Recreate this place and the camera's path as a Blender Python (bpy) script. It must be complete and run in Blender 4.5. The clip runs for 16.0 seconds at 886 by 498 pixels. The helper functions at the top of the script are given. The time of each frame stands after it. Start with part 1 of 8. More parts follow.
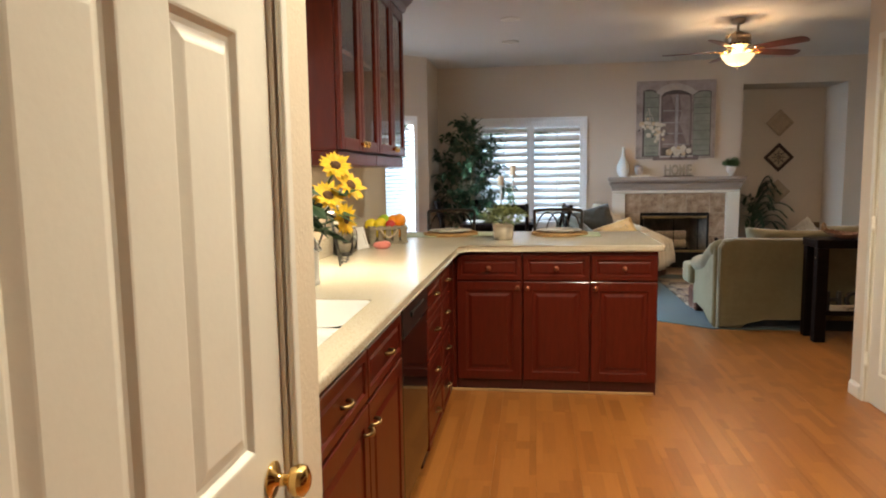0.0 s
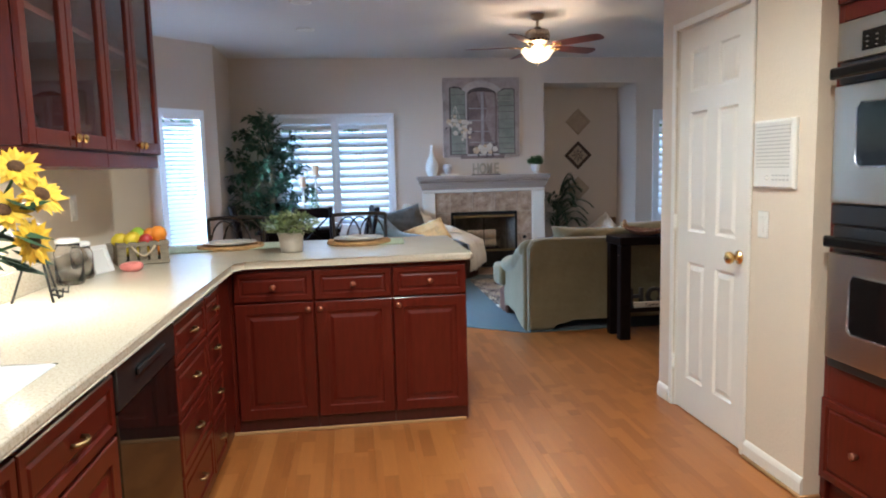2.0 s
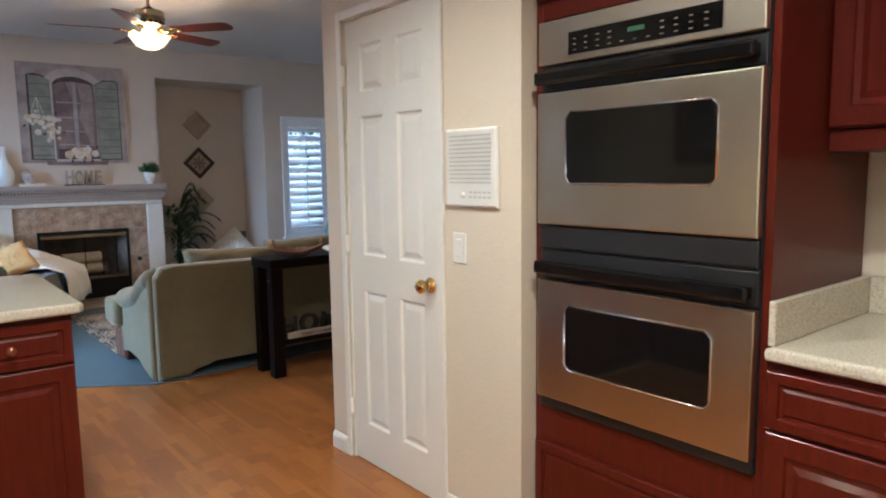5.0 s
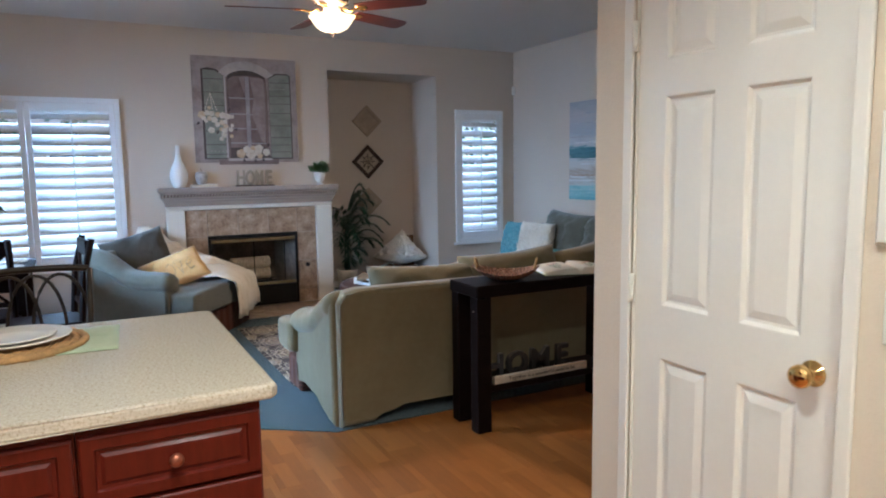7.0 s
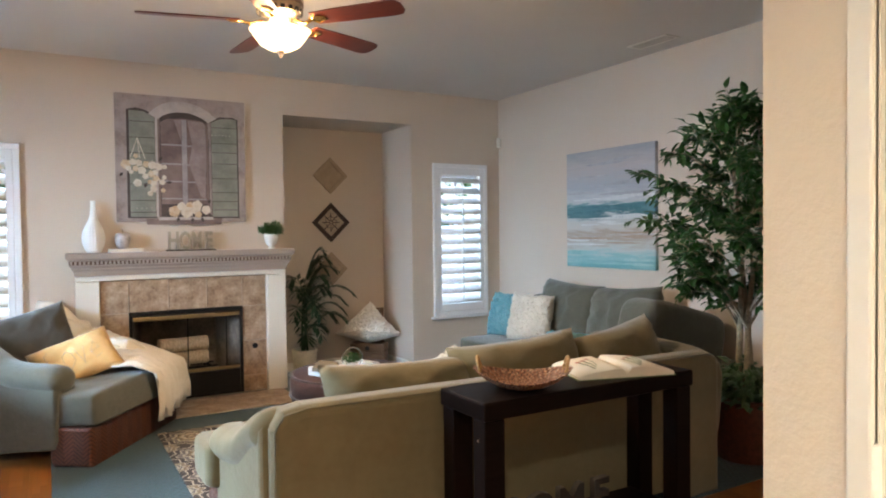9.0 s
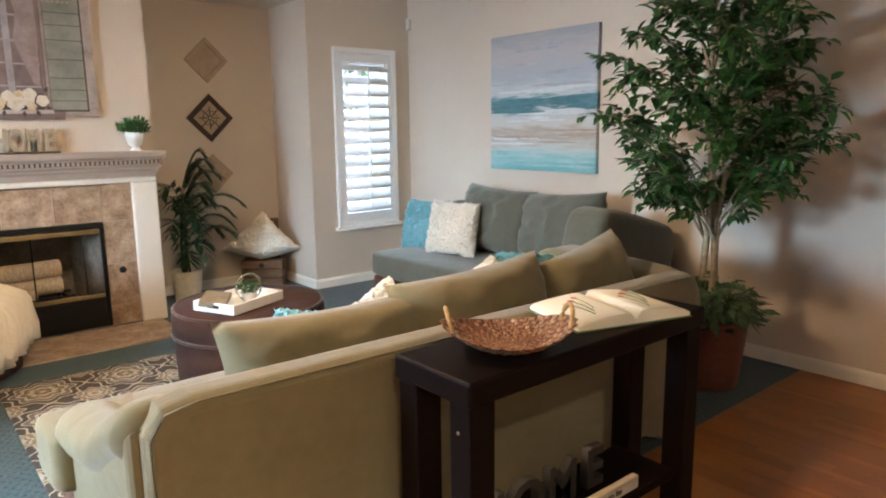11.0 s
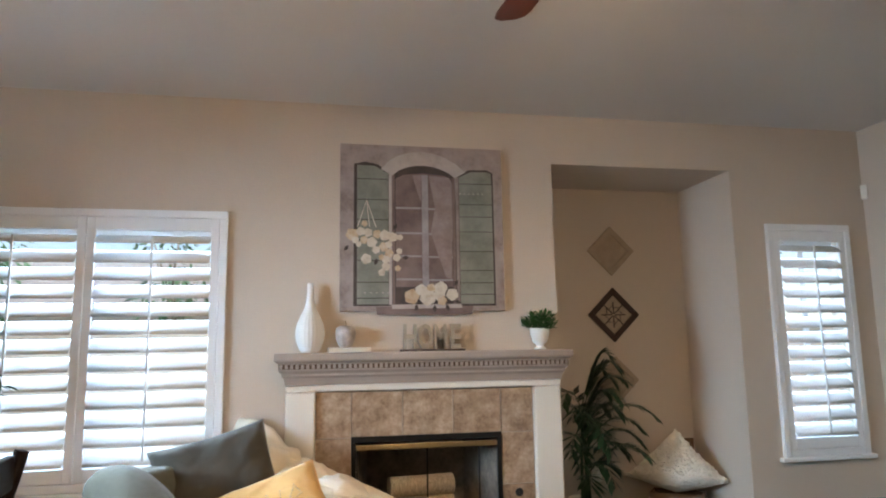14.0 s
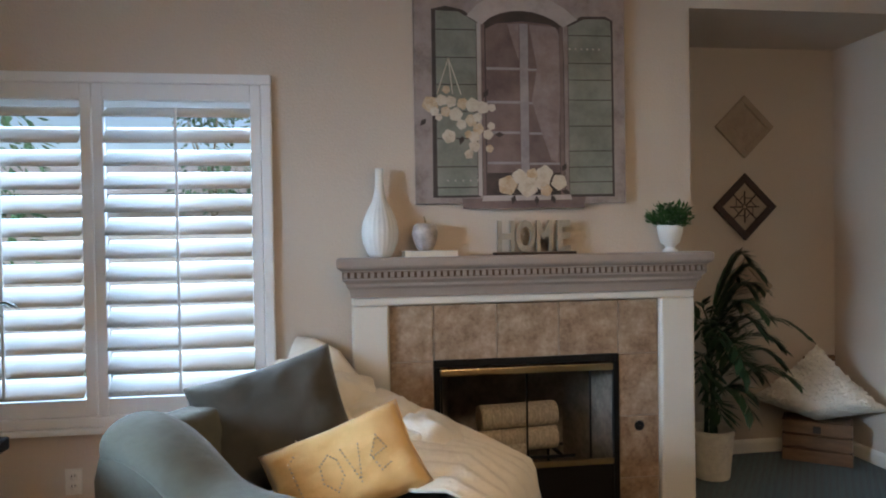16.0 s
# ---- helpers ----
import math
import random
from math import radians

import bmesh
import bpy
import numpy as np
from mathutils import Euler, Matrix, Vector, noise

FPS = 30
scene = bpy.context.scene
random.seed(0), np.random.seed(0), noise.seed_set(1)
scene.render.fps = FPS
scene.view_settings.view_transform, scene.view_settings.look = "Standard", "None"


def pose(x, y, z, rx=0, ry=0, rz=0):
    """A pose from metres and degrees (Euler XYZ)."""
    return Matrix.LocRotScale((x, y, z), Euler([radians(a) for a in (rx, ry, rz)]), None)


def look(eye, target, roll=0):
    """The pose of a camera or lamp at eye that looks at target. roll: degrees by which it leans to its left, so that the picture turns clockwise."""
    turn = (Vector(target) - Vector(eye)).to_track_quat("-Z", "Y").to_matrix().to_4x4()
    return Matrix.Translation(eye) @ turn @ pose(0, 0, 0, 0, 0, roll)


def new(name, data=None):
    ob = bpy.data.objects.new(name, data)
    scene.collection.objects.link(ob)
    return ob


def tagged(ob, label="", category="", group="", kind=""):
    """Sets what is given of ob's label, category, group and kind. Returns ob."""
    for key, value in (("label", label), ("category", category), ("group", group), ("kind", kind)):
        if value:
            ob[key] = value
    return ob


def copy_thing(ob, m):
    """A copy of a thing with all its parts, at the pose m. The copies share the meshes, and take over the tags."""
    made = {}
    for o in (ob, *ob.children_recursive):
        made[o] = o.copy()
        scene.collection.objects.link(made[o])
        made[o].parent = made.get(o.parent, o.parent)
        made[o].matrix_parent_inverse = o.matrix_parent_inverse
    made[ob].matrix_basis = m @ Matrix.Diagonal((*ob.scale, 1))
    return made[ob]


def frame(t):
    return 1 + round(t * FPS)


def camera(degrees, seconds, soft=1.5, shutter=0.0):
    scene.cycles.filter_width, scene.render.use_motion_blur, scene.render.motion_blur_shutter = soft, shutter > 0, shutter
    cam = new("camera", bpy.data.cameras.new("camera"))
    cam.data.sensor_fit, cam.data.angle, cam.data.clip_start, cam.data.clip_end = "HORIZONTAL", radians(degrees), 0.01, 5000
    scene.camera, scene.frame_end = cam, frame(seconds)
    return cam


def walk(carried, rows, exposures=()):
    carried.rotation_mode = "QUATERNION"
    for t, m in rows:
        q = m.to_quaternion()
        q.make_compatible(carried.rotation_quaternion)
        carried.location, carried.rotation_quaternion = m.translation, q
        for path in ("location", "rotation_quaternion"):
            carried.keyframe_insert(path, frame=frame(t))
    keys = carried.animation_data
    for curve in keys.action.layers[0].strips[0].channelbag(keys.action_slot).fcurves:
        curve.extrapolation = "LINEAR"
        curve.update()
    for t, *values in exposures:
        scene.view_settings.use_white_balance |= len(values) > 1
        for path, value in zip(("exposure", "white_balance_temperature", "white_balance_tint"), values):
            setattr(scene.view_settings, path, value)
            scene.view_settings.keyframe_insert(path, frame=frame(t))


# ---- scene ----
cam = camera(66.1, 16.0, soft=2.0)
PATH = [
    (0, (0.609, 0.154, 1.35), (0.344, 2.123, 1.128), -0.8),
    (0.5, (0.596, 0.313, 1.354), (0.446, 2.295, 1.125), -0.8),
    (1, (0.603, 0.455, 1.341), (0.629, 2.441, 1.113), -1.1),
    (1.5, (0.672, 0.591, 1.338), (0.837, 2.571, 1.111), -1.2),
    (2, (0.757, 0.742, 1.35), (1.014, 2.711, 1.117), -1.4),
    (2.5, (0.766, 0.888, 1.351), (1.271, 2.809, 1.121), -0.7),
    (3, (0.753, 1.04, 1.367), (1.654, 2.811, 1.133), -0.3),
    (3.2, (0.742, 1.082, 1.357), (1.788, 2.772, 1.135), -0.3),
    (4.25, (0.785, 1.38, 1.366), (2.127, 2.845, 1.140), -0.7),
    (5.3, (0.858, 1.646, 1.381), (2.033, 3.247, 1.144), -1.0),
    (5.5, (0.841, 1.757, 1.395), (1.954, 3.401, 1.153), -1.2),
    (6, (0.875, 2.03, 1.384), (1.892, 3.736, 1.144), -0.7),
    (6.5, (0.98, 2.334, 1.406), (1.934, 4.075, 1.17), -1.0),
    (7, (0.999, 2.657, 1.413), (1.917, 4.418, 1.177), -0.8),
    (7.5, (1.038, 2.921, 1.386), (1.953, 4.693, 1.237), -0.7),
    (8, (1.187, 3.22, 1.377), (2.102, 4.997, 1.31), -0.7),
    (8.5, (1.3, 3.469, 1.377), (2.218, 5.245, 1.329), -0.9),
    (9, (1.483, 3.736, 1.386), (2.49, 5.463, 1.337), -0.7),
    (9.2, (1.593, 3.837, 1.387), (2.64, 5.541, 1.343), -0.6),
    (10.25, (1.695, 4.27, 1.378), (2.935, 5.828, 1.163), -0.8),
    (11.3, (1.773, 4.624, 1.392), (3.019, 6.143, 1.013), -0.8),
    (11.5, (1.785, 4.681, 1.387), (2.983, 6.236, 1.000), -1.1),
    (12, (1.805, 4.895, 1.372), (2.811, 6.58, 0.983), -1.1),
    (12.5, (1.773, 5.041, 1.374), (2.607, 6.819, 0.997), -1.0),
    (13, (1.728, 5.185, 1.38), (2.432, 7.036, 1.099), -0.7),
    (13.5, (1.779, 5.42, 1.257), (2.328, 7.332, 1.456), -1.3),
    (14, (1.798, 5.636, 1.275), (2.182, 7.578, 1.563), -0.9),
    (14.5, (1.716, 5.878, 1.285), (2.041, 7.833, 1.555), -0.8),
    (15, (1.694, 6.058, 1.352), (1.992, 8.034, 1.446), -0.8),
    (15.5, (1.7, 6.356, 1.303), (2.002, 8.333, 1.326), -1.0),
    (16, (1.667, 6.58, 1.344), (1.938, 8.561, 1.311), -0.9),
]
EXPOSURES = [(t, stops, kelvin, 10) for t, stops, kelvin in ((0, -0.25, 6700), (1.0, -0.2, 5500), (2.0, -0.1, 5200), (3, 0.04, 5350), (5.5, -0.2, 5250), (7, -0.08, 5250), (8.5, 0.40, 6200), (9, 0.56, 6300), (11.5, 0.85, 6700), (12.5, 0.85, 6900), (13.0, 0.9, 6900), (13.5, 0.5, 6700), (14.5, 0.1, 6350), (15, -0.32, 6250), (16, -0.38, 6250))]
walk(cam, [(t, look(eye, aim, roll)) for t, eye, aim, roll in PATH], EXPOSURES)
FAN = (2.565, 7.25)
SKY, SUN, DAYLIGHT, KITCHEN, FANLIGHT, FANDOWN, BOWL = 0.15, 2.4, 1.0, 205.0, 7.0, 30.0, 2.1

# ---- light ----
world = bpy.data.worlds.new("world")
scene.world = world
world.use_nodes = True
_wn = world.node_tree
_sky = _wn.nodes.new("ShaderNodeTexSky")
_sky.sky_type = "NISHITA"
_sky.sun_disc = False
_sky.sun_elevation, _sky.sun_rotation = radians(38), radians(200)
_wn.links.new(_sky.outputs[0], _wn.nodes["Background"].inputs[0])
_wn.nodes["Background"].inputs[1].default_value = SKY


def lamp(name, kind, m, power, colour, **settings):
    data = bpy.data.lights.new(name, kind)
    data.energy, data.color = power, colour
    if kind == "AREA":
        data.shape = settings.get("shape", "RECTANGLE")
        data.size, data.size_y = settings["size"]
    if kind == "POINT":
        data.shadow_soft_size = settings["radius"]
    if kind == "SUN":
        data.angle = settings["angle"]
    if kind == "SPOT":
        data.shadow_soft_size, data.spot_size, data.spot_blend = settings["radius"], settings["cone"], 0.6
    ob = new(name, data)
    ob.matrix_world = m
    return ob


lamp("sun", "SUN", look((0, 0, 20), (-2.2, 6.5, 12)), SUN, (1.0, 0.93, 0.83), angle=radians(14))
DAY = (0.54, 0.76, 1.0)
for _n, _eye, _aim, _size, _p in (
    ("window_daylight_north", (0.56, 11.30, 3.30), (0.56, 9.85, 1.3), (2.4, 1.8), 420),
    ("window_daylight_small", (5.2, 11.30, 3.30), (5.2, 9.85, 1.3), (1.4, 1.8), 230),
    ("window_daylight_bay", (-1.75, 9.25, 2.3), (-0.95, 8.45, 1.3), (0.7, 1.1), 130),
    ("window_daylight_patio", (-3.2, 7.30, 2.25), (1.5, 7.6, 1.30), (3.0, 1.6), 1300),
):
    lamp(_n, "AREA", look(_eye, _aim), _p * DAYLIGHT, DAY, size=_size)
WARM = (1.0, 0.92, 0.71)
for _x, _y in ((1.5, 1.9), (1.1, 3.3), (0.45, 1.5)):
    lamp("recessed_kitchen_light", "SPOT", look((_x, _y, 2.775), (_x, _y, 0)), KITCHEN, WARM, radius=0.07, cone=radians(142))
lamp("under_cabinet_light", "AREA", look((-0.40, 3.12, 1.375), (-0.42, 3.12, 0.9)), 16.0, (1.0, 0.86, 0.62), size=(0.12, 0.40))
lamp("fan_bowl_light", "AREA", look((FAN[0], FAN[1], 2.36), (FAN[0], FAN[1], 0)), FANDOWN, (1.0, 0.70, 0.42), size=(0.26, 0.26), shape="DISK")
for _k in range(3):
    _a = radians(120 * _k + 40)
    lamp("fan_bulb", "POINT", pose(FAN[0] + 0.05 * math.cos(_a), FAN[1] + 0.05 * math.sin(_a), 2.405), FANLIGHT, (1.0, 0.74, 0.48), radius=0.03)


# ---- materials ----
class Nodes:
    """A small builder of node graphs."""

    def __init__(self, name):
        self.m = bpy.data.materials.new(name)
        self.m.use_nodes = True
        self.t = self.m.node_tree
        self.b = self.t.nodes["Principled BSDF"]
        self.xyz = None

    def set(self, **kw):
        for key, value in kw.items():
            self.b.inputs[key.replace("_", " ")].default_value = value
        return self

    def put(self, socket, value):
        if isinstance(value, bpy.types.NodeSocket):
            self.t.links.new(value, socket)
        elif isinstance(value, tuple) and len(value) == 3 and socket.type == "RGBA":
            socket.default_value = (*value, 1)
        else:
            socket.default_value = value

    def coord(self, kind="Object"):
        return self.t.nodes.new("ShaderNodeTexCoord").outputs[kind]

    def split(self, v):
        n = self.t.nodes.new("ShaderNodeSeparateXYZ")
        self.put(n.inputs[0], v)
        return n.outputs[0], n.outputs[1], n.outputs[2]

    def join(self, x, y, z):
        n = self.t.nodes.new("ShaderNodeCombineXYZ")
        for k, v in enumerate((x, y, z)):
            self.put(n.inputs[k], v)
        return n.outputs[0]

    def f(self, op, a, b=0.0, c=0.0):
        n = self.t.nodes.new("ShaderNodeMath")
        n.operation = op
        for k, v in enumerate((a, b, c)):
            self.put(n.inputs[k], v)
        return n.outputs[0]

    def noise(self, v, scale, detail=3.0, rough=0.55, stretch=None):
        n = self.t.nodes.new("ShaderNodeTexNoise")
        if stretch:
            g = self.t.nodes.new("ShaderNodeMapping")
            g.inputs["Scale"].default_value = stretch
            self.put(g.inputs[0], v)
            v = g.outputs[0]
        self.put(n.inputs["Vector"], v)
        n.inputs["Scale"].default_value, n.inputs["Detail"].default_value, n.inputs["Roughness"].default_value = scale, detail, rough
        return n.outputs["Fac"]

    def ramp(self, fac, stops, interp="LINEAR"):
        n = self.t.nodes.new("ShaderNodeValToRGB")
        n.color_ramp.interpolation = interp
        e = n.color_ramp.elements
        while len(e) < len(stops):
            e.new(0.5)
        for el, (p, c) in zip(e, stops):
            el.position = p
            el.color = (*c, 1) if len(c) == 3 else c
        self.put(n.inputs[0], fac)
        return n.outputs[0]

    def mix(self, fac, a, b, mode="MIX"):
        n = self.t.nodes.new("ShaderNodeMix")
        n.data_type, n.blend_type = "RGBA", mode
        self.put(n.inputs[0], fac)
        self.put(n.inputs[6], a)
        self.put(n.inputs[7], b)
        return n.outputs[2]

    def rand(self):
        return self.t.nodes.new("ShaderNodeObjectInfo").outputs["Random"]

    def base(self, c):
        self.put(self.b.inputs["Base Color"], c)
        return self

    def rough(self, v):
        self.put(self.b.inputs["Roughness"], v)
        return self

    def bump(self, h, strength=0.3, dist=0.01):
        n = self.t.nodes.new("ShaderNodeBump")
        n.inputs["Strength"].default_value, n.inputs["Distance"].default_value = strength, dist
        self.put(n.inputs["Height"], h)
        self.t.links.new(n.outputs[0], self.b.inputs["Normal"])
        return self


def plain(name, c, rough=0.5, metal=0.0, vary=0.12, scale=6.0, bump=0.0, bscale=150.0, coat=0.0, dist=0.004, stretch=None):
    """A surface of one colour with soft variation, fine relief and uneven gloss."""
    n = Nodes(name)
    v = n.coord()
    big, fine = n.noise(v, scale, 4.0, stretch=stretch), n.noise(v, bscale, 2.0, stretch=stretch)
    lo, hi = tuple(max(0, k * (1 - vary)) for k in c), tuple(min(1, k * (1 + vary)) for k in c)
    n.base(n.ramp(n.f("ADD", n.f("MULTIPLY", big, 0.7), n.f("MULTIPLY", fine, 0.3)), [(0.3, lo), (0.7, hi)]))
    n.rough(n.f("ADD", rough - 0.06, n.f("MULTIPLY", big, 0.12)))
    n.set(Metallic=metal)
    if coat:
        n.set(Coat_Weight=coat, Coat_Roughness=0.12)
    if bump:
        n.bump(fine, bump, dist)
    return n.m


def fabric(name, c, c2, weave=420.0, bump=0.35, sheen=0.25):
    n = Nodes(name)
    v = n.coord()
    x, y, z = n.split(v)
    big, mid, fine = n.noise(v, 3.0, 4.0), n.noise(v, 26.0, 3.0), n.noise(v, weave, 2.0, 0.7)
    n.base(n.ramp(n.f("ADD", n.f("MULTIPLY", big, 0.55), n.f("ADD", n.f("MULTIPLY", mid, 0.25), n.f("MULTIPLY", fine, 0.2))), [(0.35, c), (0.65, c2)]))
    crease = n.noise(v, 6.5, 3.0, 0.6, (1.0, 1.6, 2.2))
    n.set(Roughness=0.92, Sheen_Weight=sheen, Sheen_Roughness=0.5)
    n.bump(n.f("ADD", n.f("MULTIPLY", crease, 4.0), n.f("ADD", n.f("MULTIPLY", mid, 1.4), n.f("MULTIPLY", fine, 0.5))), bump, 0.006)
    return n.m


WALL = plain("wall_paint", (0.60, 0.508, 0.415), 0.72, vary=0.03, scale=1.3, bump=0.5, bscale=110, dist=0.004)
WALLK = plain("cream_wall_paint", (0.68, 0.58, 0.45), 0.65, vary=0.03, scale=1.3, bump=0.32, bscale=90, dist=0.005)
CEIL = plain("ceiling_paint", (0.66, 0.63, 0.60), 0.85, vary=0.03, scale=1.0, bump=0.4, bscale=80)
TRIM = plain("white_trim_paint", (0.78, 0.74, 0.66), 0.38, vary=0.03, scale=3, bump=0.08, bscale=60)
SHUT = plain("shutter_white_paint", (0.86, 0.87, 0.88), 0.35, vary=0.02)
CHERRY = plain("cherry_wood", (0.086, 0.0095, 0.0045), 0.36, vary=0.22, scale=9, bump=0.05, bscale=60, coat=0.30, stretch=(6, 6, 0.6))
CHERRYD = plain("dark_cherry_wood", (0.065, 0.009, 0.007), 0.38, vary=0.3, scale=8, coat=0.3, stretch=(6, 6, 0.6))
STEEL = plain("brushed_steel", (0.55, 0.49, 0.38), 0.30, 1.0, vary=0.06, scale=3, bump=0.12, bscale=300, dist=0.001, stretch=(1, 0.02, 1))
BLACKG = plain("black_glass", (0.006, 0.006, 0.006), 0.06, vary=0.1)
BLACKP = plain("black_plastic", (0.014, 0.014, 0.015), 0.35, vary=0.2, bump=0.1)
BRASS = plain("polished_brass", (0.78, 0.53, 0.20), 0.16, 1.0, vary=0.08)
ANTIQUE = plain("antique_brass", (0.30, 0.20, 0.09), 0.34, 1.0, vary=0.2)
COPPER = plain("antique_copper_knob", (0.33, 0.11, 0.06), 0.35, 0.7, vary=0.2)
NICKEL = plain("antique_nickel", (0.42, 0.33, 0.24), 0.28, 1.0, vary=0.12)
CHROME = plain("chrome", (0.75, 0.75, 0.76), 0.08, 1.0, vary=0.03)
PLASTIC = plain("white_plastic", (0.76, 0.73, 0.66), 0.4, vary=0.03)
GRILLE = plain("grey_grille", (0.52, 0.49, 0.44), 0.6, vary=0.1)
ESPRESSO = plain("espresso_wood", (0.0075, 0.0038, 0.003), 0.42, vary=0.35, scale=12, bump=0.08, bscale=70, stretch=(0.5, 5, 5))
for _m in (ESPRESSO, CHERRY):
    _m.node_tree.nodes["Principled BSDF"].inputs["Specular IOR Level"].default_value = 0.16 if _m is CHERRY else 0.06
BLADE = plain("red_brown_fan_blade", (0.11, 0.022, 0.014), 0.35, vary=0.3, scale=20, stretch=(0.3, 4, 1))
MANTEL = plain("taupe_mantel_paint", (0.36, 0.30, 0.26), 0.5, vary=0.06, scale=4, bump=0.08, bscale=90)
SOOT = plain("soot_firebrick", (0.22, 0.19, 0.155), 0.95, vary=0.5, scale=7, bump=0.3, bscale=40)
BLACKM = plain("black_metal", (0.010, 0.010, 0.010), 0.45, 0.4, vary=0.2, bump=0.08)
DULLBR = plain("dull_brass", (0.42, 0.32, 0.17), 0.35, 1.0, vary=0.15)
CERAM = plain("white_ceramic", (0.80, 0.79, 0.76), 0.3, vary=0.03, coat=0.3)
SAGE = fabric("sage_upholstery", (0.150, 0.120, 0.058), (0.200, 0.162, 0.084), 420.0, 0.22)
MOSS = fabric("moss_upholstery", (0.082, 0.083, 0.062), (0.120, 0.120, 0.090))
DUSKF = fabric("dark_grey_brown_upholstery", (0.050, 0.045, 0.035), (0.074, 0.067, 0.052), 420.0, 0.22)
CREAMF = fabric("cream_throw_fabric", (0.80, 0.73, 0.60), (0.90, 0.84, 0.73), 300, 0.6)
YELLOWF = fabric("yellow_linen", (0.64, 0.40, 0.15), (0.76, 0.50, 0.21), 380)
SHAGW = fabric("ivory_shag", (0.62, 0.56, 0.46), (0.80, 0.75, 0.65), 160, 0.7)
SHAGT = fabric("turquoise_shag", (0.10, 0.30, 0.36), (0.20, 0.44, 0.50), 160, 0.7)
KNITW = fabric("white_knit", (0.74, 0.69, 0.60), (0.88, 0.84, 0.76), 90, 0.9)
SUEDE = fabric("brown_suede", (0.032, 0.0095, 0.0045), (0.056, 0.017, 0.008), 200, 0.3, 0.03)
SUEDED = fabric("brown_piping", (0.035, 0.014, 0.009), (0.06, 0.024, 0.016), 200, 0.3, 0.3)
GREENL = fabric("green_linen", (0.36, 0.44, 0.28), (0.46, 0.53, 0.35), 300)
LEAF = plain("ficus_leaf", (0.030, 0.100, 0.018), 0.42, vary=0.6, scale=5)
LEAFD = plain("dark_ficus_leaf", (0.030, 0.075, 0.030), 0.45, vary=0.5, scale=5)
PALM = plain("palm_leaf", (0.016, 0.046, 0.016), 0.4, vary=0.5, scale=9)
HERB = plain("boxwood_leaf", (0.035, 0.10, 0.022), 0.5, vary=0.5, scale=30)
PALEH = plain("pale_green_leaf", (0.20, 0.24, 0.09), 0.6, vary=0.45, scale=25)
IVY = plain("ivy_leaf", (0.05, 0.10, 0.035), 0.45, vary=0.6, scale=18)
BARK = plain("pale_ficus_bark", (0.30, 0.25, 0.17), 0.85, vary=0.35, scale=30, bump=0.4, bscale=60)
PETAL = plain("sunflower_petal", (0.80, 0.50, 0.02), 0.6, vary=0.25, scale=30)
SEED = plain("sunflower_seed_head", (0.10, 0.045, 0.015), 0.9, vary=0.5, scale=60, bump=0.4)
GALV = plain("grey_painted_milk_can", (0.46, 0.46, 0.46), 0.5, 0.1, vary=0.14, scale=7, bump=0.12)
GREYW = plain("weathered_grey_wood", (0.24, 0.20, 0.14), 0.8, vary=0.3, scale=12, bump=0.3, bscale=70, stretch=(1, 1, 8))
BROWNW = plain("brown_rustic_wood", (0.17, 0.095, 0.05), 0.75, vary=0.35, scale=10, bump=0.3, bscale=60, stretch=(1, 5, 5))
ROPE = plain("rope", (0.55, 0.44, 0.29), 0.9, vary=0.25, scale=40, bump=0.5, bscale=200)
SISAL = plain("sisal_rope_white", (0.66, 0.60, 0.49), 0.9, vary=0.15, scale=30, bump=0.5, bscale=180)
WICKER = plain("brown_wicker", (0.26, 0.10, 0.045), 0.5, vary=0.55, scale=30, bump=0.4, bscale=120)
REDWICK = plain("red_brown_wicker", (0.13, 0.035, 0.018), 0.5, vary=0.5, scale=35, bump=0.4, bscale=120)
SEAGR = plain("golden_seagrass", (0.42, 0.24, 0.09), 0.75, vary=0.35, scale=40, bump=0.5, bscale=150)
PLATE = plain("cream_plate", (0.80, 0.75, 0.66), 0.25, vary=0.04, coat=0.3)
LEMON = plain("lemon_skin", (0.80, 0.62, 0.03), 0.45, bump=0.2, bscale=120)
LIME = plain("lime_skin", (0.36, 0.52, 0.03), 0.45, bump=0.2, bscale=120)
ORANGE = plain("orange_skin", (0.82, 0.28, 0.015), 0.45, bump=0.25, bscale=160)
APPLE = plain("red_apple_skin", (0.45, 0.03, 0.03), 0.35)
PINK = fabric("coral_cloth", (0.60, 0.16, 0.13), (0.72, 0.24, 0.20), 300)
PAPER = plain("book_paper", (0.76, 0.70, 0.58), 0.8, vary=0.05)
INKR = plain("printed_red_flower", (0.42, 0.09, 0.06), 0.8)
INKG = plain("printed_green_stem", (0.14, 0.19, 0.09), 0.8)
INKD = plain("dark_lettering", (0.022, 0.017, 0.014), 0.7)
CANDLE = plain("tan_candle_wax", (0.48, 0.30, 0.17), 0.55, vary=0.15)
PLANKW = plain("worn_tan_plank_paint", (0.40, 0.33, 0.25), 0.75, vary=0.3, scale=18, bump=0.25, stretch=(0.4, 4, 4))
WHITEW = plain("whitewashed_wood", (0.58, 0.52, 0.44), 0.7, vary=0.2, scale=14, bump=0.2)
CHAIRM = plain("bronze_metal", (0.045, 0.033, 0.022), 0.45, 0.6, vary=0.2)
GREYAP = plain("mottled_grey_stone", (0.42, 0.38, 0.36), 0.35, vary=0.45, scale=22)
LETTER = plain("galvanised_letter", (0.38, 0.33, 0.26), 0.5, 0.4, vary=0.25, scale=20)
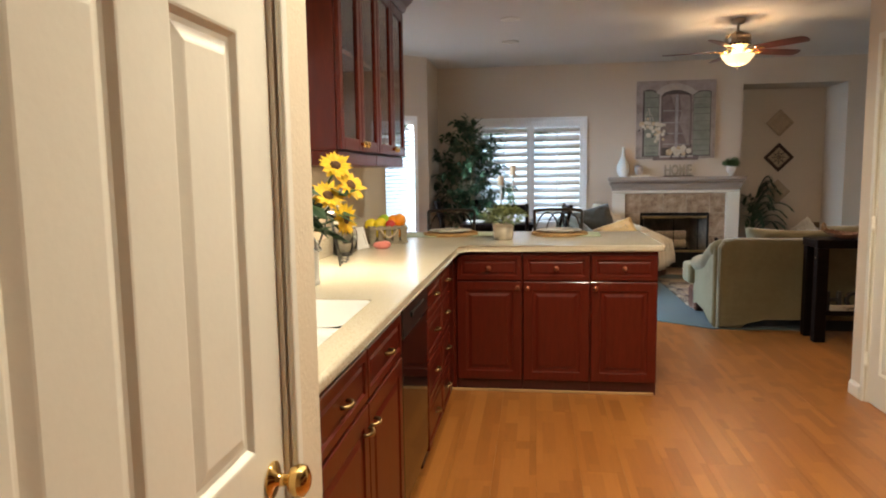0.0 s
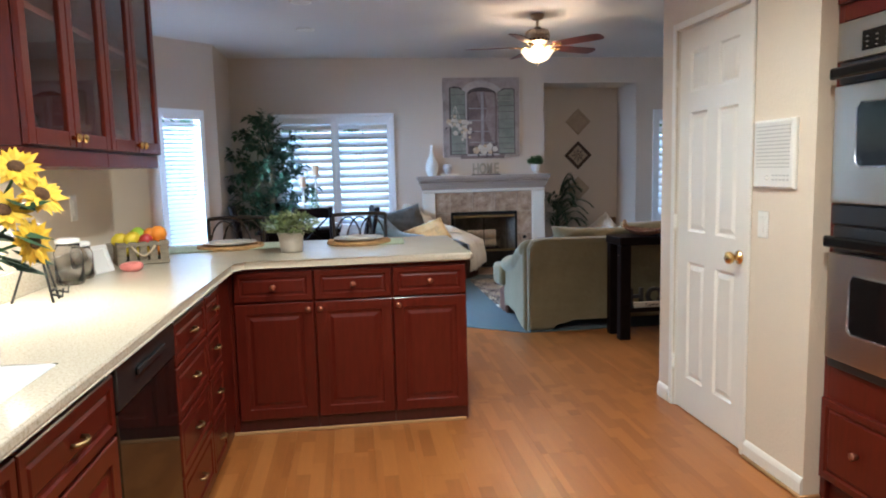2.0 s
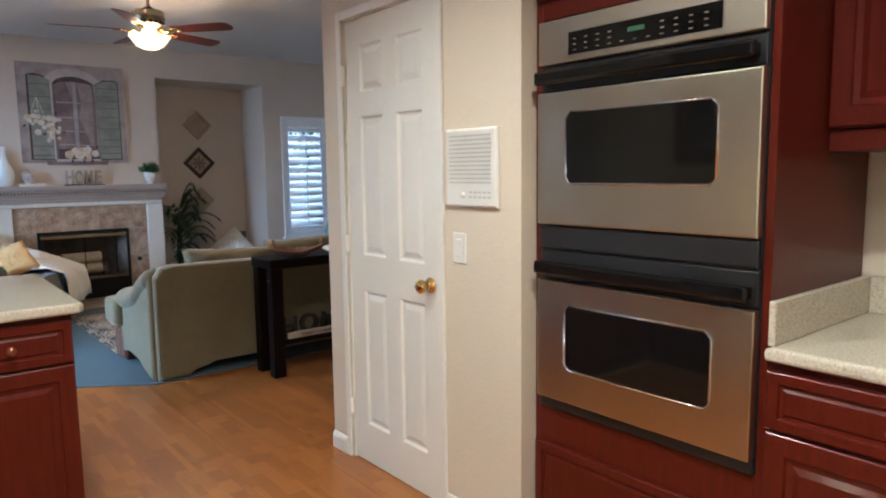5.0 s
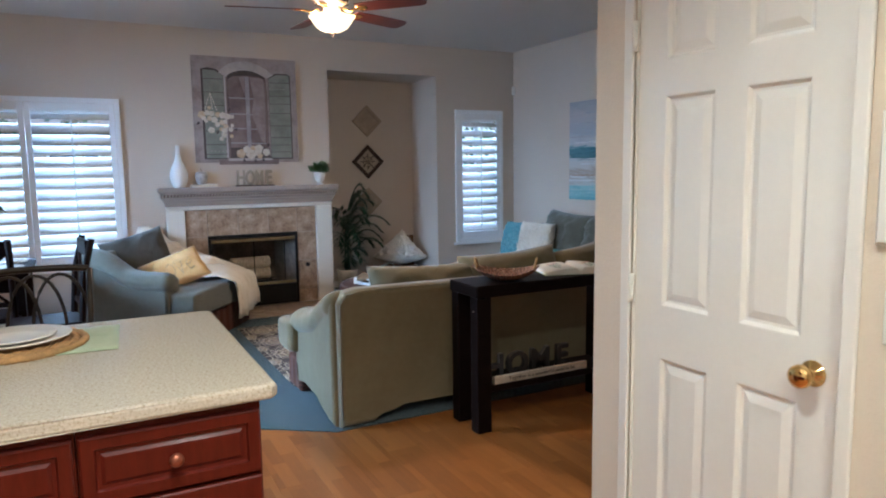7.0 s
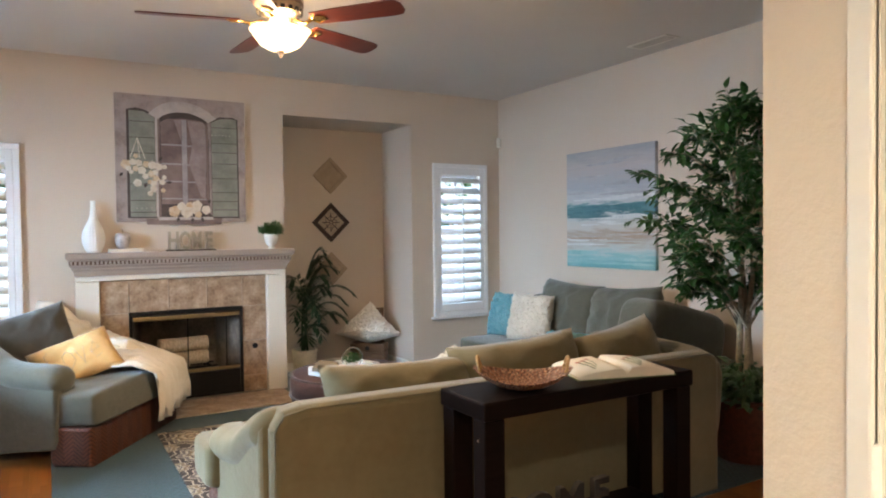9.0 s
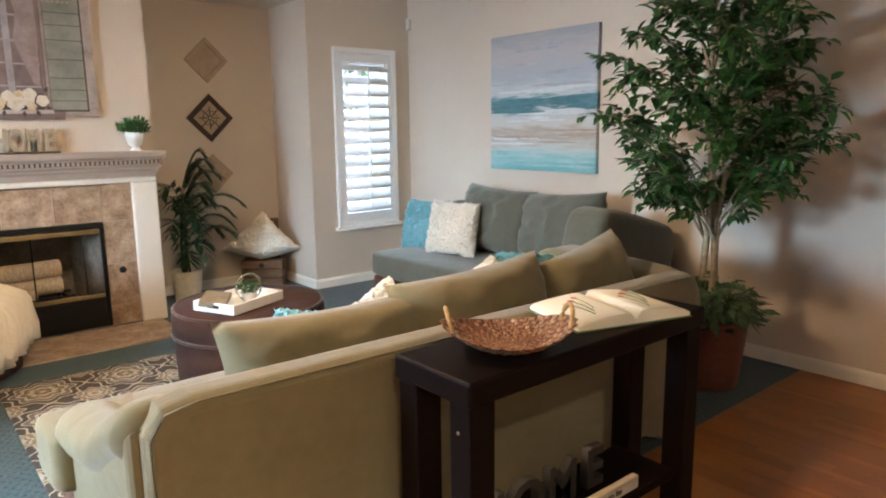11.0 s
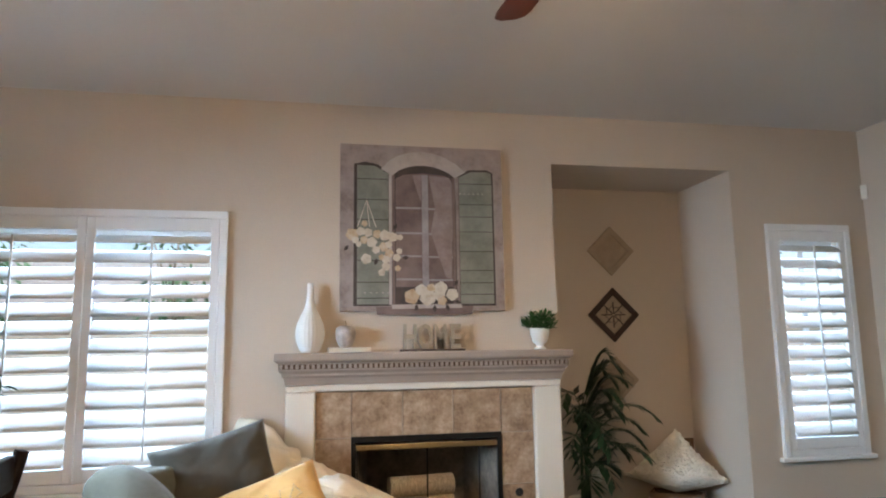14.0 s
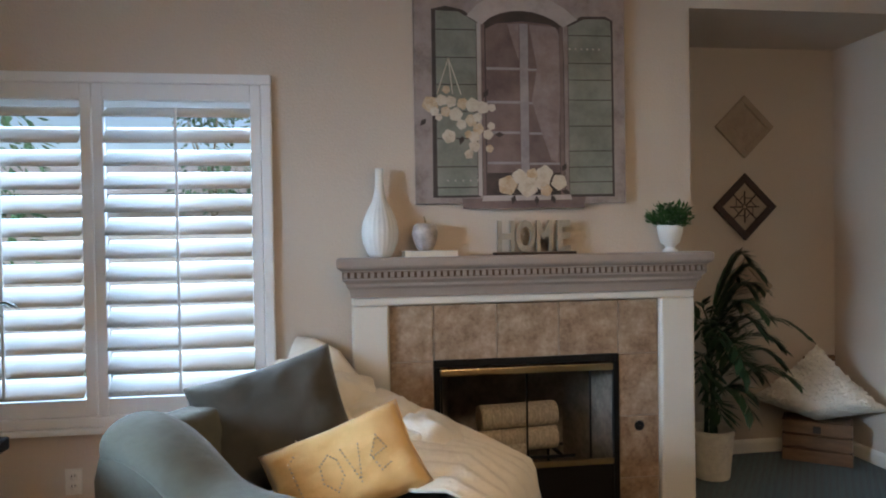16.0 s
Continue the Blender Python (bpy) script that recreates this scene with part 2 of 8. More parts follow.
DIAMD = plain("dark_walnut_frame", (0.045, 0.022, 0.014), 0.5, vary=0.3)
DIAML = plain("faded_tan_wood", (0.40, 0.31, 0.22), 0.75, vary=0.15, scale=16, bump=0.2)
LOG = plain("birch_log_bark", (0.50, 0.42, 0.31), 0.85, vary=0.4, scale=14, bump=0.4, bscale=40, stretch=(1, 6, 6))
LOGE = plain("cut_wood_end", (0.55, 0.38, 0.20), 0.85, vary=0.2, scale=20)
GROUT = plain("grout", (0.45, 0.37, 0.29), 0.9, vary=0.1, bump=0.2)
SOLE = plain("oak_quarter_round", (0.42, 0.24, 0.10), 0.5, vary=0.2, stretch=(0.6, 8, 8))
UNDER = plain("underlay_and_dentil_shade", (0.10, 0.06, 0.035), 0.9)
FENCE = plain("block_wall", (0.62, 0.58, 0.53), 0.9, vary=0.2, scale=3, bump=0.2, bscale=30)
ROOF = plain("grey_roof_tile", (0.42, 0.39, 0.36), 0.9, vary=0.3, scale=4)
STUCCO = plain("tan_stucco", (0.50, 0.43, 0.36), 0.9, vary=0.08, bump=0.2, bscale=40)
GRASS = plain("dry_lawn", (0.10, 0.11, 0.05), 1.0, vary=0.5, scale=2, bump=0.3, bscale=20)
BUSH = plain("garden_leaf", (0.10, 0.20, 0.085), 0.7, vary=0.5, scale=3)

_n = Nodes("frosted_bowl_glass")
_n.set(Base_Color=(0.95, 0.82, 0.62, 1), Roughness=0.4, Emission_Color=(1.0, 0.72, 0.38, 1), Emission_Strength=BOWL)
BOWLG = _n.m
_n = Nodes("clear_glass")
_n.set(Base_Color=(1, 1, 1, 1), Roughness=0.02, Transmission_Weight=1.0, IOR=1.45)
GLASS = _n.m
_n = Nodes("oven_display")
_n.set(Base_Color=(0.01, 0.05, 0.01, 1), Emission_Color=(0.25, 0.8, 0.35, 1), Emission_Strength=0.06)
DISPLAY = _n.m

# laminate: three strips to a board, each strip cut to short lengths
_n = Nodes("honey_laminate")
_x, _y, _z = _n.split(_n.coord())
_r = _n.rand()
_s = _n.f("FLOOR", _n.f("DIVIDE", _x, 0.065))
_off = _n.f("FRACT", _n.f("MULTIPLY", _n.f("ADD", _n.f("MULTIPLY", _s, 0.37), _r), 7.31))
_l = _n.f("FLOOR", _n.f("ADD", _n.f("DIVIDE", _y, 0.41), _off))
_id = _n.t.nodes.new("ShaderNodeTexWhiteNoise")
_n.put(_id.inputs["Vector"], _n.join(_s, _l, _n.f("MULTIPLY", _r, 53.0)))
_g = _n.noise(_n.join(_n.f("ADD", _x, _n.f("MULTIPLY", _id.outputs[0], 9.0)), _y, _r), 9.0, 6.0, 0.65, (7, 0.55, 1))
_g2 = _n.noise(_n.join(_x, _y, _r), 60.0, 3.0, 0.6, (5, 0.4, 1))
_t = _n.f("ADD", _n.f("MULTIPLY", _id.outputs[0], 0.42), _n.f("ADD", _n.f("MULTIPLY", _g, 0.45), _n.f("MULTIPLY", _g2, 0.13)))
_n.base(_n.ramp(_t, [(0.15, (0.20, 0.062, 0.013)), (0.5, (0.31, 0.110, 0.024)), (0.9, (0.41, 0.165, 0.040))]))
_n.rough(_n.f("ADD", 0.24, _n.f("MULTIPLY", _g, 0.16)))
_n.bump(_g2, 0.05, 0.002)
FLOOR = _n.m

_n = Nodes("speckled_countertop")
_v = _n.coord()
_a, _b, _c = _n.noise(_v, 140.0, 2.0, 0.7), _n.noise(_v, 60.0, 3.0, 0.6, (1, 2.2, 1)), _n.noise(_v, 4.0, 3.0)
_col = _n.ramp(_a, [(0.30, (0.34, 0.27, 0.18)), (0.42, (0.52, 0.46, 0.35)), (0.58, (0.60, 0.54, 0.43)), (0.75, (0.70, 0.65, 0.55))])
_n.base(_n.mix(_n.f("MULTIPLY", _b, 0.35), _col, (0.55, 0.46, 0.34)))
_n.rough(_n.f("ADD", 0.14, _n.f("MULTIPLY", _c, 0.12)))
COUNTER = _n.m

_n = Nodes("tan_ceramic_tile")
_v = _n.coord()
_r = _n.rand()
_x, _y, _z = _n.split(_v)
_w = _n.join(_n.f("ADD", _x, _n.f("MULTIPLY", _r, 11.0)), _y, _z)
_a, _b = _n.noise(_w, 9.0, 6.0, 0.7), _n.noise(_w, 45.0, 4.0, 0.6)
_n.base(_n.ramp(_n.f("ADD", _n.f("MULTIPLY", _a, 0.75), _n.f("MULTIPLY", _b, 0.25)), [(0.36, (0.20, 0.125, 0.075)), (0.5, (0.36, 0.25, 0.165)), (0.64, (0.52, 0.40, 0.29))]))
_n.rough(0.38)
_n.bump(_b, 0.12, 0.003)
TILE = _n.m

_n = Nodes("blue_loop_carpet")
_v = _n.coord()
_x, _y, _z = _n.split(_v)
_row = _n.f("FLOOR", _n.f("DIVIDE", _y, 0.03))
_u = _n.f("SUBTRACT", _n.f("FRACT", _n.f("ADD", _n.f("DIVIDE", _x, 0.045), _n.f("MULTIPLY", _row, 0.5))), 0.5)
_w = _n.f("SUBTRACT", _n.f("FRACT", _n.f("DIVIDE", _y, 0.03)), 0.5)
_d = _n.f("SQRT", _n.f("ADD", _n.f("MULTIPLY", _n.f("MULTIPLY", _u, _u), 2.2), _n.f("MULTIPLY", _w, _w)))
_a, _b = _n.noise(_v, 2.0, 3.0), _n.noise(_v, 260.0, 2.0, 0.8)
_c = _n.ramp(_n.f("ADD", _n.f("MULTIPLY", _a, 0.5), _n.f("MULTIPLY", _b, 0.5)), [(0.3, (0.010, 0.043, 0.053)), (0.7, (0.024, 0.070, 0.080))])
_n.base(_n.mix(_n.ramp(_d, [(0.26, (1, 1, 1)), (0.36, (0, 0, 0))]), _c, (0.003, 0.010, 0.015)))
_n.set(Roughness=0.95, Sheen_Weight=0.2)
_n.bump(_n.f("ADD", _b, _n.f("MULTIPLY", _d, 0.8)), 0.6, 0.006)
CARPET = _n.m

# medallion rug: eight-pointed medallions on a square lattice and smaller ones between them
_n = Nodes("medallion_rug_pile")
_v = _n.coord()
_x, _y, _z = _n.split(_v)


def _medallion(dx, dy):
    px = _n.f("SUBTRACT", _n.f("FRACT", _n.f("ADD", _n.f("DIVIDE", _x, 0.42), dx)), 0.5)
    py = _n.f("SUBTRACT", _n.f("FRACT", _n.f("ADD", _n.f("DIVIDE", _y, 0.42), dy)), 0.5)
    r = _n.f("SQRT", _n.f("ADD", _n.f("MULTIPLY", px, px), _n.f("MULTIPLY", py, py)))
    a = _n.f("ARCTAN2", py, px)
    return _n.f("DIVIDE", r, _n.f("ADD", 1.0, _n.f("MULTIPLY", _n.f("COSINE", _n.f("MULTIPLY", a, 8.0)), 0.11)))


_DK, _CR, _TN, _GY = (0.045, 0.036, 0.034), (0.52, 0.46, 0.36), (0.26, 0.20, 0.12), (0.16, 0.14, 0.13)
_c1 = _n.ramp(_medallion(0.0, 0.0), [(0.0, _CR), (0.035, _TN), (0.08, _DK), (0.10, _CR), (0.16, _TN), (0.20, _DK), (0.225, _CR), (0.27, _GY), (0.33, _CR), (0.355, _DK), (0.425, _CR), (0.455, _DK), (0.9, _DK)], "CONSTANT")
_r2 = _medallion(0.5, 0.5)
_c2 = _n.ramp(_r2, [(0.0, _TN), (0.04, _CR), (0.09, _GY), (0.12, _CR), (0.15, _TN), (0.20, _CR), (0.225, _DK), (0.9, _DK)], "CONSTANT")
_a = _n.noise(_v, 300.0, 2.0, 0.8)
_c = _n.mix(_n.f("LESS_THAN", _r2, 0.225), _c1, _c2)
_n.base(_n.mix(_n.f("MULTIPLY", _a, 0.45), _c, (0.10, 0.085, 0.075)))
_n.set(Roughness=0.95)
_n.bump(_a, 0.5, 0.005)
RUG = _n.m

# rattan: a herringbone of flat strips
_n = Nodes("woven_rattan")
_v = _n.coord()
_x, _y, _z = _n.split(_v)
_h = _n.f("ADD", _x, _y)
_zig = _n.f("ABSOLUTE", _n.f("SUBTRACT", _n.f("FRACT", _n.f("DIVIDE", _h, 0.12)), 0.5))
_st = _n.f("FRACT", _n.f("ADD", _n.f("DIVIDE", _z, 0.026), _n.f("MULTIPLY", _zig, 4.0)))
_a = _n.noise(_v, 40.0, 3.0)
_n.base(_n.mix(_n.f("MULTIPLY", _a, 0.5), _n.ramp(_st, [(0.0, (0.018, 0.006, 0.004)), (0.30, (0.13, 0.042, 0.022)), (0.75, (0.20, 0.072, 0.038)), (1.0, (0.02, 0.007, 0.004))]), (0.09, 0.032, 0.020)))
_n.set(Roughness=0.5)
_n.bump(_st, 0.5, 0.006)
RATTAN = _n.m

# seascape canvas: soft horizontal bands
_n = Nodes("seascape_paint")
_v = _n.coord("Generated")
_x, _y, _z = _n.split(_v)
_a = _n.noise(_n.join(_n.f("MULTIPLY", _y, 1.6), 0.3, _n.f("MULTIPLY", _z, 9.0)), 2.2, 5.0, 0.6)
_b = _n.noise(_n.join(_n.f("MULTIPLY", _y, 2.2), 5.3, _n.f("MULTIPLY", _z, 30.0)), 2.5, 4.0, 0.65)
_h = _n.f("ADD", _z, _n.f("ADD", _n.f("MULTIPLY", _n.f("SUBTRACT", _a, 0.5), 0.26), _n.f("MULTIPLY", _n.f("SUBTRACT", _b, 0.5), 0.12)))
_n.base(_n.ramp(_h, [(0.0, (0.14, 0.36, 0.38)), (0.09, (0.26, 0.48, 0.49)), (0.16, (0.50, 0.55, 0.53)), (0.26, (0.40, 0.33, 0.27)), (0.34, (0.54, 0.53, 0.50)), (0.42, (0.50, 0.52, 0.53)), (0.455, (0.05, 0.15, 0.18)), (0.53, (0.10, 0.24, 0.27)), (0.57, (0.52, 0.54, 0.55)), (0.68, (0.38, 0.41, 0.46)), (0.85, (0.45, 0.42, 0.42)), (1.0, (0.32, 0.33, 0.36))]))
_n.rough(0.6)
_n.bump(_b, 0.2, 0.003)
SEA = _n.m


def worn(name, a, b, c, scale):
    n = Nodes(name)
    v = n.coord()
    s, t = n.noise(v, scale, 6.0, 0.7), n.noise(v, scale * 0.3, 3.0, 0.6)
    n.base(n.ramp(n.f("ADD", n.f("MULTIPLY", s, 0.6), n.f("MULTIPLY", t, 0.4)), [(0.32, a), (0.5, b), (0.68, c)]))
    n.set(Roughness=0.75)
    n.bump(s, 0.15, 0.003)
    return n.m


# flat strips woven over and under in rings
_n = Nodes("banana_bark_weave")
_v = _n.coord()
_x, _y, _z = _n.split(_v)
_yy = _n.f("DIVIDE", _y, 0.78)
_q = _n.f("DIVIDE", _n.f("SQRT", _n.f("ADD", _n.f("MULTIPLY", _x, _x), _n.f("MULTIPLY", _yy, _yy))), 0.016)
_u = _n.f("ADD", _n.f("MULTIPLY", _n.f("ARCTAN2", _yy, _x), 40 / 6.2832), _n.f("MULTIPLY", _n.f("FLOOR", _q), 0.5))
_e = _n.f("MULTIPLY", _n.f("ABSOLUTE", _n.f("SUBTRACT", _n.f("FRACT", _u), 0.5)), 2.0)
_e2 = _n.f("MULTIPLY", _n.f("ABSOLUTE", _n.f("SUBTRACT", _n.f("FRACT", _q), 0.5)), 2.0)
_h = _n.f("MAXIMUM", _e, _n.f("MULTIPLY", _e2, 0.9))
_a = _n.noise(_v, 60.0, 4.0, 0.7)
_col = _n.ramp(_a, [(0.35, (0.16, 0.050, 0.022)), (0.5, (0.30, 0.125, 0.060)), (0.68, (0.58, 0.40, 0.26))])
_n.base(_n.mix(_n.ramp(_h, [(0.62, (0, 0, 0)), (0.95, (1, 1, 1))]), _col, (0.035, 0.012, 0.007)))
_n.set(Roughness=0.5)
_n.bump(_n.f("SUBTRACT", 1.0, _h), 0.6, 0.006)
BOWLW = _n.m
PLASTER = worn("painted_plaster", (0.14, 0.10, 0.085), (0.34, 0.275, 0.25), (0.44, 0.37, 0.335), 8)
SHUTTER_P = worn("painted_green_boards", (0.13, 0.13, 0.105), (0.22, 0.23, 0.19), (0.31, 0.31, 0.26), 7)
PANE_P = worn("painted_mauve_panes", (0.075, 0.050, 0.046), (0.18, 0.125, 0.115), (0.27, 0.20, 0.18), 5)
MUNTIN_P = worn("painted_grey_bars", (0.22, 0.20, 0.20), (0.33, 0.30, 0.30), (0.42, 0.39, 0.38), 14)
ARCH_P = worn("painted_arch_stone", (0.30, 0.25, 0.23), (0.46, 0.40, 0.37), (0.56, 0.50, 0.46), 9)
LACE_P = worn("painted_curtain", (0.17, 0.12, 0.11), (0.27, 0.21, 0.195), (0.36, 0.30, 0.28), 11)
SHADE_P = worn("painted_dark_shadow", (0.035, 0.025, 0.022), (0.06, 0.045, 0.04), (0.10, 0.07, 0.06), 8)
ROSE_P = worn("painted_cream_roses", (0.42, 0.24, 0.11), (0.58, 0.45, 0.30), (0.68, 0.60, 0.48), 30)
ROSE_D = worn("painted_pale_petals", (0.46, 0.38, 0.28), (0.62, 0.55, 0.45), (0.70, 0.66, 0.58), 30)


# ---- builders ----
def grow(bm, pts, faces):
    vs = [bm.verts.new(p) for p in pts]
    for f in faces:
        bm.faces.new([vs[k] for k in f])
    return vs


BOXF = ((0, 3, 2, 1), (4, 5, 6, 7), (0, 1, 5, 4), (1, 2, 6, 5), (2, 3, 7, 6), (3, 0, 4, 7))


def box(bm, x0, x1, y0, y1, z0, z1, bevel=0.0, seg=2, m=None):
    pts = [(x0, y0, z0), (x1, y0, z0), (x1, y1, z0), (x0, y1, z0), (x0, y0, z1), (x1, y0, z1), (x1, y1, z1), (x0, y1, z1)]
    if m is not None:
        pts = [m @ Vector(p) for p in pts]
    vs = grow(bm, pts, BOXF)
    if bevel:
        es = list({e for v in vs for e in v.link_edges})
        bmesh.ops.bevel(bm, geom=es, offset=bevel, segments=seg, profile=0.5, affect="EDGES")
    return bm


def turned(bm, profile, n=24, m=None, cap=True):
    """A body of revolution about z from (radius, height) pairs."""
    m = m or Matrix.Identity(4)
    rings = []
    for r, z in profile:
        rings.append([bm.verts.new(m @ Vector((r * math.cos(2 * math.pi * k / n), r * math.sin(2 * math.pi * k / n), z))) for k in range(n)])
    for a, b in zip(rings, rings[1:]):
        for k in range(n):
            f = bm.faces.new((a[k], a[(k + 1) % n], b[(k + 1) % n], b[k]))
            f.smooth = True
    if cap:
        bm.faces.new(list(reversed(rings[0])))
        bm.faces.new(rings[-1])
    return bm


def tube(bm, pts, r, n=8, closed=False, r2=None):
    """A round bar along points; r tapers to r2."""
    pts = [Vector(p) for p in pts]
    rings, up, N = [], Vector((0, 0, 1)), len(pts)
    for i, p in enumerate(pts):
        a = pts[(i - 1) % N] if closed or i else p
        b = pts[(i + 1) % N] if closed or i < N - 1 else p
        d = (b - a).normalized()
        s = d.cross(up if abs(d.z) < 0.95 else Vector((1, 0, 0))).normalized()
        t = s.cross(d).normalized()
        w = r if r2 is None else r + (r2 - r) * i / max(1, N - 1)
        rings.append([bm.verts.new(p + w * (math.cos(2 * math.pi * k / n) * s + math.sin(2 * math.pi * k / n) * t)) for k in range(n)])
    pairs = list(zip(rings, rings[1:])) + ([(rings[-1], rings[0])] if closed else [])
    for a, b in pairs:
        for k in range(n):
            bm.faces.new((a[k], a[(k + 1) % n], b[(k + 1) % n], b[k])).smooth = True
    if not closed:
        bm.faces.new(list(reversed(rings[0])))
        bm.faces.new(rings[-1])
    return bm


def glide(pts, n=6):
    """A smooth line of many points through a few (Catmull-Rom)."""
    q = [Vector(p) for p in pts]
    q = [2 * q[0] - q[1], *q, 2 * q[-1] - q[-2]]
    out = []
    for a, b, c, d in zip(q, q[1:], q[2:], q[3:]):
        for k in range(n):
            t = k / n
            out.append(0.5 * (2 * b + (c - a) * t + (2 * a - 5 * b + 4 * c - d) * t * t + (3 * b - a - 3 * c + d) * t ** 3))
    return out + [q[-2]]


def roll(bm, pts, rx, rz, n=20, m=None):
    """A stuffed roll along y with rounded ends: an ellipse rx wide and rz high swept along points."""
    m = m or Matrix.Identity(4)
    line = glide(pts, 7)
    rings, N = [], len(line)
    for i, p in enumerate(line):
        e = min(1.0, (min(i, N - 1 - i) + 0.35) / 4.0)
        w = math.sqrt(1 - (1 - e) ** 2)
        ring = []
        for k in range(n):
            a = 2 * math.pi * k / n
            g = 1 + 0.02 * noise.noise(Vector((p.y * 9, math.cos(a) * 2, math.sin(a) * 2 + p.x)))
            ring.append(bm.verts.new(m @ (p + Vector((rx * w * g * math.cos(a), 0, rz * w * g * math.sin(a))))))
        rings.append(ring)
    for a, b in zip(rings, rings[1:]):
        for k in range(n):
            bm.faces.new((a[k], a[(k + 1) % n], b[(k + 1) % n], b[k])).smooth = True
    bm.faces.new(rings[0][::-1]).smooth = True
    bm.faces.new(rings[-1]).smooth = True
    return bm


def cut_out(bm, pts, x0, x1, bevel, seg=3):
    """A side panel: a (y, z) outline given a thickness from x0 to x1, its edges rounded."""
    fa, fb = [bm.verts.new((x0, y, z)) for y, z in pts], [bm.verts.new((x1, y, z)) for y, z in pts]
    bm.faces.new(fa)
    bm.faces.new(fb[::-1])
    for k in range(len(pts)):
        bm.faces.new((fa[k], fb[k], fb[(k + 1) % len(pts)], fa[(k + 1) % len(pts)]))
    bmesh.ops.bevel(bm, geom=[e for e in bm.edges if abs(e.verts[0].co.x - e.verts[1].co.x) < 0.01], offset=bevel, segments=seg, profile=0.5, affect="EDGES")
    return bm


def nested(bm, x0, x1, z0, z1, prof, m=None, cap=True):
    """Rectangles one inside the next, facing -y: prof holds (inset, y)."""
    m = m or Matrix.Identity(4)
    loops = []
    for i, y in prof:
        loops.append([bm.verts.new(m @ Vector(p)) for p in ((x0 + i, y, z0 + i), (x1 - i, y, z0 + i), (x1 - i, y, z1 - i), (x0 + i, y, z1 - i))])
    for a, b in zip(loops, loops[1:]):
        for k in range(4):
            bm.faces.new((a[k], a[(k + 1) % 4], b[(k + 1) % 4], b[k]))
    if cap:
        bm.faces.new(loops[-1])
    return bm


def soft(bm, a, b, c, e1=0.35, e2=0.3, m=None, nu=36, nv=18, wrinkle=0.0, seed=0.0, sag=0.0):
    """A stuffed rounded block with half sizes a, b, c."""
    m = m or Matrix.Identity(4)

    def pw(v, e):
        return math.copysign(abs(v) ** e, v)

    rings = []
    for j in range(nv + 1):
        w = -math.pi / 2 + math.pi * j / nv
        ring = []
        for i in range(nu):
            u = 2 * math.pi * i / nu
            p = Vector((a * pw(math.cos(w), e1) * pw(math.cos(u), e2), b * pw(math.cos(w), e1) * pw(math.sin(u), e2), c * pw(math.sin(w), e1)))
            if wrinkle:
                q = noise.noise(Vector((p.x * 7 + seed, p.y * 7, p.z * 7))) + 0.5 * noise.noise(Vector((p.x * 16, p.y * 16 + seed, p.z * 16)))
                p += p.normalized() * wrinkle * q
            p.z -= sag * (1 - min(1, (p.x / a) ** 2)) * (p.z > 0)
            ring.append(bm.verts.new(m @ p))
            if j in (0, nv):
                break
        rings.append(ring)
    for r, s in zip(rings, rings[1:]):
        for i in range(nu):
            k = (i + 1) % nu
            if len(r) == 1:
                f = bm.faces.new((r[0], s[k], s[i]))
            elif len(s) == 1:
                f = bm.faces.new((r[i], r[k], s[0]))
            else:
                f = bm.faces.new((r[i], r[k], s[k], s[i]))
            f.smooth = True
    return bm


def pillow(bm, w, h, t, m=None, n=22, wrinkle=0.012, seed=0.0, shag=0.0):
    """A knife-edge cushion in the xz plane: w wide, h high, t thick, with pulled corners."""
    m = m or Matrix.Identity(4)
    rnd = random.Random(int(seed * 100) + 3)
    grid = {}
    for side in (-1, 1):
        for i in range(n + 1):
            for j in range(n + 1):
                u, v = 2 * i / n - 1, 2 * j / n - 1
                edge = abs(u) == 1 or abs(v) == 1
                if edge and side == 1:
                    grid[side, i, j] = grid[-1, i, j]
                    continue
                fat = max(0.0, (1 - u ** 4) * (1 - v ** 4)) ** 0.55
                pull = 1 - 0.07 * ((1 - u * u) * abs(v) ** 3 + (1 - v * v) * abs(u) ** 3)
                q = noise.noise(Vector((u * 3 + seed, v * 3, side * 2))) + 0.5 * noise.noise(Vector((u * 8, v * 8 + seed, side)))
                y = side * (t / 2 * fat + (wrinkle * q + (shag * rnd.uniform(-1, 1) if shag else 0)) * (0 if edge else 1))
                jx, jz = (shag * rnd.uniform(-0.8, 0.8), shag * rnd.uniform(-0.8, 0.8)) if shag else (0, 0)
                grid[side, i, j] = bm.verts.new(m @ Vector((u * pull * w / 2 + jx, y, v * pull * h / 2 + jz)))
    for side in (-1, 1):
        for i in range(n):
            for j in range(n):
                q = [grid[side, i, j], grid[side, i + 1, j], grid[side, i + 1, j + 1], grid[side, i, j + 1]]
                f = bm.faces.new(q if side < 0 else q[::-1])
                f.smooth = not shag
    return bm


def leaf(bm, p, d, up, length, width, fold=0.15):
    """A pointed leaf of four triangles from p along d."""
    d = d.normalized()
    s = d.cross(up).normalized()
    nrm = s.cross(d)
    a, mid, b, tip = p, p + d * length * 0.45 + s * width / 2 - nrm * width * fold, p + d * length * 0.45 - s * width / 2 - nrm * width * fold, p + d * length - nrm * length * 0.1
    c = p + d * length * 0.45
    vs = [bm.verts.new(q) for q in (a, mid, tip, b, c)]
    bm.faces.new((vs[0], vs[1], vs[4]))
    bm.faces.new((vs[1], vs[2], vs[4]))
    bm.faces.new((vs[2], vs[3], vs[4]))
    bm.faces.new((vs[3], vs[0], vs[4]))


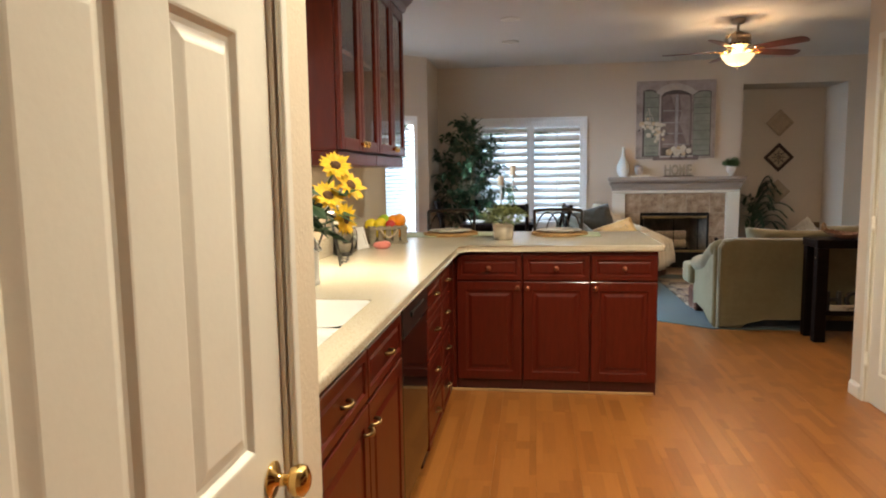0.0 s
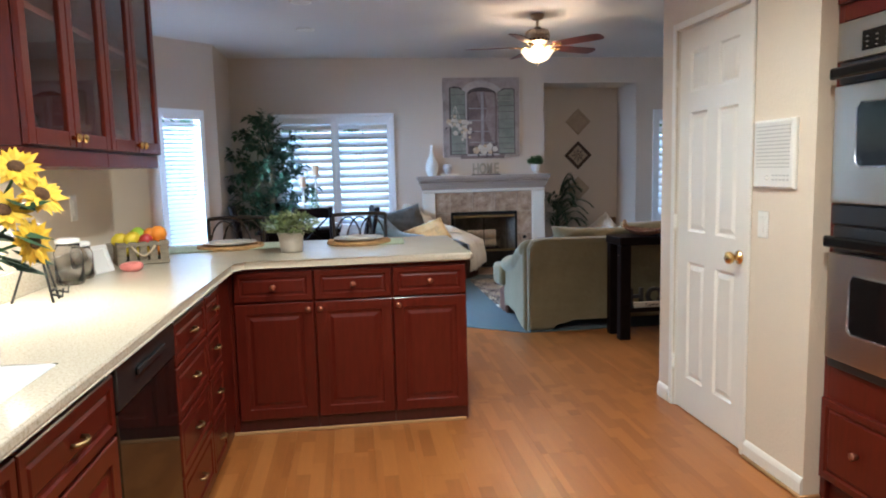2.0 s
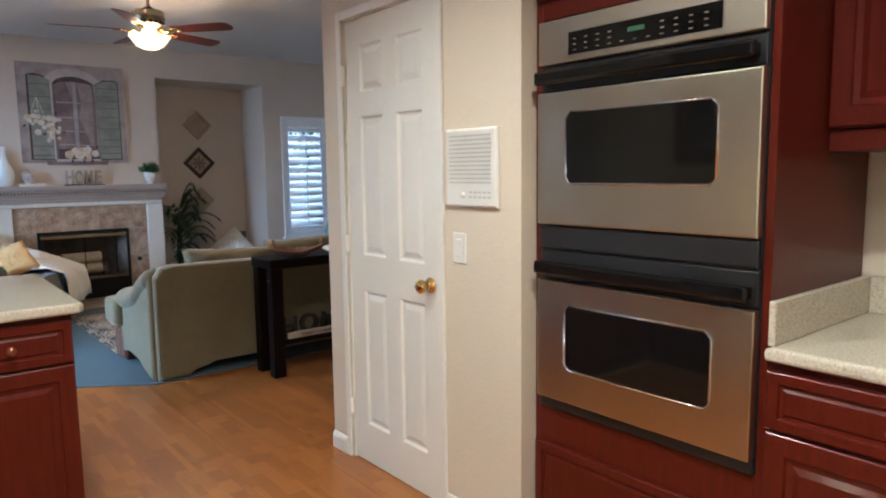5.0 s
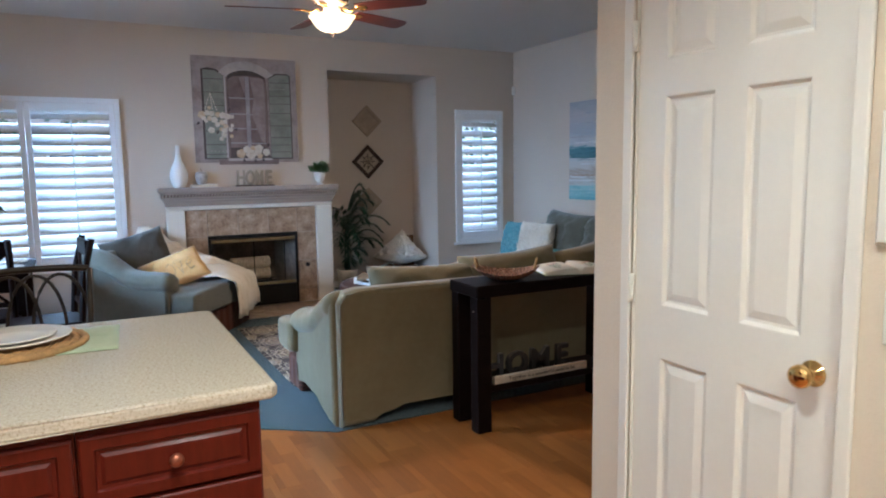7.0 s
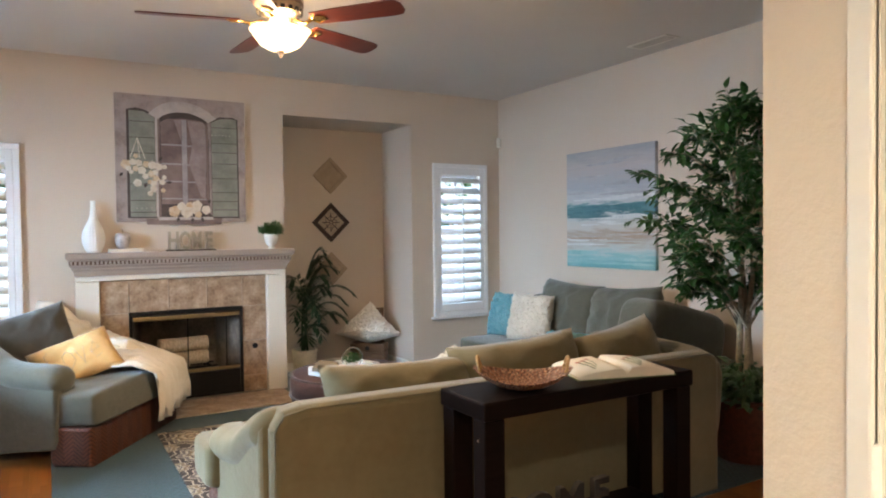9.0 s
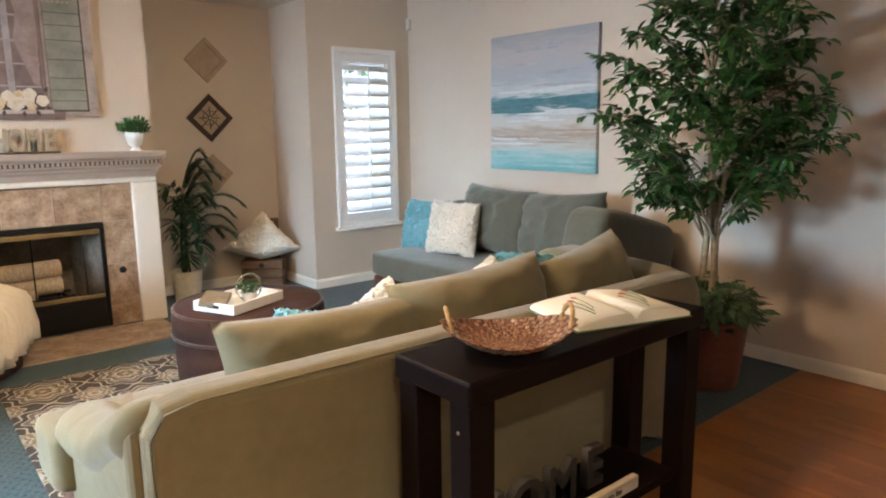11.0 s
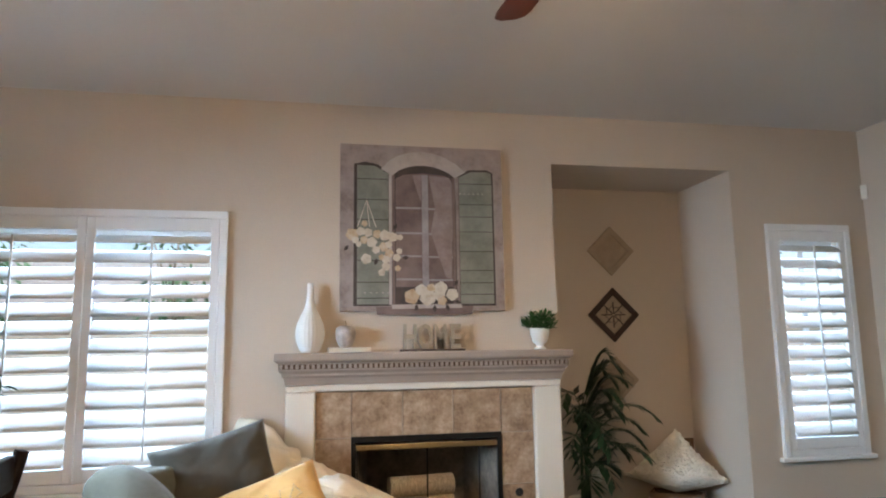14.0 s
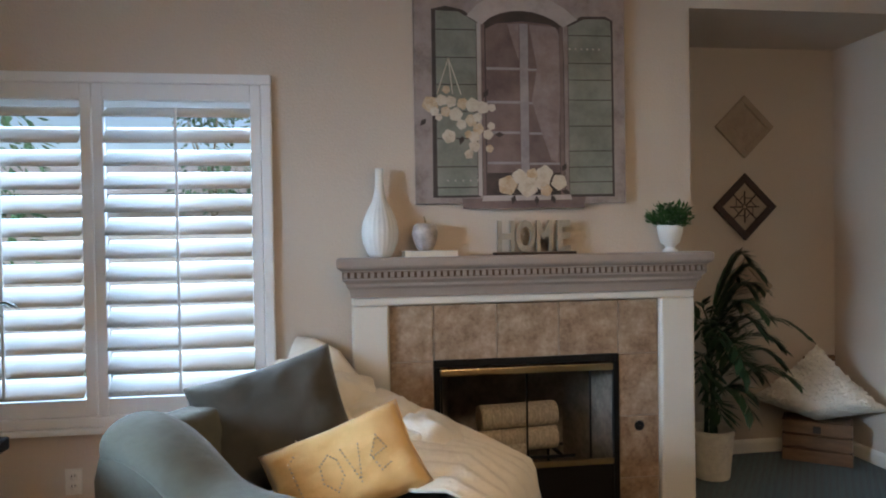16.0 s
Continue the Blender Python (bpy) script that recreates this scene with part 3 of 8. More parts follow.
def oval_leaf(bm, p, d, up, length, width):
    """An ovate leaf, folded along its rib and drooping at the tip, from p along d."""
    d = d.normalized()
    s = d.cross(up).normalized()
    nrm = s.cross(d)
    rib = [p, p + d * length * 0.30 + nrm * length * 0.03, p + d * length * 0.68 - nrm * length * 0.02, p + d * length - nrm * length * 0.14]
    mid = [bm.verts.new(q) for q in rib]
    for side in (-1, 1):
        a = bm.verts.new(rib[1] + s * side * width * 0.50 + nrm * width * 0.16)
        b = bm.verts.new(rib[2] + s * side * width * 0.36 + nrm * width * 0.10)
        for f in ((mid[0], a, mid[1]), (mid[1], a, b, mid[2]), (mid[2], b, mid[3])):
            bm.faces.new(f if side > 0 else f[::-1])


def mesh_of(bm, material, name):
    me = bpy.data.meshes.new(name)
    bmesh.ops.recalc_face_normals(bm, faces=bm.faces[:])
    bm.to_mesh(me)
    bm.free()
    me.materials.append(material)
    return me


def thing(name, at, turn=0.0, label="", category="", group=""):
    """An empty at a thing's base; its parts are built round (0, 0, 0)."""
    ob = new(name)
    ob.empty_display_size = 0.1
    ob.matrix_basis = pose(at[0], at[1], at[2], 0, 0, turn)
    return tagged(ob, label, category, group)


def part(name, bm, material, parent, label="", m=None):
    ob = new(name, mesh_of(bm, material, name))
    ob.parent = parent
    if m is not None:
        ob.matrix_basis = m
    return tagged(ob, label)


def solo(name, bm, material, at, label, category, turn=0.0, group="", kind=""):
    ob = new(name, mesh_of(bm, material, name))
    ob.matrix_basis = pose(at[0], at[1], at[2], 0, 0, turn)
    return tagged(ob, label, category, group, kind)


def built(name, bm, material, label, category="wall"):
    ob = new(name, mesh_of(bm, material, name))
    return tagged(ob, label, category, "", "structure")


def text_mesh(body, size, depth, weight=0.0):
    cu = bpy.data.curves.new("lettering", "FONT")
    cu.body, cu.size, cu.extrude, cu.align_x, cu.resolution_u, cu.offset = body, size, depth, "CENTER", 3, weight
    ob = bpy.data.objects.new("lettering", cu)
    me = bpy.data.meshes.new_from_object(ob)
    bpy.data.objects.remove(ob)
    return me


def lettered(name, body, size, depth, material, parent, m, label="", weight=0.0):
    me = text_mesh(body, size, depth, weight)
    me.materials.clear()
    me.materials.append(material)
    ob = new(name, me)
    ob.parent = parent
    ob.matrix_basis = m
    return tagged(ob, label)


def wall(name, m, length, height, thick, holes, material, label):
    """A wall along local x from 0, its room face at y = 0 and its body behind; holes are (x0, x1, z0, z1)."""
    xs = sorted({0, length, *(h[k] for h in holes for k in (0, 1))})
    zs = sorted({0, height, *(h[k] for h in holes for k in (2, 3))})

    def solid(i, j):
        if not (0 <= i < len(xs) - 1 and 0 <= j < len(zs) - 1):
            return False
        x, z = (xs[i] + xs[i + 1]) / 2, (zs[j] + zs[j + 1]) / 2
        return not any(h[0] < x < h[1] and h[2] < z < h[3] for h in holes)

    bm = bmesh.new()

    def quad(*ps):
        bm.faces.new([bm.verts.new(m @ Vector(p)) for p in ps])

    for i in range(len(xs) - 1):
        for j in range(len(zs) - 1):
            if not solid(i, j):
                continue
            a, b, c, d = xs[i], xs[i + 1], zs[j], zs[j + 1]
            quad((a, 0, c), (b, 0, c), (b, 0, d), (a, 0, d))
            quad((a, thick, c), (a, thick, d), (b, thick, d), (b, thick, c))
            if not solid(i - 1, j):
                quad((a, 0, c), (a, 0, d), (a, thick, d), (a, thick, c))
            if not solid(i + 1, j):
                quad((b, 0, c), (b, thick, c), (b, thick, d), (b, 0, d))
            if not solid(i, j - 1):
                quad((a, 0, c), (a, thick, c), (b, thick, c), (b, 0, c))
            if not solid(i, j + 1):
                quad((a, 0, d), (b, 0, d), (b, thick, d), (a, thick, d))
    bmesh.ops.remove_doubles(bm, verts=bm.verts[:], dist=0.0005)
    return built(name, bm, material, label)


# ---- structure ----
H = 2.79
wall("wall_north", pose(-0.85, 9.76, 0), 6.67, H, 0.14, [(0.71, 2.11, 0.6, 2.03), (5.79, 6.32, 0.6, 2.02), (4.195, 5.49, 0, 2.46), (2.90, 3.80, 0.10, 0.76)], WALL, "beige textured living room wall with fireplace and recessed niche")
wall("wall_niche_back", pose(3.2, 10.43, 0), 1.6, H, 0.1, [], WALL, "beige back wall of the recessed niche")
wall("wall_niche_side", pose(3.345, 9.9, 0, 0, 0, 90), 0.53, H, 0.1, [], WALL, "beige side of the recessed niche")
wall("wall_niche_end", pose(4.64, 10.43, 0, 0, 0, -90), 0.53, H, 0.1, [], WALL, "beige side of the recessed niche")
bm = bmesh.new()
box(bm, 3.25, 4.74, 9.90, 10.5, 2.46, 2.56)
built("niche_ceiling", bm, WALL, "beige soffit of the recessed niche", "ceiling")
wall("wall_east", pose(5.70, 9.76, 0, 0, 0, -90), 5.4, H, 0.12, [], WALL, "beige textured living room side wall")
wall("wall_hall_south", pose(5.70, 4.44, 0, 0, 0, 180), 3.095, H, 0.1, [], WALL, "beige wall behind the pantry")
wall("wall_pantry", pose(2.505, 4.44, 0, 0, 0, -90), 1.30, H, 0.1, [(0.165, 0.875, 0, 2.05)], WALLK, "cream textured pantry wall with a door opening")
wall("wall_pantry_side", pose(2.605, 3.14, 0), 0.695, H, 0.1, [], WALLK, "cream wall beside the ovens")
wall("wall_kitchen_east", pose(3.20, 3.14, 0, 0, 0, -90), 4.36, H, 0.1, [], WALLK, "cream kitchen wall behind the counter")
wall("wall_kitchen_south", pose(3.30, -1.2, 0, 0, 0, 180), 3.2, H, 0.1, [], WALLK, "plain cream wall that closes the kitchen")
wall("wall_hall", pose(0.16, -1.2, 0, 0, 0, 90), 2.58, H, 0.12, [(1.75, 2.53, 0, 2.05)], WALLK, "cream textured wall with a closet door opening")
wall("wall_return", pose(0.16, 1.50, 0, 0, 0, 180), 0.66, H, 0.12, [], WALLK, "cream end wall beside the sink counter")
wall("wall_kitchen_west", pose(-0.50, 1.38, 0, 0, 0, 90), 3.82, H, 0.12, [(0.36, 1.16, 1.08, 2.02)], WALLK, "beige kitchen wall with a window over the sink")
wall("wall_nook_jog", pose(-0.62, 5.20, 0, 0, 0, 180), 0.71, H, 0.1, [], WALL, "beige wall at the edge of the dining nook")
wall("wall_patio", pose(-1.33, 5.1, 0, 0, 0, 90), 3.1, H, 0.12, [(2.02, 2.98, 0.0, 2.05)], WALL, "beige nook wall with a patio door opening")
wall("wall_bay", pose(-1.33, 8.20, 0, 0, 0, 45), 0.849, H, 0.12, [(0.16, 0.64, 0.52, 2.02)], WALL, "beige angled wall of the dining nook with a window")
wall("wall_nook_west", pose(-0.73, 8.80, 0, 0, 0, 90), 0.96, H, 0.12, [], WALL, "beige short wall of the dining nook")
bm = bmesh.new()
box(bm, -1.6, 5.9, -1.4, 9.9, H, H + 0.1)
built("ceiling", bm, CEIL, "off-white textured ceiling", "ceiling")
bm = bmesh.new()
box(bm, -1.45, 5.8, -1.35, 10.5, -0.12, -0.012)
FLOOR_OB = built("floor", bm, UNDER, "honey-coloured laminate plank floor", "floor")

bm = bmesh.new()
CAR = [(1.48, 9.76), (1.48, 6.52), (2.12, 6.07), (5.70, 6.09), (5.70, 9.76), (4.64, 9.76), (4.64, 10.43), (3.345, 10.43), (3.345, 9.76)]
top = [bm.verts.new((x, y, 0.004)) for x, y in CAR]
low = [bm.verts.new((x, y, -0.012)) for x, y in CAR]
bm.faces.new(top)
for k in range(len(CAR)):
    bm.faces.new((top[k], low[k], low[(k + 1) % len(CAR)], top[(k + 1) % len(CAR)]))
built("carpet", bm, CARPET, "blue dotted loop carpet of the living room", "carpet")


def baseboard(m, length, label="white painted baseboard"):
    bm = bmesh.new()
    pr = [(0.0, 0.0), (-0.013, 0.0), (-0.013, 0.06), (-0.009, 0.072), (-0.004, 0.08), (0.0, 0.082)]
    a, b = [bm.verts.new(m @ Vector((0, y, z))) for y, z in pr], [bm.verts.new(m @ Vector((length, y, z))) for y, z in pr]
    for k in range(len(pr)):
        j = (k + 1) % len(pr)
        bm.faces.new((a[k], a[j], b[j], b[k]))
    bm.faces.new(a[::-1])
    bm.faces.new(b)
    built("baseboard", bm, TRIM, label, "baseboard")


baseboard(pose(5.70, 9.76, 0.004, 0, 0, -90), 5.31)
baseboard(pose(4.64, 9.76, 0.004), 1.05)
baseboard(pose(4.64, 10.43, 0.004, 0, 0, -90), 0.67)
baseboard(pose(3.36, 10.43, 0.004), 1.27)
baseboard(pose(2.505, 4.44, 0, 0, 0, -90), 0.128)
baseboard(pose(2.505, 3.545, 0, 0, 0, -90), 0.405)
baseboard(pose(-0.73, 9.76, 0), 2.2)
bm = bmesh.new()
tube(bm, [(2.487, 3.54, 0.008), (2.487, 3.130, 0.008), (2.57, 3.130, 0.008)], 0.008, 6)
built("trim", bm, SOLE, "oak quarter-round at the pantry wall", "trim")


# ---- doors ----
def six_panel_door(name, at, turn, w, h, label, knob_x, knob_z, hinge_x=None, casing=0.042, zs=(0.20, 0.80, 0.91, 1.575, 1.665, 1.885)):
    """A moulded door, its face at y = -0.012 in local space."""
    root = thing(name, at, turn, label, "door")
    root["kind"] = "structure"
    s, mid = 0.105 * w / 0.66, 0.095 * w / 0.66
    p = (w - 2 * s - mid) / 2
    xs = [0, s, s + p, s + p + mid, w - s, w]
    zs = [0.006, *zs, h]
    bm = bmesh.new()
    yf = 0.012
    for i in range(5):
        for j in range(7):
            if i in (1, 3) and j in (1, 3, 5):
                nested(bm, xs[i], xs[i + 1], zs[j], zs[j + 1], [(0, yf), (0.004, yf + 0.001), (0.012, yf + 0.010), (0.020, yf + 0.011), (0.040, yf + 0.004), (0.044, yf + 0.003)])
            else:
                grow(bm, [(xs[i], yf, zs[j]), (xs[i + 1], yf, zs[j]), (xs[i + 1], yf, zs[j + 1]), (xs[i], yf, zs[j + 1])], [(0, 1, 2, 3)])
    box(bm, 0, w, yf + 0.013, 0.05, zs[0], h)
    for a, b in (((0, zs[0]), (w, zs[0])), ((w, zs[0]), (w, h)), ((w, h), (0, h)), ((0, h), (0, zs[0]))):
        grow(bm, [(a[0], yf, a[1]), (b[0], yf, b[1]), (b[0], yf + 0.014, b[1]), (a[0], yf + 0.014, a[1])], [(0, 1, 2, 3)])
    bmesh.ops.remove_doubles(bm, verts=bm.verts[:], dist=0.0004)
    part("door_leaf", bm, TRIM, root, "white moulded six-panel leaf")
    for x0, x1, z0, z1 in ((-casing, -0.004, 0, h + casing), (w + 0.004, w + casing, 0, h + casing), (-0.004, w + 0.004, h + 0.004, h + casing)):
        bm = bmesh.new()
        box(bm, x0, x1, -0.014, -0.001, z0, z1, 0.005)
        part("casing", bm, TRIM, root)
    for x0, x1, z0, z1 in ((-0.0045, -0.0012, 0, h + 0.004), (w + 0.0012, w + 0.0045, 0, h + 0.004), (-0.001, w + 0.001, h + 0.0012, h + 0.0045)):
        bm = bmesh.new()
        box(bm, x0, x1, 0.002, 0.05, z0, z1)
        part("jamb", bm, TRIM, root)
    part("knob", turned(bmesh.new(), [(0.001, -0.002), (0.032, 0.0), (0.032, 0.004), (0.012, 0.008), (0.011, 0.030), (0.024, 0.036), (0.029, 0.048), (0.027, 0.060), (0.016, 0.067), (0.001, 0.068)], 24, None, False), BRASS, root, "polished brass door knob", pose(knob_x, 0.010, knob_z, 90))
    if hinge_x is not None:
        for z in (0.25, 1.03, 1.80):
            bm = bmesh.new()
            turned(bm, [(0.0075, -0.045), (0.008, -0.015), (0.0072, -0.0149), (0.008, 0.015), (0.0072, 0.0151), (0.0075, 0.045)], 12)
            box(bm, -0.012, 0.012, 0.004, 0.007, -0.044, 0.044)
            part("hinge", bm, TRIM, root, "cream painted brass hinge", pose(hinge_x, -0.004, z))
    return root


six_panel_door("door_1", (2.505, 4.257, 0), -90, 0.672, 2.04, "closed white six-panel pantry door with brass knob", 0.604, 0.912, -0.004, 0.042, (0.19, 0.83, 0.99, 1.615, 1.715, 1.925))
six_panel_door("door_2", (0.16, 0.556, 0), 90, 0.764, 2.04, "closed white six-panel closet door with brass knob", 0.70, 0.815, None, 0.036, (0.20, 0.78, 0.885, 1.575, 1.665, 1.885))


# ---- windows ----
def shutter_window(name, at, turn, w, z0, z1, panels, label, angle=46, group=""):
    """Plantation shutters in a frame that stands on the wall's face; local x runs along the wall."""
    root = thing(name, at, turn, label, "window", group)
    root["kind"] = "structure"
    f = 0.045
    for a, b, c, d in ((0, w, z1 - f, z1), (0, f, z0, z1 - f), (w - f, w, z0, z1 - f), (f, w - f, z0, z0 + f)):
        bm = bmesh.new()
        box(bm, a, b, -0.032, -0.001, c, d, 0.006)
        part("window_frame", bm, SHUT, root)
    bm = bmesh.new()
    box(bm, -0.03, w + 0.03, -0.05, -0.001, z0 - 0.03, z0 - 0.002, 0.008)
    part("window_sill", bm, SHUT, root)
    pw = (w - 2 * f) / panels
    slat = None
    for k in range(panels):
        x0 = f + k * pw
        st, rail = 0.047, 0.075
        bm = bmesh.new()
        for a, b, c, d in ((x0 + 0.002, x0 + st, z0 + f + 0.002, z1 - f - 0.002), (x0 + pw - st, x0 + pw - 0.002, z0 + f + 0.002, z1 - f - 0.002), (x0 + st, x0 + pw - st, z1 - f - rail, z1 - f - 0.002), (x0 + st, x0 + pw - st, z0 + f + 0.002, z0 + f + rail)):
            box(bm, a, b, -0.026, 0.002, c, d, 0.004)
        panel = part("shutter_panel", bm, SHUT, root)
        lo, hi = z0 + f + rail, z1 - f - rail
        n = max(3, round((hi - lo) / 0.103))
        step = (hi - lo) / n
        bm = bmesh.new()
        L = (pw - 2 * st) / 2 - 0.003
        prof = [(-0.056, 0.0), (-0.03, 0.0055), (0.0, 0.0068), (0.03, 0.0055), (0.056, 0.0), (0.03, -0.0055), (0.0, -0.0068), (-0.03, -0.0055)]
        aa, bb = [bm.verts.new((-L, y, z)) for y, z in prof], [bm.verts.new((L, y, z)) for y, z in prof]
        for q in range(8):
            bm.faces.new((aa[q], aa[(q + 1) % 8], bb[(q + 1) % 8], bb[q])).smooth = True
        bm.faces.new(aa[::-1])
        bm.faces.new(bb)
        me = mesh_of(bm, SHUT, "louver")
        for q in range(n):
            ob = new("louver", me)
            ob.parent = panel
            tilt = angle if q < n - 1 else angle - 14
            ob.matrix_basis = pose(x0 + pw / 2, -0.010, lo + (q + 0.5) * step, tilt)
        bm = bmesh.new()
        box(bm, x0 + pw / 2 - 0.006, x0 + pw / 2 + 0.006, -0.072, -0.060, lo + 0.03, hi - 0.04, 0.002)
        ob = part("tilt_rod", bm, SHUT, root)
        ob.parent = panel
    bm = bmesh.new()
    box(bm, f, w - f, 0.09, 0.096, z0 + f, z1 - f)
    pane = part("pane", bm, GLASS, root)
    pane.visible_shadow = False
    bm = bmesh.new()
    for a, b, c, d in ((f + 0.02, w - f - 0.02, z1 - f - 0.09, z1 - f - 0.045), (f + 0.02, w - f - 0.02, z0 + f + 0.045, z0 + f + 0.09), (w / 2 - 0.02, w / 2 + 0.02, z0 + f + 0.09, z1 - f - 0.09)):
        box(bm, a, b, 0.075, 0.088, c, d)
    part("sash", bm, SHUT, root)
    return root


shutter_window("window_1", (-0.206, 9.76, 0), 0, 1.532, 0.54, 2.09, 2, "white plantation shutters, louvers half open, on a wide window")
shutter_window("window_2", (4.875, 9.76, 0), 0, 0.655, 0.53, 2.09, 1, "white plantation shutter on a narrow window")


def blind_window(name, at, turn, w, z0, z1, label, pitch=0.046, angle=48):
    root = thing(name, at, turn, label, "window")
    root["kind"] = "structure"
    f = 0.06
    for a, b, c, d in ((0, w, z1 - f, z1), (0, f, z0, z1 - f), (w - f, w, z0, z1 - f), (f, w - f, z0, z0 + f)):
        bm = bmesh.new()
        box(bm, a, b, -0.02, -0.001, c, d, 0.005)
        part("window_frame", bm, SHUT, root)
    bm = bmesh.new()
    box(bm, f + 0.002, w - f - 0.002, -0.03, 0.03, z1 - f - 0.05, z1 - f - 0.002, 0.006)
    part("headrail", bm, SHUT, root)
    n = int((z1 - z0 - 2 * f - 0.06) / pitch)
    bm = bmesh.new()
    box(bm, -(w / 2 - f - 0.004), w / 2 - f - 0.004, -0.024, 0.024, -0.0015, 0.0015)
    me = mesh_of(bm, SHUT, "blind_slat")
    for k in range(n):
        ob = new("slat", me)
        ob.parent = root
        ob.matrix_basis = pose(w / 2, 0.0, z0 + f + 0.02 + k * pitch, angle)
    bm = bmesh.new()
    box(bm, f, w - f, 0.09, 0.096, z0 + f, z1 - f)
    pane = part("pane", bm, GLASS, root)
    pane.visible_shadow = False
    return root


blind_window("window_3", (-1.33 + 0.12 * 0.7071, 8.20 + 0.12 * 0.7071, 0), 45, 0.56, 0.48, 2.06, "white horizontal blinds on the angled nook window")
blind_window("window_4", (-0.50, 1.70, 0), 90, 0.88, 1.04, 2.06, "white horizontal blinds on the window over the sink")

root = thing("patio_door", (-1.33, 7.10, 0), 90, "white framed glazed patio door of the nook", "door")
root["kind"] = "structure"
for a, b, c, d in ((0, 1.0, 1.98, 2.06), (0, 0.09, 0.0, 1.98), (0.91, 1.0, 0.0, 1.98), (0.09, 0.91, 0.0, 0.20)):
    bm = bmesh.new()
    box(bm, a, b, -0.01, 0.06, c, d, 0.006)
    part("door_frame", bm, SHUT, root)
bm = bmesh.new()
box(bm, 0.09, 0.91, 0.03, 0.036, 0.20, 1.98)
pane = part("pane", bm, GLASS, root)
pane.visible_shadow = False


# ---- fireplace ----
def profile_run(bm, x0, x1, prof, back):
    """A moulding along x with mitred returns: prof holds (out, z) from bottom to top."""
    rows = []
    for o, z in prof:
        rows.append([bm.verts.new(p) for p in ((x0 - o, back, z), (x0 - o, back - 0.03 - o, z), (x1 + o, back - 0.03 - o, z), (x1 + o, back, z))])
    for a, b in zip(rows, rows[1:]):
        for k in range(3):
            bm.faces.new((a[k], a[k + 1], b[k + 1], b[k]))
    bm.faces.new(rows[0][::-1])
    bm.faces.new(rows[-1])


fire = thing("fireplace", (2.50, 9.76, 0), 0, "white fireplace with taupe mantel and tan tile surround", "fireplace")
for a, b in ((-0.83, -0.66), (0.66, 0.835)):
    bm = bmesh.new()
    box(bm, a, b, -0.05, -0.001, 0.0, 1.035, 0.012, 3)
    part("pilaster", bm, TRIM, fire, "white painted side leg")
bm = bmesh.new()
box(bm, -0.83, 0.835, -0.05, -0.001, 1.036, 1.075, 0.010, 3)
part("header", bm, TRIM, fire, "white painted header")
bm = bmesh.new()
profile_run(bm, -0.80, 0.80, [(0.032, 1.076), (0.036, 1.10), (0.040, 1.115), (0.052, 1.128), (0.052, 1.14), (0.060, 1.15), (0.070, 1.158), (0.070, 1.198)], -0.002)
part("mantel_moulding", bm, MANTEL, fire, "taupe painted stepped moulding")
bm = bmesh.new()
profile_run(bm, -0.80, 0.80, [(0.072, 1.199), (0.078, 1.205), (0.090, 1.212), (0.094, 1.222), (0.094, 1.248), (0.088, 1.258)], -0.002)
part("mantel_shelf", bm, MANTEL, fire, "taupe painted shelf")
# dark strip on the moulding's face: the shade between dentils, put in as colour
bm = bmesh.new()
box(bm, -0.868, 0.868, -0.1042, -0.1022, 1.167, 1.195)
part("dentil_shade_strip", bm, UNDER, fire, "thin dark strip painting the shade between the dentils")
bm = bmesh.new()
box(bm, -0.0085, 0.0085, -0.011, 0.0, -0.012, 0.012)
den = mesh_of(bm, MANTEL, "dentil")
for k in range(58):
    ob = new("dentil", den)
    ob.parent = fire
    ob.matrix_basis = pose(-0.855 + k * 0.030, -0.1025, 1.181)
bm = bmesh.new()
for a, b, c, d in ((-0.659, -0.452, 0.012, 1.035), (0.452, 0.659, 0.012, 1.035), (-0.452, 0.452, 0.765, 1.035)):
    box(bm, a, b, -0.010, -0.001, c, d)
part("grout_bed", bm, GROUT, fire)


def tile_piece(parent, x0, x1, z0, z1):
    bm = bmesh.new()
    nested(bm, x0 + 0.003, x1 - 0.003, z0 + 0.003, z1 - 0.003, [(0, -0.0105), (0, -0.016), (0.003, -0.019)])
    part("tile", bm, TILE, parent)


for a, b in ((-0.657, -0.452), (-0.452, -0.15), (-0.15, 0.155), (0.155, 0.452), (0.452, 0.657)):
    tile_piece(fire, a, b, 0.765, 1.033)
for a, b in ((-0.657, -0.452), (0.452, 0.657)):
    for c, d in ((0.46, 0.765), (0.155, 0.46), (0.012, 0.155)):
        tile_piece(fire, a, b, c, d)
# firebox
bm = bmesh.new()
X, Y0, Y1 = 0.44, 0.002, 0.46
for f in ([(-X, Y0, 0.11), (-X + 0.12, Y1, 0.11), (-X + 0.12, Y1, 0.75), (-X, Y0, 0.75)], [(X, Y0, 0.11), (X, Y0, 0.75), (X - 0.12, Y1, 0.75), (X - 0.12, Y1, 0.11)], [(-X + 0.12, Y1, 0.11), (X - 0.12, Y1, 0.11), (X - 0.12, Y1, 0.75), (-X + 0.12, Y1, 0.75)], [(-X, Y0, 0.11), (X, Y0, 0.11), (X - 0.12, Y1, 0.11), (-X + 0.12, Y1, 0.11)], [(-X, Y0, 0.75), (-X + 0.12, Y1, 0.75), (X - 0.12, Y1, 0.75), (X, Y0, 0.75)]):
    grow(bm, f, [(0, 1, 2, 3)])
part("firebox", bm, SOOT, fire, "sooty firebrick lining")
bm = bmesh.new()
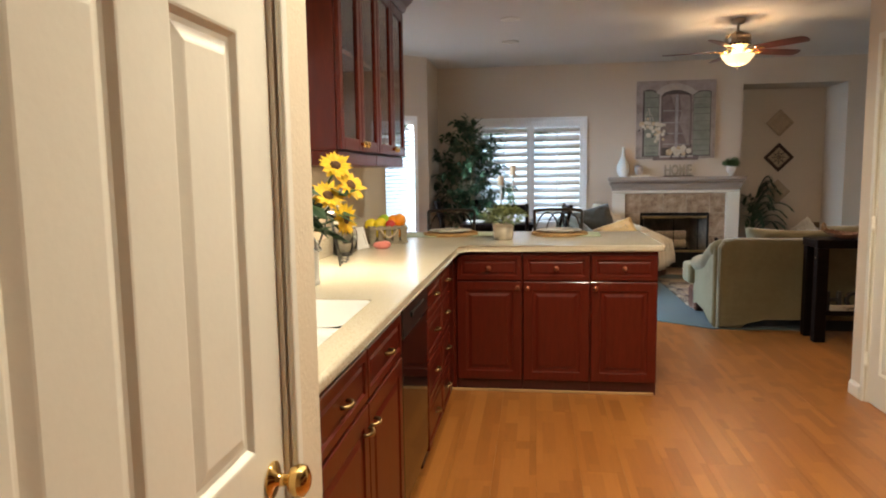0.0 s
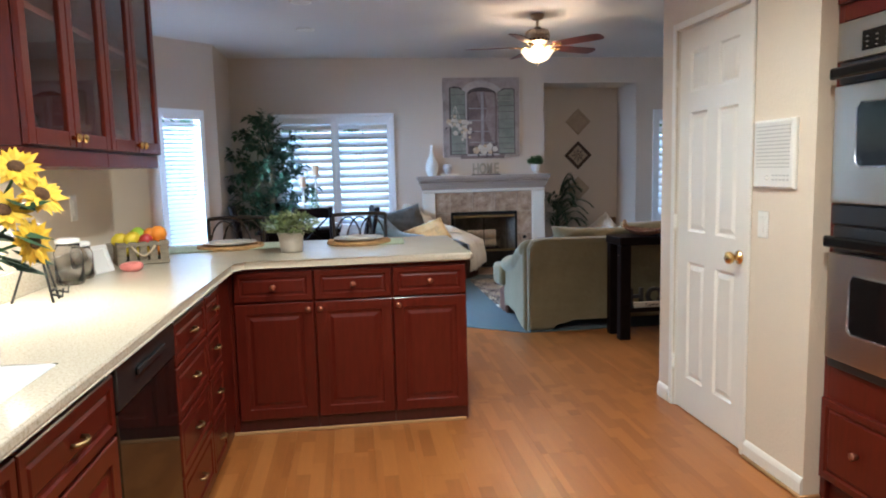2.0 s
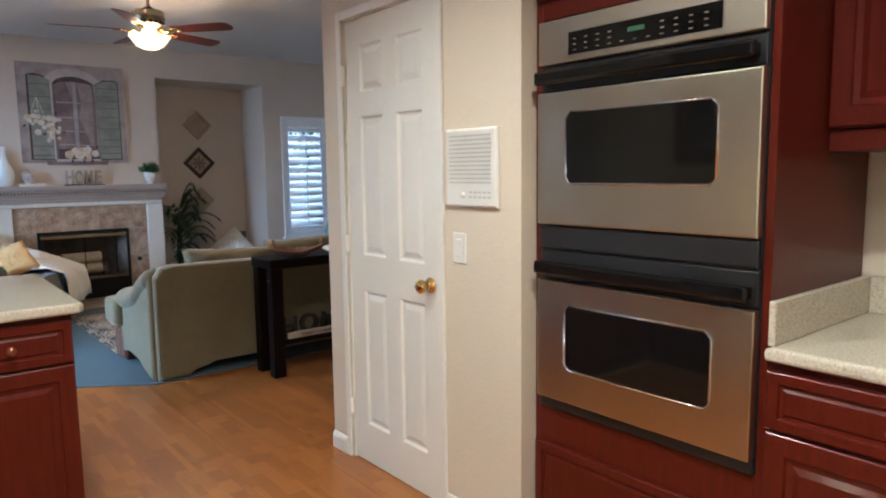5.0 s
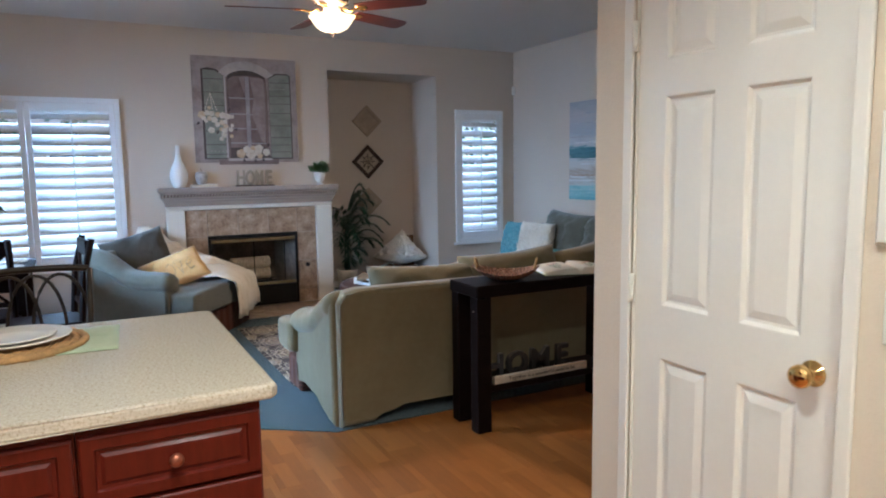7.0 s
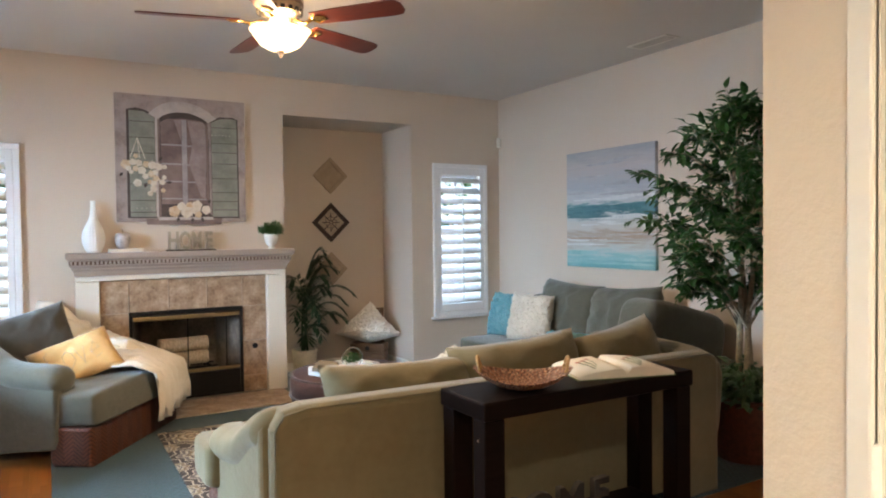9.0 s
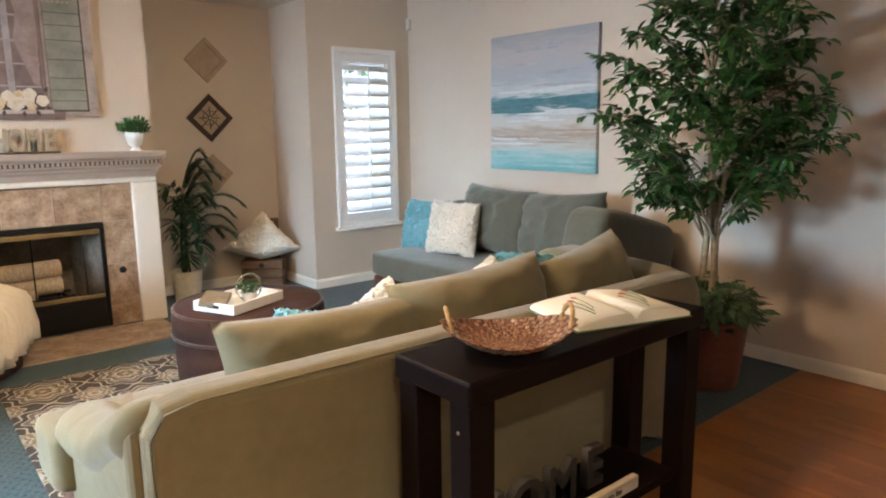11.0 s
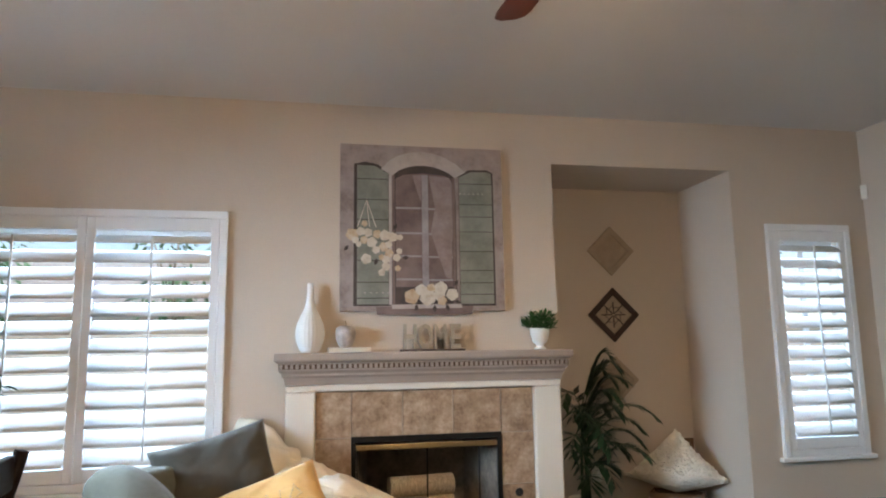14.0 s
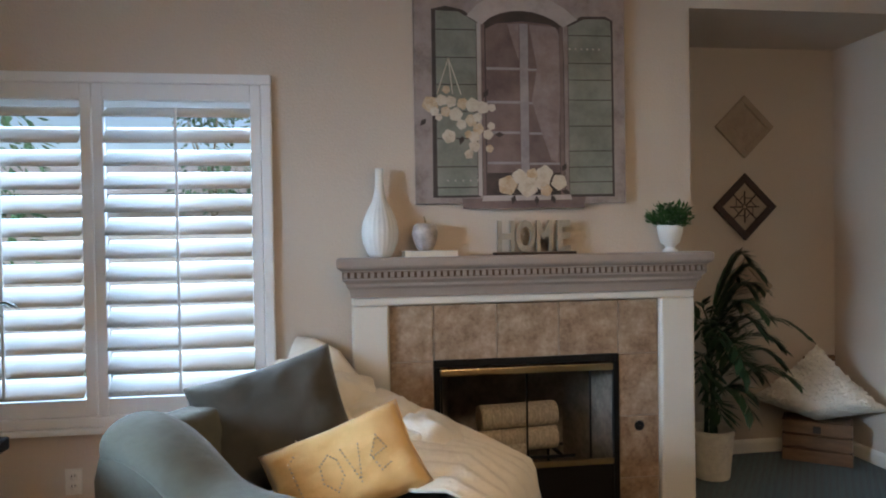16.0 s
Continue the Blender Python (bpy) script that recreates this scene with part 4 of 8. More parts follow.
for a, b, c, d in ((-0.452, 0.452, 0.735, 0.770), (-0.452, -0.425, 0.015, 0.735), (0.425, 0.452, 0.015, 0.735)):
    box(bm, a, b, -0.028, 0.001, c, d, 0.003)
part("firebox_frame", bm, BLACKM, fire, "black metal frame")
bm = bmesh.new()
box(bm, -0.424, 0.424, -0.020, 0.0, 0.015, 0.225, 0.003)
part("lower_panel", bm, BLACKM, fire, "black lower vent panel")
for z0, z1 in ((0.690, 0.722), (0.232, 0.258)):
    bm = bmesh.new()
    box(bm, -0.424, 0.424, -0.026, -0.006, z0, z1, 0.004)
    part("trim_bar", bm, DULLBR, fire, "dull brass trim bar")
for x in (-0.42, -0.006, 0.31):
    bm = bmesh.new()
    box(bm, x, x + 0.008, -0.004, 0.004, 0.258, 0.69)
    part("door_edge", bm, BLACKM, fire, "thin edge of a folding glass door")
for x, z, r in ((-0.02, 0.335, 0.062), (-0.02, 0.452, 0.062), (-0.14, 0.30, 0.05)):
    log = solo("birch_log", turned(bmesh.new(), [(r * 0.96, -0.20), (r, -0.19), (r * 0.97, 0.0), (r, 0.19), (r * 0.96, 0.20)], 18), LOG, (2.5 + x, 9.76 + 0.14, z), "pale birch log stacked in the firebox", "log", group="fireplace logs")
    log.matrix_basis = pose(2.50 + x + (0.0 if r > 0.055 else -0.05), 9.76 + (0.13 if r > 0.055 else 0.07), z - (0 if r > 0.055 else 0.02), 0, 90, 6)
    bm = bmesh.new()
    turned(bm, [(0.001, 0.2005), (r * 0.9, 0.2015)], 18, None, False)
    part("cut_end", bm, LOGE, log)
solo("log_grate", tube(tube(tube(bmesh.new(), [(-0.27, -0.02, 0.26), (0.27, -0.02, 0.26)], 0.009), [(-0.27, 0.17, 0.26), (0.27, 0.17, 0.26)], 0.009), [(0.2, -0.05, 0.27), (0.2, 0.2, 0.255), (0.2, 0.2, 0.11)], 0.009), BLACKM, (2.48, 9.83, 0), "black iron grate under the logs", "grate")
bm = bmesh.new()
turned(bm, [(0.024, 0.0), (0.024, 0.005), (0.018, 0.008), (0.001, 0.008)], 18, None, False)
part("gas_key", bm, BLACKM, fire, "round gas key plate", pose(0.555, -0.019, 0.41, 90))
# hearth tiles
hearth = thing("hearth", (2.50, 9.45, 0), 0, "flush tan tile hearth before the fireplace", "hearth")
hearth["kind"] = "structure"
bm = bmesh.new()
box(bm, -0.80, 0.79, -0.285, 0.26, 0.003, 0.008)
part("grout_bed", bm, GROUT, hearth)
for k in range(5):
    for j in range(2):
        bm = bmesh.new()
        x0, y0 = -0.80 + k * 0.318, -0.285 + j * 0.272
        box(bm, x0 + 0.003, x0 + 0.315, y0 + 0.003, y0 + 0.269, 0.0075, 0.013, 0.002, 1)
        part("tile", bm, TILE, hearth)


# ---- plants ----
def crown(bm, blobs, count, size, seed, droop=0.5):
    """Leaves scattered in the given ellipsoids, hanging outwards."""
    rnd = random.Random(seed)
    for cx, cy, cz, rx, ry, rz, share in blobs:
        for _ in range(int(count * share)):
            while True:
                q = Vector((rnd.uniform(-1, 1), rnd.uniform(-1, 1), rnd.uniform(-1, 1)))
                if 0.25 < q.length < 1:
                    break
            p = Vector((cx + q.x * rx, cy + q.y * ry, cz + q.z * rz))
            d = Vector((q.x + rnd.uniform(-0.6, 0.6), q.y + rnd.uniform(-0.6, 0.6), -droop + rnd.uniform(-0.5, 0.5)))
            s = size * rnd.uniform(0.7, 1.25)
            leaf(bm, p, d, Vector((rnd.uniform(-0.5, 0.5), rnd.uniform(-0.5, 0.5), 1)), s, s * 0.5)


def ficus(at, label, material, seed, fork, low, high, reach, limbs, leaf_len, limit=99.0):
    """A tree of twisted stems that fork at a height; limbs carry twigs, and twigs carry leaves. reach(azimuth, t) is the crown's radius at t of its height."""
    root = thing("ficus_tree", at, 0, label, "tree")
    rnd = random.Random(seed)
    stems, leaves = bmesh.new(), bmesh.new()
    axes = []
    for k in range(3):
        a = 2.1 * k + 0.6
        line = glide([(0.045 * math.cos(a), 0.045 * math.sin(a), 0.02), (0.04 * math.cos(a + 1.2), 0.04 * math.sin(a + 1.2), fork * 0.5), (0.03 * math.cos(a + 2.2), 0.03 * math.sin(a + 2.2), fork), (0.10 * math.cos(a + 2.6), 0.10 * math.sin(a + 2.6), (fork + high) / 2), (0.08 * math.cos(a + 2.2), 0.08 * math.sin(a + 2.2), high - 0.18)], 5)
        tube(stems, line, 0.024, 8, False, 0.006)
        axes.append(line)
    for k in range(limbs):
        t = (k + 0.5) / limbs
        az = 2.39996 * k + rnd.uniform(-0.3, 0.3)
        z1 = low + (high - low) * t
        R = reach(az, t) * rnd.uniform(0.75, 1.08)
        line = axes[k % 3]
        z0 = max(fork * 0.8, z1 - 0.28 - 0.25 * R)
        p0 = min(line, key=lambda q: abs(q.z - z0))
        p3 = Vector((R * math.cos(az), R * math.sin(az), z1))
        p3.x = min(p3.x, limit)
        mid = p0.lerp(p3, 0.5) + Vector((0, 0, 0.07))
        bough = glide([p0, mid, p3], 5)
        tube(stems, bough, 0.008, 6, False, 0.003)
        for j in range(3, len(bough)):
            for q in range(2):
                d = (bough[j] - bough[j - 1]).normalized() + Vector((rnd.uniform(-0.9, 0.9), rnd.uniform(-0.9, 0.9), rnd.uniform(-0.5, 0.5)))
                L = rnd.uniform(0.10, 0.20)
                tip = bough[j] + d.normalized() * L + Vector((0, 0, -0.03))
                tip.x = min(tip.x, limit)
                tube(stems, [bough[j], bough[j].lerp(tip, 0.5) + Vector((0, 0, 0.015)), tip], 0.0028, 4, False, 0.0012)
                for n in range(7):
                    u = 0.2 + 0.8 * n / 6
                    p = bough[j].lerp(tip, u)
                    e = d.normalized() * 0.7 + Vector((rnd.uniform(-1, 1), rnd.uniform(-1, 1), rnd.uniform(-0.9, 0.25)))
                    size = leaf_len * rnd.uniform(0.7, 1.2)
                    if p.x + size * max(0.0, e.normalized().x) > limit:
                        e.x = -abs(e.x)
                    oval_leaf(leaves, p, e, Vector((rnd.uniform(-0.4, 0.4), rnd.uniform(-0.4, 0.4), 1)), size, size * 0.52)
    part("trunk", stems, BARK, root, "pale slender trunks and twigs")
    part("crown", leaves, material, root, "glossy dark green leaves")
    return root


def wide_crown(az, t):
    return 0.52 * (1 - abs(2 * t - 0.9) ** 2.2 * 0.75) * (1.08 if math.cos(az - 2.4) > 0.2 else 0.92)


def bushy_crown(az, t):
    return 0.44 * (1 - abs(2 * t - 0.8) ** 2.5 * 0.6)


ficus((5.12, 6.36, 0.0), "tall ficus tree in a red-brown wicker basket", LEAF, 5, 0.98, 1.00, 2.12, wide_crown, 36, 0.080, 0.54)


def basket_pot(name, at, r0, r1, h, rows, material, label, soil=True):
    root = thing(name, at, 0, label, "basket")
    bm = bmesh.new()
    prof = []
    for k in range(rows):
        z0, z1 = h * k / rows, h * (k + 1) / rows
        ra, rb = r0 + (r1 - r0) * k / rows, r0 + (r1 - r0) * (k + 1) / rows
        prof += [(ra - 0.004, z0), ((ra + rb) / 2 + 0.005, (z0 + z1) / 2)]
    prof += [(r1 + 0.004, h), (r1 - 0.012, h), (r1 - 0.016, h - 0.05)]
    turned(bm, prof, 40, None, False)
    turned(bm, [(0.001, 0.002), (r0, 0.001)], 40, None, False)
    part("woven_body", bm, material, root)
    bm = bmesh.new()
    tube(bm, [((r1 + 0.002) * math.cos(a), (r1 + 0.002) * math.sin(a), h) for a in (2 * math.pi * k / 40 for k in range(40))], 0.010, 6, True)
    part("rim", bm, material, root)
    return root


basket_pot("wicker_basket_pot", (5.12, 6.36, 0.005), 0.165, 0.205, 0.37, 14, REDWICK, "red-brown wicker basket holding a ficus tree")
bm = bmesh.new()
crown(bm, [(0, 0, 0.44, 0.28, 0.28, 0.11, 1.0), (0.0, 0.0, 0.52, 0.20, 0.2, 0.08, 0.4)], 420, 0.080, 8, 0.3)
solo("ivy", bm, IVY, (5.12, 6.36, 0), "variegated green ivy over the rim of the wicker basket", "plant")

ficus((-0.26, 9.22, 0.0), "bushy dark green ficus tree in the nook corner", LEAFD, 11, 0.62, 0.72, 1.98, bushy_crown, 26, 0.085)
basket_pot("planter", (-0.26, 9.22, 0.0), 0.14, 0.17, 0.30, 9, WICKER, "brown woven planter holding a ficus tree")

# palm in the niche
palm = thing("potted_palm", (3.625, 10.09, 0.004), 0, "dark green palm with drooping fronds in a white rope pot", "plant")
rows = []
for k in range(11):
    z = 0.010 + k * 0.0205
    rows += [(0.094 + 0.021 * k / 11, z - 0.010), (0.099 + 0.022 * k / 11, z), (0.095 + 0.022 * k / 11, z + 0.009)]
bm = bmesh.new()
turned(bm, rows + [(0.121, 0.240), (0.121, 0.268), (0.110, 0.268), (0.107, 0.216)], 32, None, False)
turned(bm, [(0.001, 0.001), (0.094, 0.001)], 32, None, False)
part("rope_pot", bm, SISAL, palm, "white coiled rope pot")
bm = bmesh.new()
turned(bm, [(0.001, 0.216), (0.107, 0.216)], 24, None, False)
part("soil", bm, SOOT, palm)
rnd = random.Random(4)
for k in range(3):
    bm = bmesh.new()
    a = 2.1 * k
    tube(bm, glide([(0.03 * math.cos(a), 0.03 * math.sin(a), 0.205), (0.02 * math.cos(a + 1), 0.02 * math.sin(a + 1), 0.55), (0.03 * math.cos(a + 2), 0.03 * math.sin(a + 2), 0.85 - 0.12 * k)], 4), 0.013, 8, False, 0.008)
    part("stem", bm, PALM, palm)
FRONDS = ((-25, 0.94, 0.58, 0.22, 0.26, 1), (-42, 0.66, 0.52, 0.24, 0.22, 1), (8, 1.05, 0.44, 0.26, 0.14, 1), (-62, 1.02, 0.40, 0.24, 0.24, 1), (-85, 0.92, 0.36, 0.20, 0.30, 0), (-12, 0.80, 0.48, 0.20, 0.30, 1), (-110, 1.00, 0.30, 0.22, 0.30, 0), (-135, 0.86, 0.28, 0.18, 0.34, 0), (-70, 0.70, 0.34, 0.16, 0.36, 0), (-100, 0.66, 0.20, 0.06, 0.16, 0), (-40, 1.10, 0.32, 0.30, 0.12, 1), (-150, 1.08, 0.26, 0.24, 0.26, 0), (30, 0.92, 0.40, 0.22, 0.24, 1), (-35, 0.70, 0.26, 0.08, 0.14, 1), (-20, 1.14, 0.24, 0.30, 0.04, 1))
FRONDS += tuple((az + 17, z0 - 0.07, reach * 0.85, rise * 0.9, droop, fine) for az, z0, reach, rise, droop, fine in FRONDS if z0 > 0.79)
for az, z0, reach, rise, droop, fine in FRONDS:
    a = radians(az)
    reach *= 0.82
    pts = [Vector((math.cos(a) * reach * t, math.sin(a) * reach * t, z0 - 0.26 + rise * (1.2 if fine else 0.9) * math.sin(t * 1.9) - droop * (0.50 if fine else 0.56) * t ** 2.4)) for t in [j / 12 for j in range(13)]]
    bm = bmesh.new()
    tube(bm, pts, 0.0042, 5, False, 0.0012)
    step = 1 if fine else 2
    for j in range(3, 13, step):
        d = (pts[j] - pts[j - 1]).normalized()
        s = d.cross(Vector((0, 0, 1))).normalized()
        taper = 1.0 - 0.45 * abs(j - 6) / 7
        for side in (-1, 1):
            for q in ((0, 0.33, 0.66) if fine else (0, 0.5)):
                e = d * 0.85 + s * side * 0.75 + Vector((0, 0, -0.06 - 0.22 * rnd.random()))
                L = (0.135 if fine else 0.17) * taper * rnd.uniform(0.85, 1.1)
                leaf(bm, pts[j] - (pts[j] - pts[j - 1]) * q, e, Vector((0, 0, 1)), L, 0.017 if fine else 0.036, 0.12)
    part("frond", bm, PALM, palm, "arching feathered green frond" if fine else "drooping broad-leaved green frond")


# ---- upholstery ----
def cush(name, parent, a, b, c, at, turn=(0, 0, 0), material=None, e=(0.35, 0.28), wr=0.006, seed=1.0, sag=0.0, label=""):
    bm = bmesh.new()
    soft(bm, a, b, c, e[0], e[1], pose(*at, *turn), 40, 20, wr, seed, sag)
    return part(name, bm, material, parent, label)


def pad(name, parent, w, h, t, at, turn, material, seed, label="", shag=0.0, wr=0.02):
    bm = bmesh.new()
    pillow(bm, w, h, t, pose(*at, *turn), 24, wr, seed, shag)
    return part(name, bm, material, parent, label)


# sectional sofa seen from behind; local x to its far end, y away from the back panel
so = thing("sectional_sofa", (2.15, 6.08, 0.004), 0, "sage green sofa seen from behind with loose back cushions", "sofa")
bm = bmesh.new()
SOFA = [(0.0, 0.0), (0.20, 0.0), (0.30, 0.10), (0.36, 0.125), (2.00, 0.125), (2.06, 0.10), (2.16, 0.0), (2.38, 0.0), (2.38, 0.68), (2.36, 0.72), (2.30, 0.745), (0.12, 0.765), (0.045, 0.75), (0.0, 0.69)]
fa, fb = [bm.verts.new((x, 0.0, z)) for x, z in SOFA], [bm.verts.new((x, 0.135, z)) for x, z in SOFA]
bm.faces.new(fa)
bm.faces.new(fb[::-1])
for k in range(len(SOFA)):
    bm.faces.new((fa[k], fb[k], fb[(k + 1) % len(SOFA)], fa[(k + 1) % len(SOFA)]))
bmesh.ops.bevel(bm, geom=[e for e in bm.edges if abs(e.verts[0].co.y - e.verts[1].co.y) < 0.01], offset=0.042, segments=5, profile=0.5, affect="EDGES", clamp_overlap=False)
part("back_panel", bm, SAGE, so, "upholstered back panel with cut-out foot rail")
bm = bmesh.new()
tube(bm, [(0.010, 0.012, 0.05), (0.010, 0.012, 0.68), (0.05, 0.010, 0.738), (0.13, 0.010, 0.752), (2.3, 0.010, 0.733)], 0.004, 6)
part("piping", bm, SAGE, so)
# near arm: curved side panel and rolled top
bm = bmesh.new()
cut_out(bm, [(0.055, 0.0), (0.17, 0.01), (0.24, 0.07), (0.36, 0.115), (0.62, 0.13), (0.70, 0.11), (0.76, 0.06), (0.80, 0.06), (0.80, 0.42), (0.70, 0.45), (0.56, 0.475), (0.42, 0.51), (0.30, 0.57), (0.20, 0.64), (0.055, 0.70)], -0.03, 0.12, 0.025)
part("arm_panel", bm, SAGE, so, "pale sage side panel")
part("arm_roll", roll(bmesh.new(), [(0.055, 0.06, 0.675), (0.050, 0.16, 0.655), (0.045, 0.27, 0.60), (0.040, 0.40, 0.53), (0.040, 0.56, 0.49), (0.040, 0.70, 0.468), (0.040, 0.82, 0.45)], 0.105, 0.085), SAGE, so, "rolled arm top")
part("arm_front", roll(bmesh.new(), [(0.045, 0.755, 0.10), (0.045, 0.765, 0.22), (0.045, 0.770, 0.33), (0.045, 0.770, 0.42)], 0.070, 0.045, 16), SAGE, so, "padded arm front")
cush("far_arm", so, 0.14, 0.44, 0.26, (2.32, 0.46, 0.50), (4, 0, 0), SAGE, (0.4, 0.3), 0.006, 2.0)
bm = bmesh.new()
box(bm, 0.13, 2.36, 0.16, 0.92, 0.14, 0.28, 0.02)
part("seat_base", bm, SAGE, so)
for k in range(2):
    cush("seat_cushion", so, 0.56, 0.43, 0.095, (0.68 + 1.10 * k, 0.60, 0.365), (0, 0, 0), SAGE, (0.28, 0.2), 0.006, 3.0 + k)
cush("seat_nose", so, 0.17, 0.15, 0.10, (0.08, 0.87, 0.36), (0, 0, 0), SAGE, (0.3, 0.3), 0.004, 7.0)
for k, (x, w, tl, zz) in enumerate(((0.67, 0.76, -18, 0.585), (1.30, 0.74, -15, 0.625), (1.94, 0.66, -17, 0.63))):
    pad("back_cushion", so, w, 0.50, 0.25, (x, 0.29, zz), (tl, (2, -3, -8)[k], (1, -2, 4)[k]), SAGE, 2.3 + k, "loose sage back cushion", 0, 0.017)
for x in (-0.03, 2.15):
    bm = bmesh.new()
    box(bm, x, x + 0.18, 0.72, 0.99, 0.0, 0.22, 0.03, 3)
    part("rattan_foot", bm, RATTAN, so, "woven rattan corner foot")
for k, (x, y, z, mt, w) in enumerate(((0.80, 0.47, 0.550, SHAGT, 0.38), (1.05, 0.46, 0.575, SHAGW, 0.38), (1.63, 0.48, 0.590, SHAGW, 0.38), (1.95, 0.48, 0.620, SHAGT, 0.42))):
    bm = bmesh.new()
    pillow(bm, w, 0.42, 0.15, pose(0, 0, 0, -36, (12, -24, -20, 9)[k], 0), 54, 0.01, k + 5.0, 0.009)
    solo("throw_pillow", bm, mt, (2.15 + x, 6.08 + y + 0.09, z), "%s shaggy throw pillow on the sage sofa" % ("turquoise" if mt is SHAGT else "ivory"), "pillow", group="sofa pillows")

# loveseat by the side wall; local x along the wall to the south, y towards the wall
lo = thing("loveseat", (4.70, 9.04, 0.004), -90, "grey-green loveseat on a woven rattan base against the wall", "sofa")
bm = bmesh.new()
box(bm, 0.04, 2.06, 0.05, 0.90, 0.09, 0.24, 0.03, 3)
part("rattan_base", bm, RATTAN, lo, "woven rattan base")
for x in (0.03, 1.86):
    bm = bmesh.new()
    box(bm, x, x + 0.20, 0.03, 0.28, 0.0, 0.24, 0.025, 3)
    part("rattan_foot", bm, RATTAN, lo)
cush("seat_cushion", lo, 1.02, 0.44, 0.10, (1.02, 0.44, 0.335), (0, 0, 0), MOSS, (0.22, 0.14), 0.006, 3.3)
cush("back_frame", lo, 1.04, 0.12, 0.28, (1.08, 0.86, 0.52), (-6, 0, 0), MOSS, (0.3, 0.2), 0.005, 1.7)
cush("low_arm", lo, 0.10, 0.25, 0.15, (0.10, 0.72, 0.50), (0, 0, 0), MOSS, (0.4, 0.4), 0.006, 2.2)
cush("far_arm", lo, 0.15, 0.42, 0.26, (2.02, 0.52, 0.60), (-14, 0, 0), MOSS, (0.4, 0.3), 0.008, 2.9)
for k, (x, w) in enumerate(((0.78, 0.70), (1.42, 0.74))):
    pad("back_cushion", lo, w, 0.52, 0.30, (x, 0.68, 0.685), (-14, (3, -4)[k], (2, -3)[k]), MOSS, 1.3 + k, "loose grey-green back cushion", 0, 0.03)
for x, y, z, w, mt, nm in ((5.16, 8.87, 0.615, 0.42, SHAGT, "turquoise"), (5.10, 8.45, 0.635, 0.46, SHAGW, "ivory")):
    bm = bmesh.new()
    pillow(bm, w, 0.42, 0.17, pose(0, 0, 0, -16, 0, 0), 34, 0.01, 1.0 + x, 0.013)
    solo("throw_pillow", bm, mt, (x, y, z), "%s shaggy throw pillow on the grey-green loveseat" % nm, "pillow", -78, "loveseat pillows")

# oversized chair by the window; local -y is its front
CHAIR = pose(2.015, 8.725, 0.004, 0, 0, 55.5)
ch = thing("oversized_armchair", (2.015, 8.725, 0.004), 55.5, "grey-green oversized armchair on a woven rattan base", "armchair")
bm = bmesh.new()
cut_out(bm, [(0.02, 0.0), (0.26, 0.0), (0.28, 0.05), (0.28, 0.24), (0.02, 0.24)], -0.55, 0.555, 0.02)
part("rattan_base", bm, RATTAN, ch, "herringbone woven rattan base")
bm = bmesh.new()
box(bm, -0.36, 0.50, 0.28, 1.0, 0.08, 0.27, 0.025, 3)
part("seat_base", bm, MOSS, ch)
cush("seat_nose", ch, 0.555, 0.175, 0.108, (0.005, 0.165, 0.342), (0, 0, 0), MOSS, (0.2, 0.14), 0.005, 4.9)
cush("seat_cushion", ch, 0.42, 0.40, 0.108, (0.06, 0.58, 0.345), (0, 0, 0), MOSS, (0.25, 0.16), 0.006, 4.4)
ARM = [(1.0, 0.0), (0.90, 0.0), (0.875, 0.05), (0.83, 0.085), (0.28, 0.10), (0.24, 0.11), (0.22, 0.16), (0.22, 0.49), (0.30, 0.505), (0.46, 0.51), (0.56, 0.53), (0.64, 0.585), (0.72, 0.645), (0.82, 0.69), (0.92, 0.70), (0.985, 0.69), (1.0, 0.60)]
for x0, x1, nm in ((-0.575, -0.375, "near"), (0.40, 0.55, "far")):
    bm = bmesh.new()
    low = 1.0 if nm == "near" else 0.80
    cut_out(bm, [(y if nm == "near" else max(y, 0.34), z * low if z > 0.3 else z) for y, z in ARM], x0, x1, 0.022)
    part("arm_panel", bm, MOSS, ch)
part("arm_roll", roll(bmesh.new(), [(-0.475, 0.19, 0.505), (-0.475, 0.32, 0.520), (-0.475, 0.45, 0.525), (-0.475, 0.56, 0.548), (-0.475, 0.64, 0.600), (-0.475, 0.72, 0.655), (-0.472, 0.82, 0.700), (-0.470, 0.91, 0.712), (-0.468, 1.0, 0.690)], 0.118, 0.088), MOSS, ch, "rolled sloping arm")
part("arm_front", roll(bmesh.new(), [(-0.475, 0.235, 0.12), (-0.475, 0.225, 0.24), (-0.475, 0.215, 0.36), (-0.475, 0.21, 0.48)], 0.10, 0.05, 16), MOSS, ch, "padded arm front")
part("far_arm_roll", roll(bmesh.new(), [(0.475, 0.36, 0.42), (0.475, 0.55, 0.43), (0.475, 0.75, 0.48), (0.475, 0.95, 0.54)], 0.09, 0.07), MOSS, ch)
cush("back_frame", ch, 0.46, 0.10, 0.36, (0.02, 0.93, 0.39), (-5, 0, 0), MOSS, (0.3, 0.2), 0.005, 5.7)
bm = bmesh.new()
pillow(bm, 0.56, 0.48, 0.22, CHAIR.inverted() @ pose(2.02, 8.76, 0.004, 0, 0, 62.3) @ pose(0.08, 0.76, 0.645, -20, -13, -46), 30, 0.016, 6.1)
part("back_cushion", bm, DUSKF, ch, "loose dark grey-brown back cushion")

